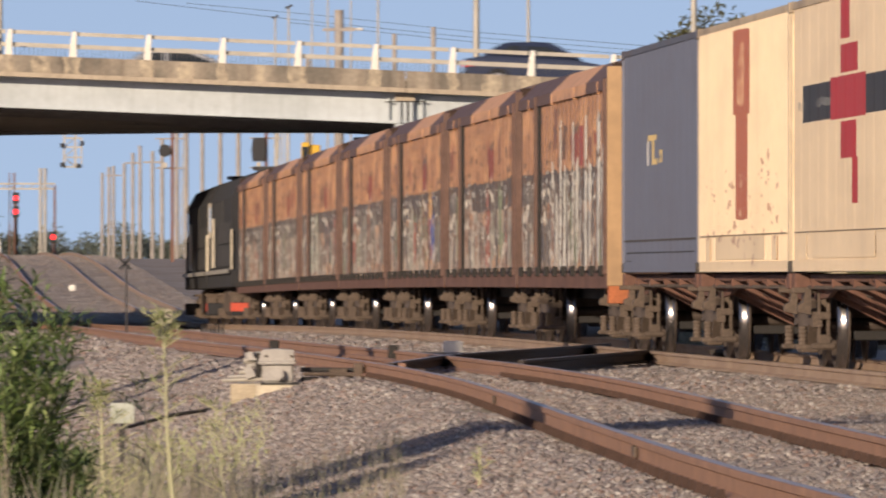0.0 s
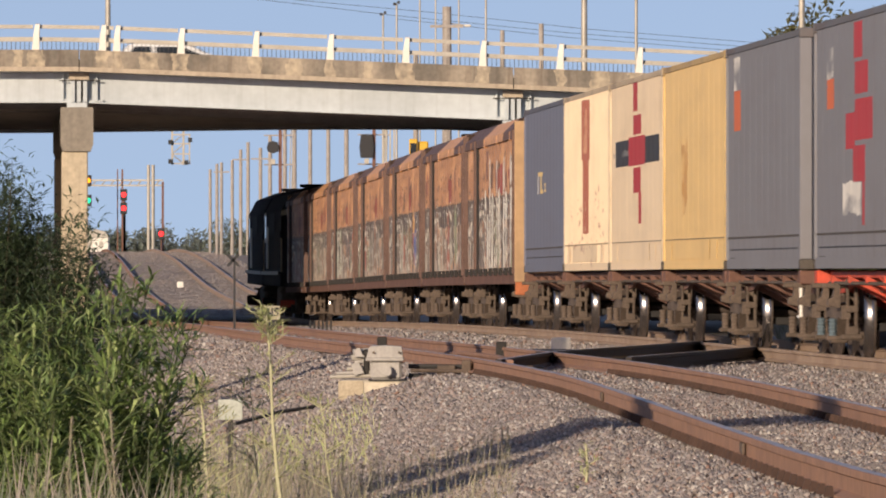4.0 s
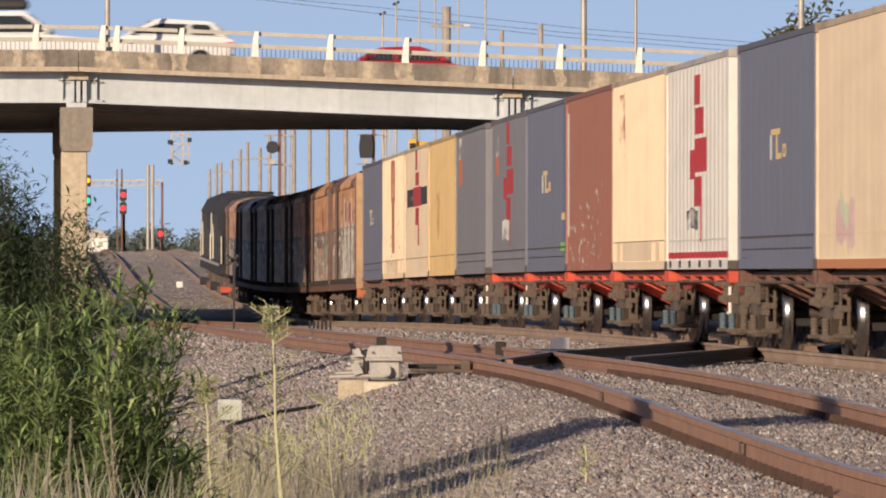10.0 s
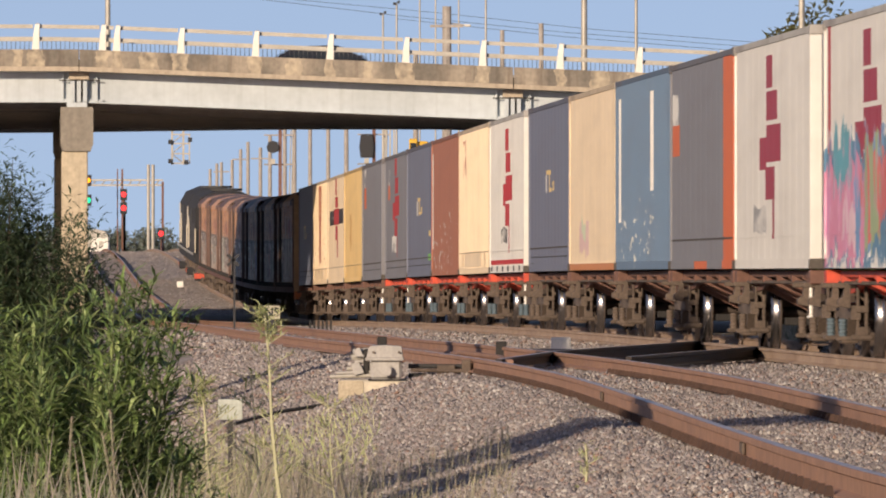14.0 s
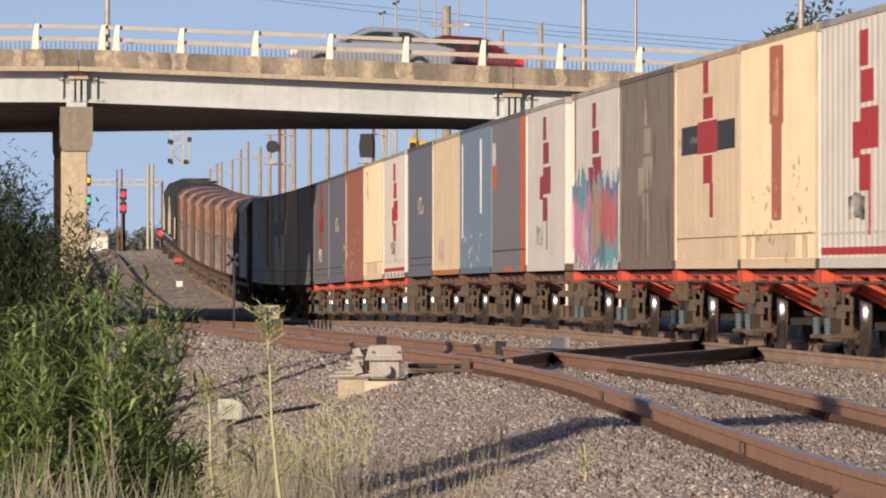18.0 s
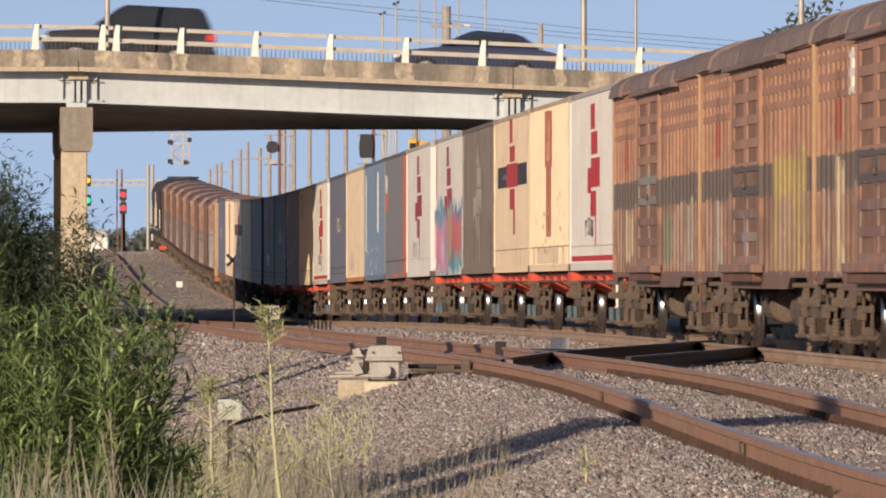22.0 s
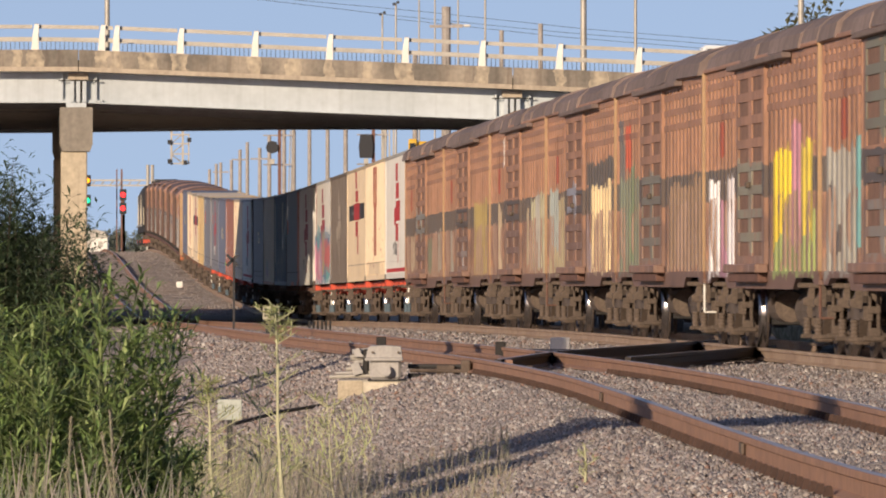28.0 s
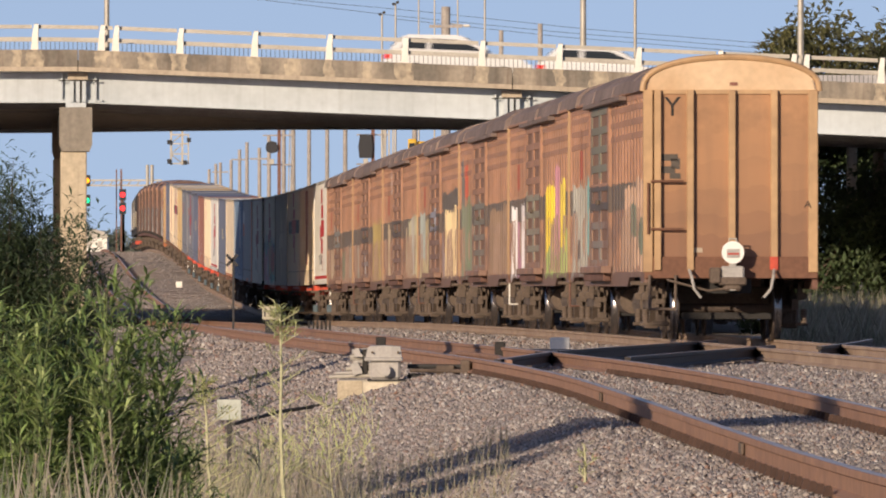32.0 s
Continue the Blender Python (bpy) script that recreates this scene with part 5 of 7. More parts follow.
# --- older flush-sided vans behind the locomotives
def old_van(i):
    rnd = random.Random(40 + i)
    tags = []
    for k in range(26):
        y = -9.8 + 0.75 * k + rnd.uniform(-0.4, 0.4)
        c = rnd.choice((SILVER, (0.24, 0.22, 0.19), (0.30, 0.16, 0.11), (0.50, 0.46, 0.38), (0.13, 0.12, 0.12), (0.24, 0.27, 0.16), (0.42, 0.14, 0.10), (0.36, 0.22, 0.15), (0.20, 0.16, 0.13)))
        tags.append((y, y + rnd.uniform(0.5, 1.7), 1.1 + rnd.uniform(0, 0.4), rnd.uniform(1.6, 2.5), c, -0.45))
    marks = []
    for k in range(9):
        y = rnd.uniform(-9.5, 9.0)
        z = rnd.uniform(2.55, 2.9)
        marks.append((y, y + rnd.uniform(0.3, 0.7), z, z + rnd.uniform(0.15, 0.5), rnd.choice(((0.16, 0.09, 0.06), (0.22, 0.10, 0.07), (0.30, 0.08, 0.05))), -0.2))
    if i == 6:
        tags += [(-9.5 + 0.9 * k, -9.1 + 0.9 * k, 1.15, 2.1 + 0.5 * (k % 3), (0.68, 0.66, 0.60), -0.5) for k in range(14)]
        tags += [(-4.4, -3.4, 2.5, 3.05, (0.34, 0.08, 0.07), 0.04)]
    if i == 2:
        tags += [(2.0, 5.5, 1.2, 2.4, (0.55, 0.58, 0.48), 0.1), (2.6, 3.6, 1.5, 2.2, (0.05, 0.05, 0.05), 0.1)]
    if i == 4:
        tags += [(-6.0, -4.8, 1.3, 2.4, (0.08, 0.12, 0.35), 0.15), (-5.0, -4.2, 2.0, 2.6, (0.62, 0.35, 0.12), 0.1)]
    m = paint("old_van_paint", (0.66, 0.355, 0.18), patches=[(-11, 11, 2.3, 3.5, (0.46, 0.235, 0.125), 0.4), (-11, 11, 0.8, 2.05, (0.48, 0.31, 0.22), 0.3), (-11, 11, 1.1, 2.2, (0.45, 0.37, 0.30), 0.45), (-11, 11, 2.02, 2.48, BAND, -0.12), (-3.2, -2.0, 2.5, 3.0, (0.30, 0.07, 0.05), 0.04)]
              + marks + tags + [(-11, 11, 1.05, 2.35, (0.78, 0.75, 0.68), 1.2), (-11, 11, 1.05, 2.3, (0.12, 0.10, 0.09), 1.4), (-11, 11, 1.08, 2.4, (0.70, 0.64, 0.54), 0.85), (-11, 11, 1.3, 3.3, (0.16, 0.10, 0.07), 0.9)], streak=0.2, dirt=0.22)
    v = root("box_van", "worn orange-brown rail van with graffiti over its lower half", "rail van", "front vans")
    L, H = 10.1, 1.30
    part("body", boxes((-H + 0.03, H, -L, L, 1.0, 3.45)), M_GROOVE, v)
    slats(v, -L + 0.55, 5.3, 1.06, 3.45, -H + 0.029, 0.010, 0.95, 0.76, m)
    slats(v, 5.62, L - 0.1, 1.06, 3.45, -H + 0.029, 0.010, 0.95, 0.76, m)
    part("door_gap", boxes((-H - 0.01, -H + 0.028, 5.30, 5.58, 1.0, 3.55)), M_BLACK, v)
    for y in (-L + 0.5, 5.62):
        part("door_post", boxes((-H - 0.06, -H + 0.02, y - 0.05, y + 0.05, 1.0, 3.6), bevel=0.01), M_HATCH, v)
    for s in (-1, 1):
        part("end_post", boxes((s * (H - 0.1) - 0.14, s * (H - 0.1) + 0.1, -L - 0.12, -L, 0.85, 3.75), bevel=0.01), M_HATCH if i < 6 else M_YELLOWEND, v)
    for y0, y1, c in ((-L, -L + 4.6, 0), (-L + 4.65, 2.0, 1), (2.05, 5.4, 0), (5.45, L, 0)):
        bm = prism(bmesh.new(), ((-H - 0.03, 3.45), (-H - 0.02, 3.60), (-H + 0.25, 3.86), (-H + 0.7, 3.98), (0, 4.02), (H - 0.7, 3.98), (H - 0.25, 3.86), (H, 3.45)), y0, y1)
        part("roof_hatch", bm, M_HATCH if not c else m, v, "dark brown rounded roof hatch" if not c else "tan rounded roof section")
    for y in (-8, -3, 2, 7.5):
        part("hatch_rib", boxes((-H - 0.035, -H + 0.05, y - 0.06, y + 0.06, 3.42, 3.58), bevel=0.01), m, v)
    part("side_sill", boxes((-H - 0.03, -H + 0.05, -L, L, 0.82, 1.02)), M_BROWNU, v)
    for k in range(10):
        y = -9.2 + 2.0 * k
        part("door_foot", boxes((-H - 0.09, -H - 0.02, y - 0.12, y + 0.12, 0.98, 1.12), bevel=0.01), M_BLACK, v)
    part("floor_beam", boxes((-0.6, 0.6, -L, L, 0.66, 1.0)), M_BLACK, v)
    for e in (-1, 1):
        part("end_wall", boxes((-H + 0.04, H, e * L - 0.02, e * L + 0.02, 1.0, 3.8)), M_GROOVE, v)
        part("coupler", boxes((-0.13, 0.13, min(e * L, e * (L + 0.35)), max(e * L, e * (L + 0.35)), 0.72, 0.98), bevel=0.03), M_BOGIE, v)
        if i == 6 and e < 0:
            part("step", boxes((-H - 0.02, -H + 0.3, -L - 0.1, -L + 0.2, 0.62, 1.0), bevel=0.01), M_ORANGEBOX, v, "orange corner step")
        bogie(v, e * 7.7)
    return v


M_HATCH = mat("dark_hatch", (0.15, 0.085, 0.065), 0.6, 0.1, var=0.3, scale=1.2, streak=0.3)
M_ORANGEBOX = mat("orange_step", (0.45, 0.14, 0.05), 0.7, var=0.3)
for i in range(7):
    r = 325.2 + 20.75 * (6 - i)
    MOVING.append((old_van(i), r, r + 20.2))

# --- two locomotives
M_LOCO = mat("black_loco_paint", (0.03, 0.03, 0.033), 0.9, var=0.3)
M_LOCOGREY = mat("grey_loco_door", (0.05, 0.05, 0.053), 0.9, var=0.3, streak=0.3)
M_LOCOWHITE = mat("white_loco_paint", (0.68, 0.60, 0.45), 0.5, var=0.15, streak=0.3)
M_GLASS = mat("cab_glass", (0.05, 0.06, 0.07), 0.05, 0.0, var=0.1)


def locomotive(i):
    v = root("diesel_locomotive", "black diesel locomotive with pale side panels and cab stripes", "locomotive", "locomotives")
    L = 10.0
    part("frame", boxes((-1.45, 1.45, -L, L, 1.0, 1.45), bevel=0.03), M_LOCO, v)
    out = [(-1.42, 1.45), (-1.42, 3.35), (-1.15, 3.85), (-0.5, 4.1), (0.5, 4.1), (1.15, 3.85), (1.42, 3.35), (1.42, 1.45)]
    part("body", prism(bmesh.new(), out, -L + 0.3, L - 0.4), M_LOCO, v)
    part("side_panel", boxes((-1.452, -1.421, L - 5.6, L - 3.6, 1.55, 2.9)), M_LOCOWHITE, v, "dirty white side panel behind the cab")
    part("walkway", boxes((-1.52, -1.40, -L, L, 1.40, 1.46)), M_LOCOGREY, v)
    part("walkway_edge", boxes((-1.53, -1.521, -L, L, 1.36, 1.47)), M_GALV, v)
    part("cab_window", boxes((-1.435, -1.421, L - 3.1, L - 1.3, 2.55, 3.25)), M_GLASS, v)
    part("window_frame", boxes((-1.447, -1.4355, L - 3.35, L - 1.05, 2.40, 2.55), (-1.447, -1.4355, L - 3.35, L - 3.1, 2.55, 3.35), (-1.447, -1.4355, L - 1.3, L - 1.05, 2.55, 3.35), (-1.447, -1.4355, L - 3.1, L - 1.3, 3.25, 3.35)), M_LOCOWHITE, v)
    for k in range(4):
        y = -L + 0.9 + 2.6 * k
        for z0, z1 in ((1.55, 2.1), (2.16, 2.7)):
            part("side_door", boxes((-1.448, -1.4205, y, y + 2.3, z0, z1), bevel=0.004), M_LOCOGREY, v)
    for x in (-1.1, 0.25):
        part("end_door", boxes((x, x + 0.85, -L + 0.27, -L + 0.299, 1.6, 2.5), bevel=0.004), M_LOCOGREY, v)
        part("end_window", boxes((x, x + 0.85, -L + 0.27, -L + 0.299, 2.65, 3.25)), M_GLASS, v)
    part("grille", boxes((-1.44, -1.421, -3, 4, 2.6, 3.3)), M_DARKSTEEL, v)
    part("exhaust", boxes((-0.4, 0.4, -1, 1, 4.1, 4.16), bevel=0.03), M_LOCO, v)
    part("roof_fan", rods(((0, -5, 4.1), (0, -5, 4.2), 0.7), seg=20), M_DARKSTEEL, v)
    part("fuel_tank", boxes((-1.2, 1.2, -2.8, 2.8, 0.25, 1.0), bevel=0.1), M_BOGIE, v)
    for e in (-1, 1):
        part("pilot", boxes((-1.45, 1.45, min(e * L, e * (L + 0.1)), max(e * L, e * (L + 0.1)), 0.25, 0.6), bevel=0.03), M_LOCO, v)
        part("end_plate", boxes((-1.46, -1.0, min(e * (L + 0.101), e * (L + 0.12)), max(e * (L + 0.101), e * (L + 0.12)), 0.36, 0.58), bevel=0.003), M_RED, v, "small red end plate")
        part("handrail", rods(((-1.42, e * (L - 0.2), 1.4), (-1.42, e * (L - 0.2), 2.5), 0.025)), M_LOCOWHITE, v)
        bogie(v, e * 6.4)
        bogie(v, e * 4.4)
    return v


for i in range(2):
    r = 471.0 + 20.7 * i
    MOVING.append((locomotive(i), r, r + 20.2))

# ---- traffic on the bridge
CARS = []     # car, time, place along the bridge at that time, speed along it, depth on the deck


def road_pose(x, d, v):
    e = 0.6 if v > 0 else -0.6

    def z(xx):
        return deck_z(xx, d) + 0.004
    slope = math.degrees(math.atan2(z(x + e) - z(x), 0.6))
    return pose(x, BY + d, z(x)) @ pose(0, 0, 0, ry=-slope * (1 if v > 0 else -1), rz=0) @ pose(0, 0, 0, rz=0 if v > 0 else 180)


M_TYRE = mat("tyre", (0.02, 0.02, 0.02), 0.9, var=0.2)
M_HUB = mat("wheel_hub", (0.35, 0.35, 0.36), 0.4, 0.7, var=0.1)
M_CARGLASS = mat("car_glass", (0.03, 0.035, 0.04), 0.06, var=0.1)
M_TAIL = mat("tail_lamp", (0.7, 0.03, 0.02), 0.3, var=0.05, emit=0.25)
M_HEADLAMP = mat("head_lamp", (0.8, 0.8, 0.78), 0.15, var=0.02)
M_PLASTIC = mat("black_plastic", (0.03, 0.03, 0.03), 0.7, var=0.1)
PAINTS = {}


def car_paint(c):
    if c not in PAINTS:
        m = mat("car_paint", c, 0.3, 0.2 if max(c) < 0.5 else 0.0, var=0.06, scale=0.5)
        m.node_tree.nodes["Principled BSDF"].inputs["Coat Weight"].default_value = 0.6
        PAINTS[c] = m
    return PAINTS[c]


SHAPES = {   # outlines of the lower body and the cabin, from the rear (-) to the front (+), in metres
    "sedan": (4.6, 0.9, ((-2.3, 0.35), (-2.3, 0.88), (-1.7, 1.0), (0.9, 0.96), (2.05, 0.80), (2.28, 0.60), (2.25, 0.3)), ((-1.85, 0.97), (-1.15, 1.40), (0.05, 1.45), (1.05, 0.95)), 1.45),
    "hatch": (4.2, 0.88, ((-2.1, 0.35), (-2.12, 0.95), (-1.9, 1.02), (0.8, 0.99), (1.85, 0.85), (2.08, 0.62), (2.05, 0.3)), ((-2.0, 1.0), (-1.55, 1.45), (0.0, 1.5), (1.0, 0.98)), 1.5),
    "suv": (4.8, 0.95, ((-2.4, 0.45), (-2.42, 1.12), (-2.3, 1.2), (1.0, 1.15), (2.2, 1.05), (2.4, 0.8), (2.35, 0.42)), ((-2.35, 1.18), (-2.05, 1.80), (0.1, 1.85), (1.05, 1.14)), 1.85),
    "ute": (5.2, 0.93, ((-2.6, 0.5), (-2.62, 1.05), (-0.5, 1.08), (1.3, 1.05), (2.4, 0.98), (2.6, 0.75), (2.55, 0.42)), ((-0.55, 1.06), (-0.4, 1.72), (0.75, 1.75), (1.5, 1.05)), 1.75),
    "van": (5.0, 0.95, ((-2.5, 0.4), (-2.5, 1.2), (-2.4, 1.25), (1.6, 1.2), (2.3, 0.95), (2.5, 0.7), (2.45, 0.38)), ((-2.45, 1.2), (-2.3, 1.95), (0.9, 2.0), (1.9, 1.15)), 2.0),
}


def car(kind, colour, word, t0, x0, v, extra="", lane=0.0):
    length, hw, low, cab, top = SHAPES[kind]
    m = car_paint(colour)
    names = {"sedan": "sedan car", "hatch": "hatchback car", "suv": "tall wagon car", "ute": "utility truck", "van": "delivery van"}
    c = root(names[kind].replace(" ", "_"), word + " " + names[kind] + " driving over the road bridge", "car", "cars on the bridge")
    bm = prism(bmesh.new(), low, -hw, hw, "y")
    bmesh.ops.bevel(bm, geom=[e for e in bm.edges if abs(e.verts[0].co.y - e.verts[1].co.y) < 0.01], offset=0.07, segments=2, affect='EDGES')
    body = part("body", bm, m, c)
    # cabin, leaning in towards the roof
    bm = bmesh.new()
    n = len(cab)
    ring = []
    for s in (-1, 1):
        ring.append([bm.verts.new((u, s * (hw - 0.04 - 0.22 * (z - cab[0][1]) / (top - cab[0][1])), z)) for u, z in cab])
    bm.faces.new(ring[0])
    bm.faces.new(ring[1][::-1])
    for i in range(n):
        j = (i + 1) % n
        bm.faces.new((ring[0][i], ring[1][i], ring[1][j], ring[0][j]))
    bmesh.ops.recalc_face_normals(bm, faces=bm.faces[:])
    bmesh.ops.bevel(bm, geom=bm.edges[:], offset=0.05, segments=2, affect='EDGES')
    part("cabin", bm, m, c)
    # glass
    (ra, rz), (rb, rtz), (fa, ftz), (fb, fz) = cab
    z0, z1 = cab[0][1] + 0.06, top - 0.14
    for s in (-1, 1):
        k0, k1 = (s * (hw - 0.04 - 0.22 * (zz - cab[0][1]) / (top - cab[0][1]) + 0.009) for zz in (z0, z1))
        mid = (rb + fa) / 2 - 0.1
        for p, q, pt, qt in ((ra + 0.35, mid - 0.06, rb + 0.12, mid - 0.06), (mid + 0.06, fb - 0.30, mid + 0.06, fa - 0.05)):
            b2 = bmesh.new()
            vs = [b2.verts.new(w) for w in ((p, k0, z0), (q, k0, z0), (qt, k1, z1), (pt, k1, z1))]
            vs2 = [b2.verts.new((w.co.x, w.co.y - s * 0.02, w.co.z)) for w in vs]
            b2.faces.new(vs)
            b2.faces.new(vs2[::-1])
            for i in range(4):
                b2.faces.new((vs[i], vs[(i + 1) % 4], vs2[(i + 1) % 4], vs2[i]))
            bmesh.ops.recalc_face_normals(b2, faces=b2.faces[:])
            part("side_window", b2, M_CARGLASS, c)
    for name, (pa, pz), (qa, qz), o in (("windscreen", (fb, fz), (fa, ftz), 0.02), ("rear_window", (ra, rz), (rb, rtz), -0.02)):
        b2 = bmesh.new()
        y0, y1 = hw - 0.2, hw - 0.36
        lo, hi = 0.15, 0.85
        p0 = Vector((pa + (qa - pa) * lo + o, 0, pz + (qz - pz) * lo + 0.02))
        p1 = Vector((pa + (qa - pa) * hi + o, 0, pz + (qz - pz) * hi + 0.02))
        vs = [b2.verts.new((w.x, yy, w.z)) for w, yy in ((p0, -y0), (p0, y0), (p1, y1), (p1, -y1))]
        vs2 = [b2.verts.new((w.co.x - o * 2, w.co.y, w.co.z - 0.02)) for w in vs]
        b2.faces.new(vs)
        b2.faces.new(vs2[::-1])
        for i in range(4):
            b2.faces.new((vs[i], vs[(i + 1) % 4], vs2[(i + 1) % 4], vs2[i]))
        bmesh.ops.recalc_face_normals(b2, faces=b2.faces[:])
        part(name, b2, M_CARGLASS, c)
    wr = 0.33 if kind in ("sedan", "hatch") else 0.38
    for x in (-length * 0.29, length * 0.30):
        for s in (-1, 1):
            w = part("wheel", rods(((x, s * (hw - 0.2), wr), (x, s * (hw + 0.01), wr), wr), seg=20), M_TYRE, c)
            part("hub", rods(((x, s * (hw + 0.005), wr), (x, s * (hw + 0.02), wr), wr * 0.62), seg=16), M_HUB, w)
    rear, zt = low[1]
    for s in (-1, 1):
        part("tail_lamp", boxes((rear - 0.015, rear + 0.2, s * (hw - 0.13) - 0.135, s * (hw - 0.13) + 0.135, zt - 0.22, zt - 0.05), bevel=0.015), M_TAIL, c)
        fx, fz2 = low[-2]
        part("headlamp", boxes((fx - 0.25, fx + 0.01, s * (hw - 0.2) - 0.17, s * (hw - 0.2) + 0.17, fz2 - 0.02, fz2 + 0.12), bevel=0.02), M_HEADLAMP, c)
        part("mirror", boxes((fb - 0.35, fb - 0.22, s * (hw + 0.08) - 0.07, s * (hw + 0.08) + 0.07, z0 - 0.02, z0 + 0.12), bevel=0.02), m, c)
    part("bumper", boxes((rear - 0.04, rear + 0.1, -hw + 0.05, hw - 0.05, low[0][1] - 0.02, low[0][1] + 0.2), bevel=0.02), M_PLASTIC, c)
    part("number_plate", boxes((rear - 0.05, rear - 0.042, -0.2, 0.2, low[0][1] + 0.25, low[0][1] + 0.36)), M_POST, c)
    if extra == "rack":
        for sy in (-0.8, 0.8):
            for x in (-2.5, -0.65):
                part("rack_post", rods(((x, sy, 1.05), (x, sy, 1.83), 0.025)), M_PLASTIC, c)
            part("rack_rail", rods(((-2.52, sy, 1.85), (-0.63, sy, 1.85), 0.025)), M_PLASTIC, c)
        for x in (-2.5, -0.65):
            part("rack_crossbar", rods(((x, -0.77, 1.85), (x, 0.77, 1.85), 0.022)), M_PLASTIC, c)
        for e in (-1, 1):
            part("tray_side", boxes((-2.6, -0.6, min(e * (hw - 0.04), e * (hw + 0.01)), max(e * (hw - 0.04), e * (hw + 0.01)), 0.75, 1.12)), m, c)
    if extra == "bars":
        for e in (-0.6, 0.6):
            bm = rod(bmesh.new(), (-1.9, e, top + 0.06), (0.0, e, top + 0.06), 0.025)
            for x in (-1.8, -0.2):
                rod(bm, (x, e, top - 0.05), (x, e, top + 0.06), 0.02)
            part("roof_bar", bm, M_HUB, c)
    if extra == "box":
        part("roof_box", boxes((-1.6, 0.2, -0.4, 0.4, top + 0.05, top + 0.34), bevel=0.08), m if colour == SILVERC else M_PLASTIC, c)
    CARS.append((c, t0, x0, v, lane if lane else 4.6 if v < 0 else 15.5))
    return c


WHITE, BLACKB, NAVY, RED_C, SILVERC = (0.72, 0.72, 0.70), (0.022, 0.023, 0.03), (0.03, 0.04, 0.08), (0.25, 0.02, 0.02), (0.42, 0.43, 0.45)
for row in (
    ("sedan", NAVY, "dark blue", 0.0, 1160, 590, "", 5.0), ("sedan", SILVERC, "silver-blue", 0.5, 805, 590, ""), ("hatch", WHITE, "white", 2.0, 475, 580, "", 10.0),
    ("hatch", WHITE, "white", 6.0, 75, -634, "", 6.5), ("sedan", BLACKB, "black", 6.0, 888, 490, ""), ("hatch", WHITE, "white", 5.5, 1172, 580, ""),
    ("sedan", BLACKB, "black", 7.5, 720, -735, ""), ("hatch", WHITE, "white", 9.0, 950, -680, ""), ("suv", WHITE, "white", 10.5, 420, 800, "box", 7.6), ("sedan", (0.42, 0.02, 0.03), "red", 10.0, 738, 572, ""), ("sedan", (0.06, 0.065, 0.075), "dark grey", 8.0, 737, 603, ""),
    ("sedan", SILVERC, "grey", 13.0, 920, 560, ""), ("sedan", BLACKB, "dark", 14.0, 582, 550, ""),
    ("sedan", (0.30, 0.33, 0.40), "silver-blue", 17.5, 925, -540, ""), ("sedan", (0.16, 0.02, 0.03), "dark red", 17.5, 1118, -670, "", 8.6), ("ute", WHITE, "white", 19.0, 1030, -530, "rack"),
    ("suv", BLACKB, "black", 21.0, 950, -733, ""), ("sedan", NAVY, "dark blue", 22.0, 840, -535, ""), ("suv", BLACKB, "black", 23.0, 1030, -568, "bars"),
    ("suv", BLACKB, "black", 25.0, 738, -590, "bars"), ("suv", SILVERC, "grey", 25.0, 1090, 530, "box", 15.0), ("sedan", BLACKB, "dark", 25.0, 452, 470, ""),
    ("suv", WHITE, "white", 27.5, 1168, 450, ""), ("suv", NAVY, "dark blue", 29.0, 905, -690, "box"), ("sedan", (0.16, 0.03, 0.03), "dark red", 30.0, 673, 610, ""),
    ("hatch", WHITE, "white", 32.0, 812, 630, "", 9.0), ("hatch", WHITE, "white", 32.0, 1092, 695, "", 12.5),
):
    car(*row)

# ---- plants


def leaf_mat(name, cols):
    m = island_mat(name, cols, 0.6)
    b = m.node_tree.nodes["Principled BSDF"]
    b.inputs["Transmission Weight"].default_value = 0.0
    b.inputs["Subsurface Weight"].default_value = 0.15
    b.inputs["Subsurface Radius"].default_value = (0.02, 0.03, 0.01)
    b.inputs["Subsurface Scale"].default_value = 0.05
    return m


M_LEAF = leaf_mat("willow_leaf", ((0.07, 0.115, 0.042), (0.155, 0.235, 0.072), (0.235, 0.32, 0.10), (0.085, 0.135, 0.058), (0.33, 0.40, 0.16), (0.105, 0.17, 0.065), (0.175, 0.26, 0.08)))
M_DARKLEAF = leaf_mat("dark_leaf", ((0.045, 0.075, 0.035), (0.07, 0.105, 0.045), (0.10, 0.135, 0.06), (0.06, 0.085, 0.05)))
M_FEATHER = leaf_mat("feathery_leaf", ((0.03, 0.055, 0.025), (0.045, 0.075, 0.035), (0.07, 0.10, 0.045), (0.035, 0.06, 0.038), (0.10, 0.13, 0.065)))
M_TREELEAF = leaf_mat("tree_leaf", ((0.06, 0.065, 0.025), (0.105, 0.105, 0.04), (0.15, 0.14, 0.055), (0.085, 0.085, 0.035)))
# distance haze is mixed into these leaf greens as a lighter grey
M_FARLEAF = leaf_mat("hazed_leaf", ((0.13, 0.155, 0.135), (0.165, 0.19, 0.16), (0.19, 0.21, 0.18)))
M_STRAW = leaf_mat("straw", ((0.28, 0.245, 0.175), (0.36, 0.32, 0.235), (0.22, 0.195, 0.14), (0.19, 0.20, 0.125), (0.42, 0.38, 0.29)))
M_STEM = mat("green_stem", (0.10, 0.13, 0.05), 0.8, var=0.2)
M_PALESTEM = mat("pale_stem", (0.50, 0.49, 0.30), 0.8, var=0.2)
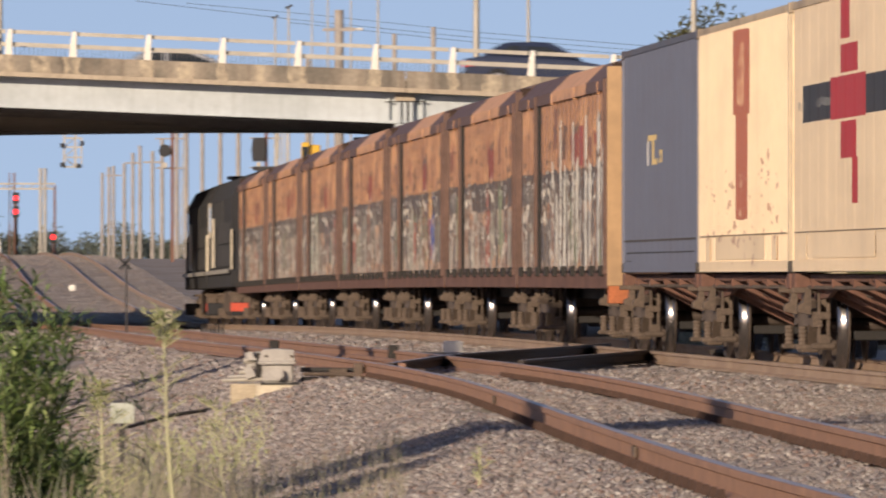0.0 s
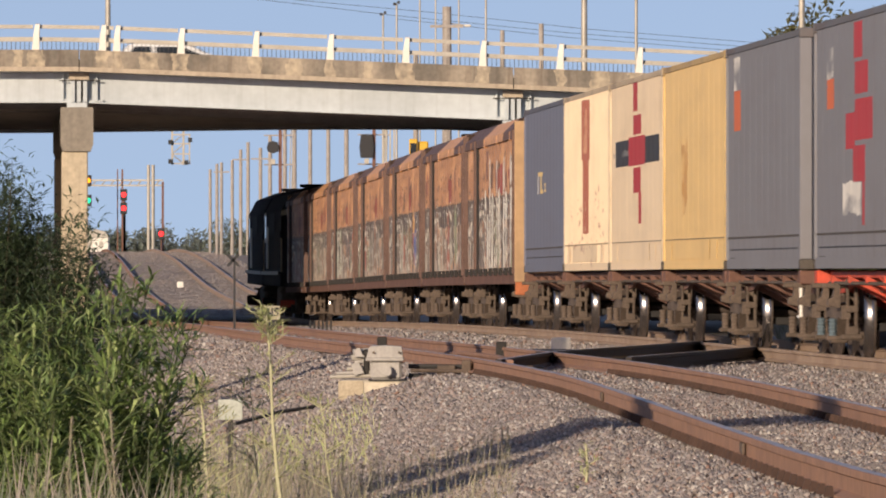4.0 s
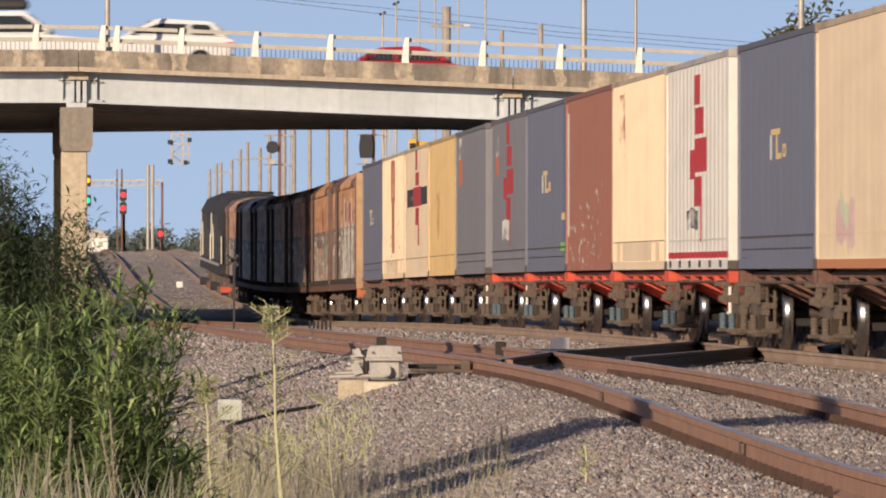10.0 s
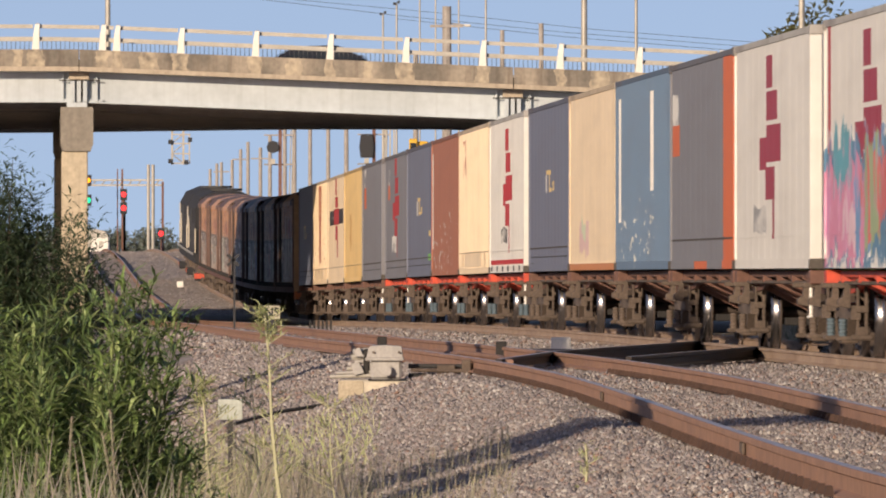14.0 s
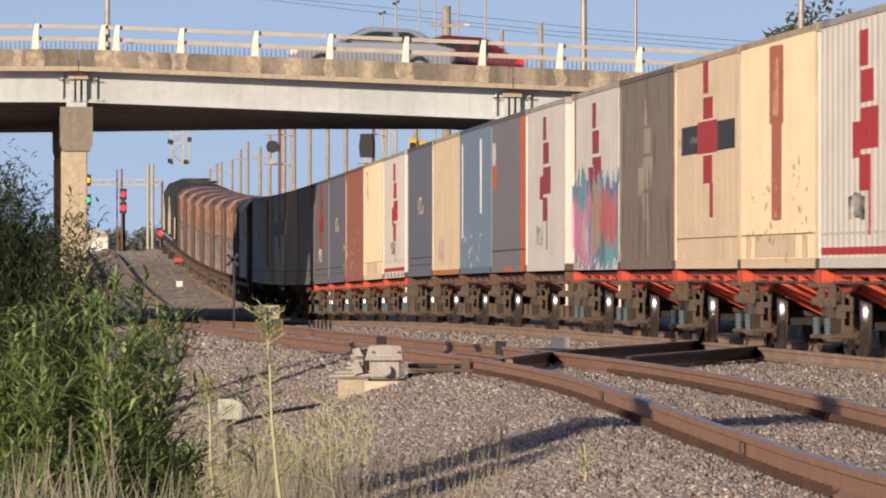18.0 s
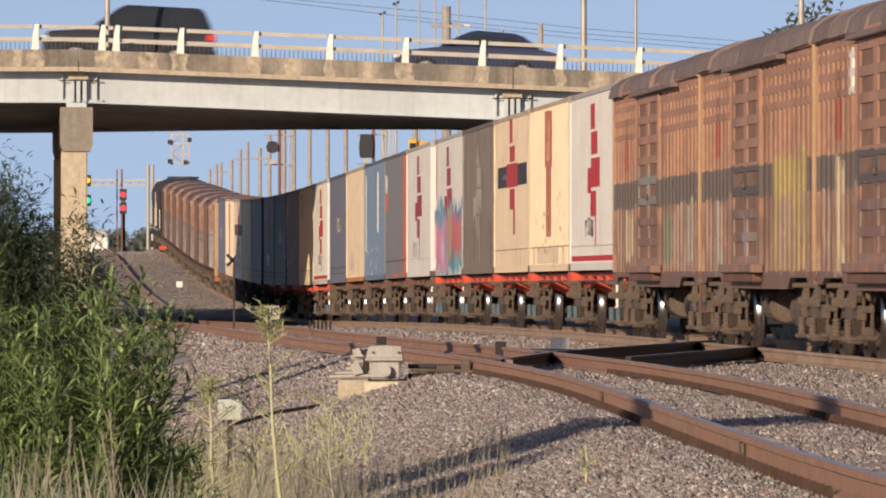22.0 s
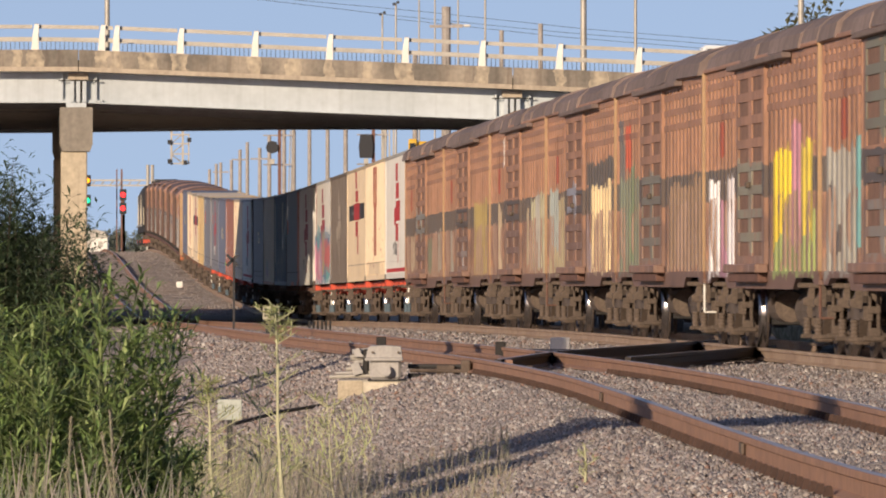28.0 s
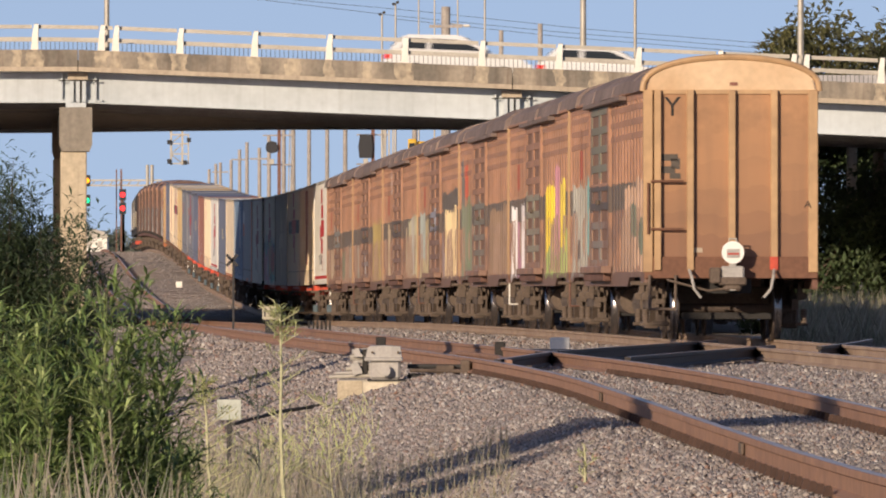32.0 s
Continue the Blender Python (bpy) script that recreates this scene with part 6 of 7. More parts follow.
M_BARK = mat("bark", (0.12, 0.09, 0.065), 0.95, var=0.35, scale=4, bump=0.5)
M_WEEDLEAF = leaf_mat("weed_leaf", ((0.32, 0.36, 0.15), (0.44, 0.46, 0.23), (0.24, 0.29, 0.11), (0.54, 0.52, 0.30)))


def blade(verts, faces, base, d, length, width, up=Vector((0, 0, 1)), curl=0.15):
    """A pointed leaf of four faces, bent along its middle."""
    d = d.normalized()
    s = d.cross(up)
    if s.length < 0.05:
        s = Vector((1, 0, 0))
    s.normalize()
    n = s.cross(d)
    b0 = len(verts)
    mid = base + d * length * 0.45 + n * length * curl
    tip = base + d * length
    verts += [base, mid + s * width / 2, mid - s * width / 2, tip, mid - n * width * 0.25]
    faces += [(b0, b0 + 1, b0 + 4), (b0, b0 + 4, b0 + 2), (b0 + 1, b0 + 3, b0 + 4), (b0 + 4, b0 + 3, b0 + 2)]


SWAY = []     # plant part, how far it leans, its own beat


def bush(name, label, m, groups, stems, leaves, half, top, spread, size, mats, seed, sway, droop=0.3, loose=0.05):
    """A bush of several swaying branches, each a fan of thin stems closely set with leaves; top(x) gives its outline."""
    r = random.Random(seed)
    b = root(name, label, "bush", m=m)
    for g in range(groups):
        lv, lf = [], []
        bm = bmesh.new()
        for k in range(stems):
            x1 = -half + 2 * half * (g + r.random() * 1.3 - 0.15) / groups
            y1 = r.uniform(-spread, spread)
            h = top(x1) * (1.04 - 0.5 * r.random() ** 1.6)
            p0 = Vector((x1 * 0.55, y1 * 0.6, 0.0))
            p1 = Vector((x1 * 0.85, y1 * 0.9, h * 0.6))
            p2 = Vector((x1 + r.uniform(-0.10, 0.10), y1, h))
            rod(bm, p0, p1, 0.006, 0.004, seg=4)
            rod(bm, p1, p2, 0.004, 0.0015, seg=4)
            for q in range(leaves):
                f = r.random() ** 0.6
                p = (p0.lerp(p1, f * 2) if f < 0.5 else p1.lerp(p2, f * 2 - 1)) + Vector((r.gauss(0, loose), r.gauss(0, loose), r.gauss(0, loose * 0.8)))
                a = r.uniform(0, 6.28)
                d = Vector((math.cos(a), 0.7 * math.sin(a), r.uniform(-0.3, 0.9) - droop * r.random()))
                blade(lv, lf, p, d, r.uniform(*size[0]), r.uniform(*size[1]), curl=r.uniform(0.02, 0.2))
        br = part("branch", bm, mats[0], b)
        lo = joined("leaves", [tuple(v) for v in lv], lf, mats[1])
        lo.parent = br
        tagged(lo, "small dark green leaves", kind="stuff")
        SWAY.append((br, sway * r.uniform(0.6, 1.1), r.uniform(0.6, 1.1), r.uniform(0, 6)))
    return b


def willow(label, m, groups, stems, half, top, spread, seed, sway, bare=0.25, size=1.0):
    """A loose bush of arching wands: each wand carries side shoots, and narrow leaves that point along it and hang at their tips."""
    r = random.Random(seed)
    b = root("willow_bush", label, "bush", m=m)
    for g in range(groups):
        lv, lf = [], []
        bm = bmesh.new()

        def leafy(pts, n, lo):
            for q in range(n):
                f = lo + (1 - lo) * (q + r.random()) / n
                i = min(len(pts) - 2, int(f * (len(pts) - 1)))
                p = pts[i].lerp(pts[i + 1], f * (len(pts) - 1) - i)
                t = (pts[i + 1] - pts[i]).normalized()
                a = r.uniform(0, 6.28)
                d = t * r.uniform(0.25, 1.0) + Vector((math.cos(a), math.sin(a), r.uniform(-0.45, 0.35))) * 0.85
                k = size * (1.0 if f < 0.85 else 0.7)
                blade(lv, lf, p, d, r.uniform(0.09, 0.20) * k, r.uniform(0.018, 0.036) * k, curl=r.uniform(0.02, 0.22))

        for k in range(stems):
            x1 = -half + 2 * half * (g + r.random() * 1.5 - 0.25) / groups
            y1 = r.uniform(-spread, spread)
            h = top(x1) * (1.05 - 0.62 * r.random() ** 1.5)
            lean = r.uniform(-0.05, 0.16)
            pts = [Vector((x1 * (0.5 + 0.5 * f) + lean * f * f, y1 * (0.6 + 0.4 * f), h * (f - 0.08 * f * f * f))) for f in (0, 0.2, 0.4, 0.6, 0.8, 1.0)]
            for i, (p, q) in enumerate(zip(pts, pts[1:])):
                rod(bm, p, q, 0.007 - 0.0011 * i, seg=4)
            leafy(pts, 26, bare)
            for e in range(6):
                f = r.uniform(bare + 0.05, 0.95)
                i = min(4, int(f * 5))
                p = pts[i].lerp(pts[i + 1], f * 5 - i)
                a = r.uniform(0, 6.28)
                L = r.uniform(0.14, 0.34) * (1.1 - 0.5 * f)
                shoot = [p, p + Vector((math.cos(a) * 0.55, math.sin(a) * 0.55, 0.75)) * L * 0.5, p + Vector((math.cos(a), math.sin(a), 1.15)) * L]
                for u, w in zip(shoot, shoot[1:]):
                    rod(bm, u, w, 0.0025, seg=3)
                leafy(shoot, 8, 0.1)
        br = part("branch", bm, M_STEM, b)
        lo = joined("leaves", [tuple(v) for v in lv], lf, M_LEAF)
        lo.parent = br
        tagged(lo, "narrow bright green leaves", kind="stuff")
        SWAY.append((br, sway * r.uniform(0.6, 1.1), r.uniform(0.6, 1.1), r.uniform(0, 6)))
    return b


def willow_top(x):
    return 2.22 + 0.09 * math.sin(9 * x) + 0.08 * math.sin(23 * x) - 0.5 * max(0.0, x - 0.45)


def feathery_top(x):
    return 2.80 - 0.75 * max(0.0, x - 0.2) - 0.35 * max(0.0, -x) + 0.12 * math.sin(17 * x)


def tall_weed(x, y, zb, top, seed, leaves=True, stout=1.0):
    r = random.Random(seed)
    w = root("tall_weed", "tall pale yellow-green weed with spindly side shoots", "weed", "tall weeds", m=pose(x, y, zb))
    bm = bmesh.new()
    pts = [Vector((-0.11 * f * (1 if leaves else 0.3) + 0.01 * math.sin(9 * f), 0, (top - zb) * f)) for f in (0, 0.2, 0.4, 0.6, 0.8, 1.0)]
    for i, (a, c) in enumerate(zip(pts, pts[1:])):
        rod(bm, a, c, stout * (0.016 - 0.0023 * i), seg=6)
    part("stem", bm, M_PALESTEM, w)
    lv, lf = [], []
    bm = bmesh.new()
    for k in range(int(36 * stout) if leaves else 8):
        f = r.uniform(0.35, 0.97)
        i = min(4, int(f * 5))
        p = pts[i].lerp(pts[i + 1], f * 5 - i)
        a = r.uniform(0, 6.28)
        d = Vector((math.cos(a), math.sin(a), 0.55))
        L = r.uniform(0.10, 0.34) * (1.15 - f * 0.6) * (1 if leaves else 0.4)
        q = p + d * L
        rod(bm, p, q, 0.0032, seg=4)
        for e in range(9):
            ff = r.uniform(0.25, 1.0)
            dd = d + Vector((r.uniform(-1, 1), r.uniform(-1, 1), r.uniform(-0.5, 0.8)))
            blade(lv, lf, p.lerp(q, ff), dd, r.uniform(0.03, 0.075), r.uniform(0.006, 0.013))
    for k in range(int(80 * stout * stout) if leaves else 16):
        a = r.uniform(0, 6.28)
        dd = Vector((math.cos(a), math.sin(a), r.uniform(-0.2, 0.9)))
        blade(lv, lf, pts[5] + Vector((r.gauss(0, 0.03), 0, -r.random() * 0.2)), dd, r.uniform(0.05, 0.16) * (1 if leaves else 0.6), r.uniform(0.010, 0.02))
    tagged(part("twig_spray", bm, M_PALESTEM, w), "thin pale side twigs", kind="stuff")
    lo = joined("leaves", [tuple(v) for v in lv], lf, M_WEEDLEAF)
    lo.parent = w
    tagged(lo, "small yellow-green leaves", kind="stuff")
    SWAY.append((w, 1.6 if leaves else 0.8, r.uniform(0.7, 1.0), r.uniform(0, 6)))
    return w


def dry_grass(name, n, area, h0, h1, width, seed, label, edge=None, material=None):
    """Blades rooted on the ground inside area = x0, x1 as shares of the distance, y0, y1."""
    r = random.Random(seed)
    lv, lf = [], []
    for k in range(n):
        y = r.uniform(area[2], area[3])
        u = area[0] + (area[1] - area[0]) * r.random() ** 1.5
        x = u * y
        if edge and not edge(x, y, r):
            continue
        z = ground_z(x, y) - 0.02
        d = Vector((r.uniform(-0.6, 0.6), r.uniform(-0.5, 0.5), 1))
        blade(lv, lf, Vector((x, y, z)), d, r.uniform(h0, h1) * (0.6 + 0.4 * r.random()), width * r.uniform(0.6, 1.3), up=Vector((0.3, 1, 0)), curl=r.uniform(-0.2, 0.2))
    return tagged(joined(name, [tuple(v) for v in lv], lf, material or M_STRAW), label, "grass", kind="stuff")


willow("lush green narrow-leaved bush growing beside the track bank", pose(-2.02, 60, -1.25), 8, 14, 0.60, willow_top, 0.6, 7, 0.9)
bush("feathery_bush", "tall dark green feathery bush beside the bridge pier", pose(-2.95, 74, -1.3), 6, 26, 560, 0.62, feathery_top, 0.5, ((0.04, 0.10), (0.011, 0.020)), (M_BARK, M_FEATHER), 11, 0.5, 0.0, 0.085)
willow("lower green narrow-leaved bush with dead stems at its foot", pose(-1.66, 63, -1.3), 3, 10, 0.26, lambda x: 1.58 - 0.35 * x, 0.4, 17, 0.8, 0.45, 0.8)
tall_weed(-0.97, 70.0, -0.95, 0.77, 3)
tall_weed(0.91, 70.0, -0.75, -0.07, 5, leaves=False)
tall_weed(-1.42, 72.0, -1.0, 0.30, 8)
tall_weed(-0.70, 76.0, -0.9, 0.15, 14, stout=0.45)
tall_weed(-1.22, 78.0, -0.95, 0.30, 15, stout=0.45)
def stalk_grass(n, seed):
    """Knee-high to waist-high dry stalks, tallest beside the bush and thinning out along the bank; many end in a loose head."""
    r = random.Random(seed)
    lv, lf = [], []
    for k in range(n):
        y = r.uniform(66, 90)
        u = -0.040 + 0.046 * r.random() ** 1.7
        x = u * y
        h = max(0.22, min(1.0, 1.02 - 46 * (u + 0.022))) * r.uniform(0.45, 1.0)
        p = Vector((x, y, ground_z(x, y) - 0.02))
        d = Vector((r.gauss(0.05, 0.2), r.uniform(-0.2, 0.2), 1)).normalized()
        blade(lv, lf, p, d, h, r.uniform(0.003, 0.007), up=Vector((0.3, 1, 0)), curl=r.uniform(-0.12, 0.12))
        if r.random() < 0.35:
            for q in range(6):
                blade(lv, lf, p + d * h * r.uniform(0.78, 0.99), d + Vector((r.uniform(-0.7, 0.7), r.uniform(-0.7, 0.7), 0)), r.uniform(0.02, 0.05), 0.006)
    return tagged(joined("dry_grass", [tuple(v) for v in lv], lf, M_STRAW), "tall straw-coloured dry grass on the ballast bank", "grass", kind="stuff")


stalk_grass(3600, 1)
lv, lf = [], []
r_ = random.Random(31)
for k in range(850):
    x = -2.40 + 1.45 * r_.random() ** 1.1
    y = 56 + r_.uniform(-2, 2)
    h = (1.1 + 0.55 * r_.random() ** 1.6 - 0.3 * max(0, x + 1.7)) * r_.uniform(0.8, 1.0)
    a, tilt = Vector((x, y, -1.35)), r_.gauss(0.06, 0.2)
    mid = a + Vector((tilt * 0.35 * h, 0, h * 0.62))
    blade(lv, lf, a, mid - a, (mid - a).length, 0.006 * r_.uniform(0.6, 1.5), up=Vector((0.3, 1, 0)), curl=r_.uniform(-0.05, 0.05))
    blade(lv, lf, a.lerp(mid, 0.9), Vector((tilt, r_.uniform(-0.2, 0.2), 0.8)), h * 0.45, 0.007 * r_.uniform(0.6, 2.2), up=Vector((0.3, 1, 0)), curl=r_.uniform(-0.2, 0.2))
tagged(joined("dead_grass", [tuple(v) for v in lv], lf, leaf_mat("dead_grass", ((0.25, 0.225, 0.19), (0.32, 0.285, 0.24), (0.20, 0.185, 0.15), (0.16, 0.18, 0.12), (0.13, 0.155, 0.10)))), "tall grey-brown dead grass in front of the bush", "grass", kind="stuff")
dry_grass("low_weeds", 900, (-0.023, -0.006, 92, 122), 0.06, 0.30, 0.010, 2, "sparse pale green weeds on the ballast bank", material=M_WEEDLEAF)
dry_grass("green_weeds", 1500, (-0.042, -0.014, 72, 100), 0.08, 0.3, 0.012, 6, "low green weeds among the dry grass", material=M_WEEDLEAF)
dry_grass("verge_grass", 12000, (0.030, 0.060, 215, 300), 0.5, 1.45, 0.03, 9, "tall dry grass on the far verge")
for k, (x, y, top, lean) in enumerate(((-1.56, 55, 0.30, -0.06), (-1.50, 55, 0.20, -0.16), (-1.86, 55, 0.26, 0.05), (-1.70, 54, 0.02, -0.1), (-2.02, 54, 0.10, 0.08), (-1.40, 56, -0.02, 0.1))):
    s = root("seed_stalk", "dry straw-coloured grass stalk with a seed head", "grass stalk", "seed stalks", m=pose(x, y, -1.35))
    h = top + 1.35
    pts = [Vector((lean * f * f, 0, h * f)) for f in (0, 0.35, 0.7, 1.0)]
    part("stem", rods(*[(a, b, 0.005) for a, b in zip(pts, pts[1:])], seg=5), M_STRAW, s)
    lv, lf = [], []
    r = random.Random(k)
    for q in range(120):
        f = r.random()
        p = pts[2].lerp(pts[3], 1 - f * 0.75)
        blade(lv, lf, p, Vector((r.uniform(-0.6, 0.6) + lean, r.uniform(-0.6, 0.6), 1.0)), r.uniform(0.025, 0.05), r.uniform(0.007, 0.012))
    o = joined("seed_head", [tuple(v) for v in lv], lf, M_STRAW)
    o.parent = s


def tree(x, y, zb, height, width, seed, material, name="broadleaf_tree", label="dark green leafy tree behind the bridge", n=2600, leaf=0.28, low=0.25):
    r = random.Random(seed)
    t = root(name, label, "tree", "trees", m=pose(x, y, zb))
    bm = bmesh.new()
    rod(bm, (0, 0, 0), (0, 0, height * 0.45), height * 0.03, height * 0.018, seg=8)
    lobes = []
    for k in range(15):
        a = r.uniform(0, 6.28)
        rr = width * 0.5 * r.uniform(0.25, 0.85)
        c = Vector((rr * math.cos(a), rr * math.sin(a), height * r.uniform(low + 0.12, 0.88)))
        lobes.append((c, width * r.uniform(0.13, 0.27)))
        rod(bm, (0, 0, height * r.uniform(0.2, 0.45)), c, height * 0.009, height * 0.003, seg=5)
    part("trunk", bm, M_BARK, t)
    lv, lf = [], []
    for k in range(n):
        c, s = r.choice(lobes)
        d = Vector((r.gauss(0, 1), r.gauss(0, 1), r.gauss(0, 0.8))).normalized() * s * (0.55 + 0.6 * r.random() ** 0.6)
        blade(lv, lf, c + d, Vector((r.uniform(-1, 1), r.uniform(-1, 1), r.uniform(-0.8, 0.8))), leaf * r.uniform(0.6, 1.4), leaf * r.uniform(0.35, 0.6))
    o = joined("crown", [tuple(v) for v in lv], lf, material)
    o.parent = t
    return t


for k, (x, y, h, w) in enumerate(((13.4, 352, 10.3, 6.4), (17.3, 356, 10.6, 7.5), (15.4, 366, 9.8, 7.0))):
    tree(x, y, -0.8, h, w, 20 + k, M_TREELEAF, n=9000, leaf=0.32, low=0.42)
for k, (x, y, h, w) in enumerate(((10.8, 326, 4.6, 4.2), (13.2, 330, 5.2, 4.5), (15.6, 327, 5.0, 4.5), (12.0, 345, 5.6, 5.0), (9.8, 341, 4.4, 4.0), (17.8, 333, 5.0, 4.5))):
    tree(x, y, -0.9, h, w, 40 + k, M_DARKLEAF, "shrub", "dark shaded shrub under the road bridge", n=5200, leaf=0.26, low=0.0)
tree(-6.3, 73.5, -1.2, 6.6, 3.6, 77, M_DARKLEAF, "lineside_tree", "small dense tree beside the line casting shade", n=5000, leaf=0.22, low=0.42)
for k in range(44):
    r = random.Random(900 + k)
    x = -75 + 2.6 * k + r.uniform(-1, 1)
    tree(x, 1560 + r.uniform(-60, 60), -1.5, r.uniform(6.5, 9.2), r.uniform(5, 9), 100 + k, M_FARLEAF, "far_tree", "hazy distant tree on the horizon", n=1700, leaf=0.75, low=-0.1)

# ---- signals, poles and wires beyond the bridge
M_SIGNAL = mat("black_signal", (0.015, 0.015, 0.018), 0.6, var=0.1)
M_RUSTPOST = mat("rusty_post", (0.20, 0.10, 0.07), 0.8, var=0.3)
M_LAMP = {k: mat(k + "_signal_light", c, 0.4, var=0.02, emit=e) for k, c, e in (("red", (1.0, 0.02, 0.025), 1.6), ("green", (0.0, 0.85, 0.35), 1.1), ("yellow", (1.0, 0.35, 0.0), 1.3))}


def far_place(x, y, d):
    return (x - 784) / F_LENS * d, d, 1 + (480 - y) / F_LENS * d


def signal_target(x, y, d, k):
    """A signal head on a rusty lattice post with cross arms, seen from behind."""
    X, Y, Z = far_place(x, y, d)
    s = root("signal_post", "black railway signal head on a rusty post with arms", "signal", "signals", m=pose(X, Y, Z))
    e = d / F_LENS
    part("post", boxes((10 * e, 16 * e, 0, 0.15, rail_z(d) - Z - 0.3, 60 * e)), M_RUSTPOST, s)
    part("head", prism(bmesh.new(), ((-11 * e, -20 * e), (11 * e, -20 * e), (13 * e, 0), (10 * e, 22 * e), (-10 * e, 22 * e), (-13 * e, 0)) if k else ((-9 * e, -8 * e), (0, -11 * e), (9 * e, -8 * e), (11 * e, 0), (8 * e, 9 * e), (0, 11 * e), (-8 * e, 9 * e), (-11 * e, 0)), -0.15, 0.1), M_SIGNAL, s)
    part("lamp_case", boxes((-4 * e, 4 * e, -0.1, 0.3, -30 * e, -21 * e)), M_GALV, s)
    for z in (20, -32):
        part("arm", boxes((-16 * e, 40 * e, 0.16, 0.24, z * e, z * e + 2.4 * e)), M_WOODPOLE, s)
    part("ladder", rods(((26 * e, 0.5, rail_z(d) - Z), (32 * e, 0.5, 30 * e), 0.03), ((30 * e, 0.5, rail_z(d) - Z), (36 * e, 0.5, 30 * e), 0.03)), M_GALV, s)
    return s


signal_target(648, 260, 470, 1)
signal_target(482, 261, 620, 0)

# cantilever gantry beyond the bridge with a lattice signal cage hung from it
HD = 430.0
hx, hy, hz = far_place(320, 262, HD)
e = HD / F_LENS
hang = root("cantilever_gantry", "cantilever gantry with a white lattice signal cage hung below", "signal gantry", m=pose(hx, hy, hz))
for x in (-18, 2):
    part("upright", boxes((x * e, (x + 3.5) * e, 0, 0.06, -30 * e, 70 * e)), M_GALV, hang)
part("upright", boxes((13 * e, 15.5 * e, 0, 0.05, -28 * e, 24 * e)), M_GALV, hang)
for z in (-29, -12, 6, 22):
    part("cross_bar", boxes((-18 * e, 16 * e, -0.02, 0.03, z * e, (z + 2.5) * e)), M_GALV, hang)
for a, b in (((-16, -10), (3, 6)), ((-16, 8), (3, 24)), ((3, -27), (-16, -12))):
    part("diagonal", rods(((a[0] * e, 0.03, a[1] * e), (b[0] * e, 0.03, b[1] * e), 0.02)), M_GALV, hang)
for x, z in ((-20, -24), (8, -26), (-20, 10), (15, 14)):
    part("lamp_hood", boxes(((x - 3) * e, (x + 4) * e, -0.15, 0.1, (z - 4) * e, (z + 4) * e), bevel=0.01), M_SIGNAL, hang)
for z in (70, 84):
    part("beam", boxes((-22 * e, 380 * e, 0, 0.12, z * e, (z + 5) * e)), M_GALV, hang)
for x in (361, 368, 375):
    part("mast", boxes((x * e, (x + 3) * e, -0.1, 0.15, -9.0, 90 * e)), M_GALV, hang, "pale grey steel mast")

# gantry far down the line with coloured lights
gd = 900.0
e = gd / F_LENS
gx, gy, gz = far_place(210, 440, gd)
gantry = root("signal_gantry", "steel signal gantry across the tracks far away", "gantry", m=pose(gx, gy, gz))
for x, w in ((4, 3), (-4, 2), (75, 4)):
    part("leg", boxes((x * e, (x + w) * e, 0, 0.3, -10 * e, 140 * e if x < 50 else 118 * e)), M_RUSTPOST, gantry)
for z in (110, 119):
    part("beam", boxes((-50 * e, 78 * e, 0, 0.3, z * e, (z + 3) * e)), M_GALV, gantry)
for k in range(8):
    part("lattice", rods(((-48 * e + 16 * k * e, 0.1, 111 * e), (-40 * e + 16 * k * e, 0.1, 121 * e), 0.05), seg=5), M_GALV, gantry)
for x, y, c in ((155, 320, "yellow"), (155, 355, "green"), (218, 345, "red"), (218, 369, "red"), (284, 414, "red")):
    X, Y, Z = far_place(x, y, gd - 4)
    sg = root("signal_light", "lit " + c + " railway signal light far down the line", "signal", "signal lights", m=pose(X, Y, Z))
    part("lamp", rods(((0, 0, 0), (0, 0.05, 0), 4.6 * e), seg=14), M_LAMP[c], sg)
    part("backboard", boxes((-6 * e, 6 * e, 0.06, 0.12, -10 * e, 10 * e), bevel=0.03), M_SIGNAL, sg)
    part("bracket", boxes((-0.8 * e, 0.8 * e, 0.13, 4.2, -(440 - y) * e - 1.6 if y > 400 or x == 218 else -10 * e, -9 * e)), M_RUSTPOST, sg)

# timber poles that line the tracks into the distance
for k, (x, d, top) in enumerate(((371, 1050, 300), (383, 1020, 290), (391, 1000, 288), (410, 970, 284), (425, 940, 265), (438, 900, 252), (460, 860, 262), (477, 815, 240),
                                 (503, 760, 215), (520, 720, 200), (548, 670, 180), (580, 655, 150), (612, 590, 130), (735, 500, 95), (790, 480, 12), (888, 560, 54), (957, 520, 42))):
    X, Y, Z = far_place(x, top, d)
    p = root("timber_pole", "grey weathered timber pole beside the railway line", "pole", "timber poles", m=pose(X, Y, 0))
    rr = 0.115 if d < 700 else 0.14
    rr = 0.2 if x == 790 else rr
    bm = rod(bmesh.new(), (0, 0, rail_z(d) - 1.0), (0, 0, Z), rr * 1.15, rr, seg=10)
    part("shaft", bm, M_WOODPOLE, p)
    if x in (425, 460, 790, 391):
        part("crossarm", boxes((-0.7, 0.7, -0.2, -0.12, Z - 0.9, Z - 0.78)), M_WOODPOLE, p)
for x, d in ((262, 880), (270, 885)):
    X, Y, Z = far_place(x, 292 if d > 800 else 235, d)
    tagged(part("steel_mast", rods(((X, Y, rail_z(d) - 0.5), (X, Y, Z), 0.09 if d < 800 else 0.13)), M_GALV, None), "pale grey steel mast beside the railway line", "mast", "steel masts")

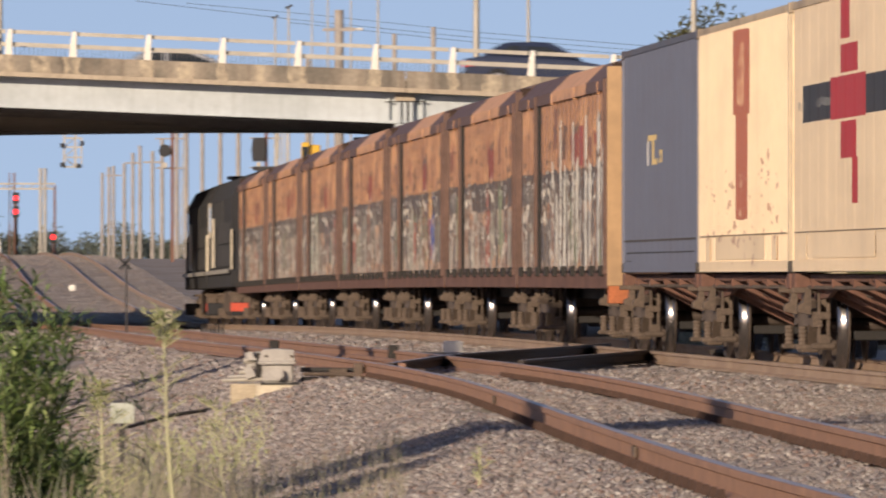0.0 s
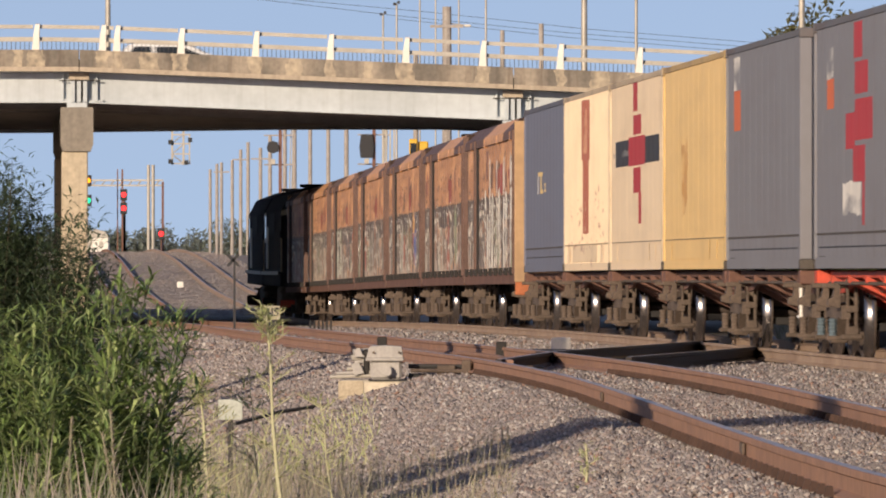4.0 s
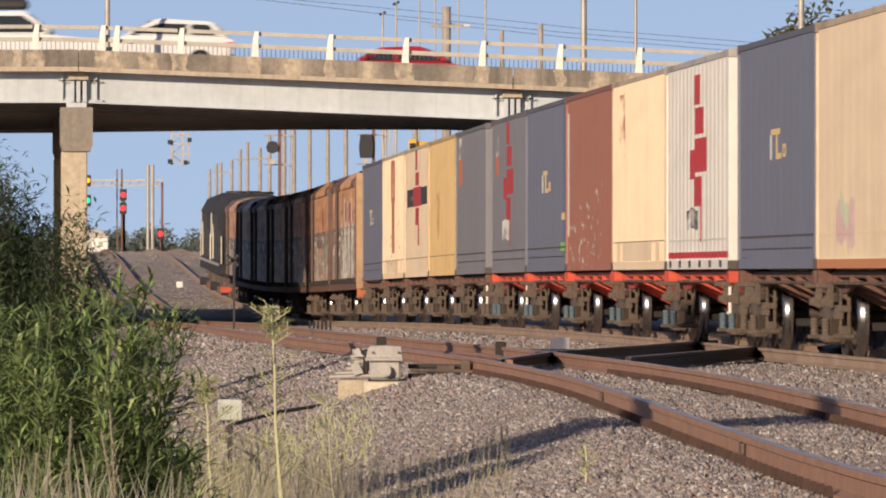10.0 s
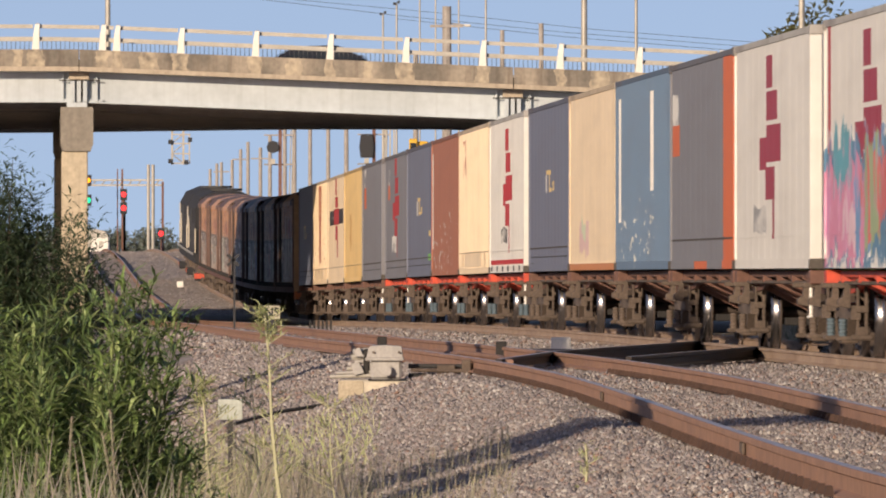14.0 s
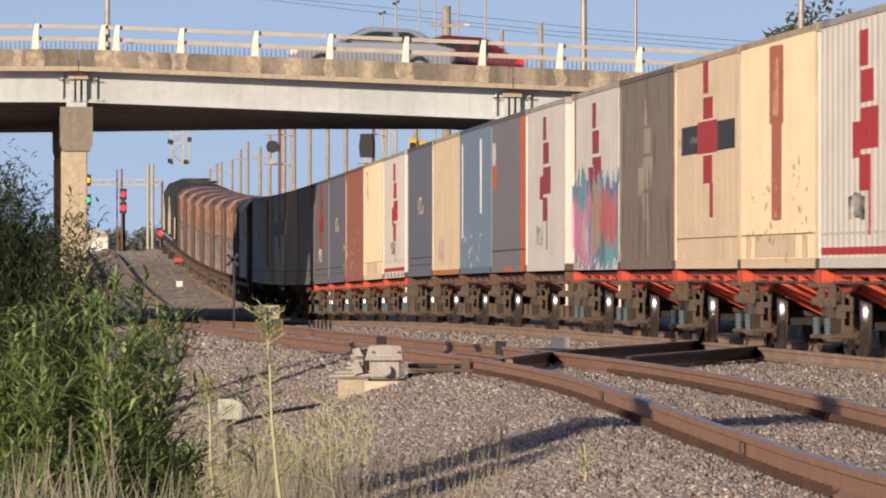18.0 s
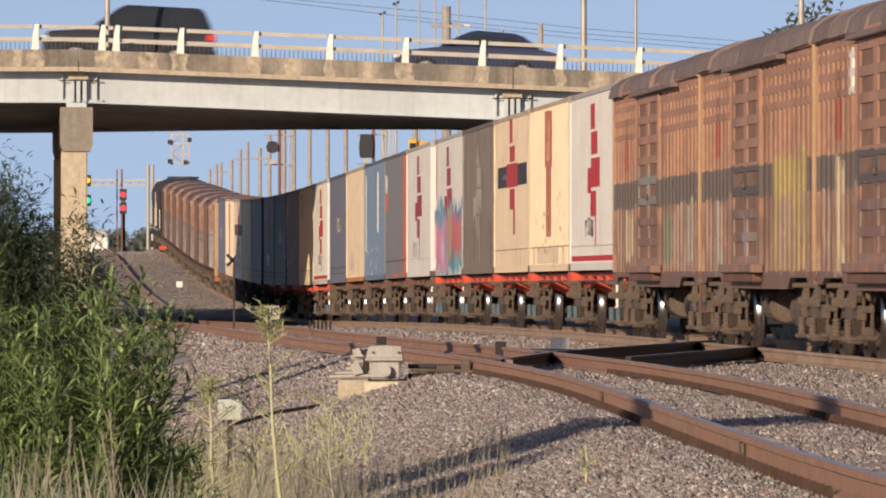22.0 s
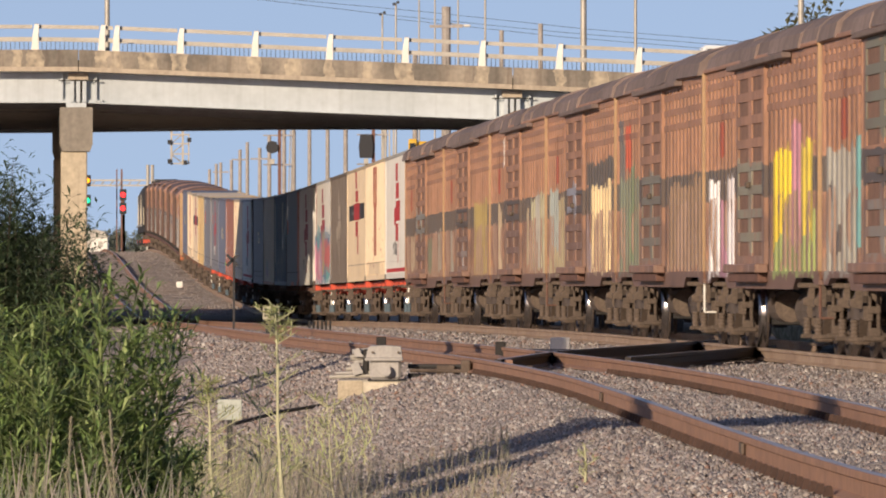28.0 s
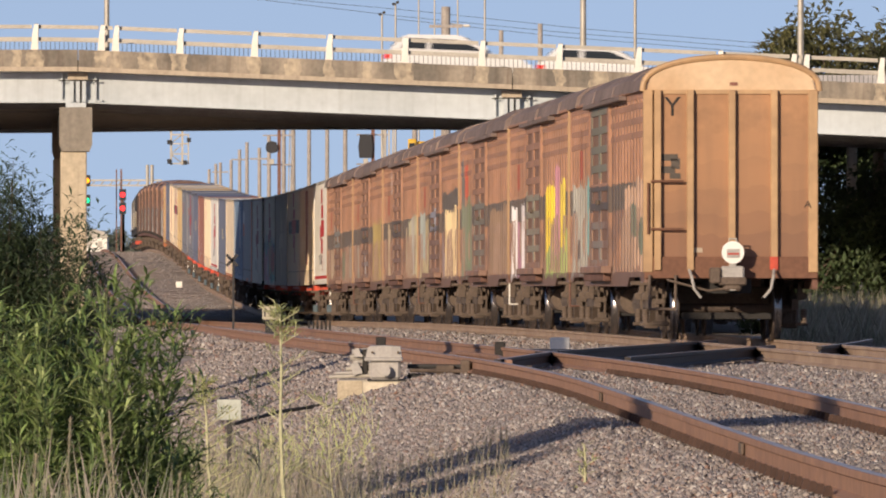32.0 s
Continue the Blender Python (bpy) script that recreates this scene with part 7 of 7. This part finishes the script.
# street lamps on and behind the bridge
for x, w, d, top in ((190, 9, BY + 1.2, -200), (1033, 11, BY + 23.6, -200), (1125, 6, 420, -200), (1418, 11, BY + 1.2, -200), (859, 4, 520, -200), (770, 3, 560, -200), (742, 3, 600, -200), (811, 3, 560, -160), (701, 4, 520, 6), (677, 4, 560, 24)):
    X, Y, Z = far_place(x, top, d)
    e = d / F_LENS
    s = root("street_lamp", "slim grey steel street lamp pole by the road bridge", "street lamp", "street lamps", m=pose(X, Y, 0))
    part("pole", rod(bmesh.new(), (0, 0, deck_z(X, d - BY) if d < 340 else -1.0), (0, 0, Z), w * e * 0.55, w * e * 0.42, seg=12), M_GALV, s)
    if top > 0:
        part("luminaire", boxes((-6 * e, -1 * e, -0.1, 0.1, Z - 0.1, Z + 0.02), (1 * e, 6 * e, -0.1, 0.1, Z - 0.02, Z + 0.1), bevel=0.01), M_DARKSTEEL, s)
    else:
        part("arm", rods(((0, 0, Z), (1.2, 0, Z + 0.35), 0.05)), M_GALV, s)
        part("luminaire", boxes((1.1, 1.7, -0.12, 0.12, Z + 0.28, Z + 0.38), bevel=0.03), M_GALV, s)
X, Y, Z = far_place(826, 46, 480)
lum = root("pole_lamp", "white street lamp head on a timber pole", "street lamp", m=pose(X, Y, Z))
part("head", boxes((-0.15, 0.17, -0.12, 0.12, -0.06, 0.06), bevel=0.05), M_POST, lum)
part("arm", rods(((-0.75, 0.05, 0.1), (-0.1, 0, 0.03), 0.025)), M_GALV, lum)

X, Y, Z = far_place(1705, 60, 700)
tagged(part("power_pole", rod(bmesh.new(), (X, Y, -1.5), (X, Y, Z), 0.2, 0.13), M_WOODPOLE, None), "grey timber pole that carries the power lines", "pole", "line side poles")
for pts in (((430, -4), (700, 28), (1000, 58), (1330, 84), (1705, 110)), ((520, 0), (760, 22), (1040, 52), (1340, 76), (1705, 100)), ((700, 34), (1000, 66), (1320, 92), (1705, 118))):
    bm = bmesh.new()
    w = [Vector(far_place(a, b, 700)) for a, b in pts]
    for a, b in zip(w, w[1:]):
        rod(bm, a, b, 0.015, seg=5)
    tagged(part("power_line", bm, M_DARKSTEEL, None), "thin dark overhead power line behind the bridge", "cable", "power lines")

# small signs and posts by the tracks
X, Y, Z = far_place(414, 570, 268)
cx = root("cross_board", "dark crossed board on a thin post beside the track", "sign", m=pose(X, Y, Z))
part("post", boxes((-0.025, 0.025, 0, 0.05, -0.2, 1.45)), M_SIGNAL, cx)
for a in (45, -45):
    ob = part("board", boxes((-0.19, 0.19, -0.03, -0.005 if a > 0 else -0.012, -0.035, 0.035)), M_SIGNAL, cx)
    ob.matrix_basis = pose(-0.03, 0, 1.46, ry=a)
X, Y, Z = far_place(480, 566, 205)
ns = root("track_sign", "small pale number board on a short stand beside track", "sign", m=pose(X, Y, Z))
part("board", boxes((-0.15, 0.15, 0, 0.02, 0.0, 0.25), bevel=0.005), mat("sign_white", (0.46, 0.42, 0.31), 0.6), ns)
cu = bpy.data.curves.new("letters", 'FONT')
cu.body = "NS"
cu.size = 0.215
cu.align_x, cu.align_y = 'CENTER', 'CENTER'
cu.extrude = 0.002
cu.offset = 0.005
cu.materials.append(M_SIGNAL)
letters = new("letters", cu)
letters.parent = ns
letters.matrix_basis = pose(0, -0.005, 0.125, rx=90)
part("leg", boxes((-0.1, 0.1, 0.02, 0.05, -0.4, 0.05)), M_SIGNAL, ns)
X, Y, Z = far_place(318, 503, 455)
tagged(part("marker_post", boxes((X - 0.13, X + 0.13, Y, Y + 0.1, Z - 0.14, Z + 0.10), bevel=0.02), M_POST, None), "small white marker block between the far tracks", "marker")
# a low white building and sheds far off
X, Y, Z = far_place(172, 440, 1300)
bd = root("far_building", "low white building among trees far away", "building", m=pose(X, Y, Z))
part("wall", boxes((-1.6, 1.2, 0, 6, -2.0, 1.3)), M_POST, bd)
part("roof", prism(bmesh.new(), ((-1.8, 1.3), (-1.3, 1.9), (-0.2, 2.2), (0.9, 1.9), (1.4, 1.3)), -0.3, 6.3), M_GALV, bd)
for x in (-0.9, 0.4):
    part("window", boxes((x - 0.25, x + 0.25, -0.03, -0.005, 0.2, 0.8)), M_GALV, bd)
# yellow plant behind the train
X, Y, Z = far_place(738, 258, 470)
yp = root("yellow_track_machine", "yellow track maintenance machine parked beyond the train", "machine", m=pose(X, Y, Z))
M_YELLOWP = mat("plant_yellow", (0.70, 0.42, 0.03), 0.5, var=0.15)
part("cab", boxes((-0.35, 0.0, 0, 1.5, -2.0, 0.28), bevel=0.04), M_YELLOWP, yp)
part("engine_cover", boxes((0.02, 0.45, 0.2, 3.0, -2.0, 0.18), bevel=0.05), M_YELLOWP, yp)
part("window", boxes((-0.30, -0.05, -0.02, -0.005, -0.5, 0.1)), M_CARGLASS, yp)
part("chassis", boxes((-0.5, 1.5, 0, 5, -5.2, -2.0)), M_DARKSTEEL, yp)


def motions():
    for thing, rear, front in MOVING:
        walk(thing, [(t, on_line(rear + SPEED * (t - 13), front + SPEED * (t - 13))) for t in range(0, 33)])
    for thing, t0, x0, v, d in CARS:
        walk(thing, [(t, road_pose(bx(x0 + v * (t - t0)), d, v)) for t in range(0, 33, 2)])
    for thing, lean, beat, start in SWAY:
        rest = thing.matrix_basis.copy()
        walk(thing, [(t * 0.5, rest @ pose(0, 0, 0, ry=lean * math.sin(beat * t * 0.5 * 2 + start) + 0.4 * lean * math.sin(beat * t * 1.7 + 2 * start))) for t in range(0, 65)])


motions()
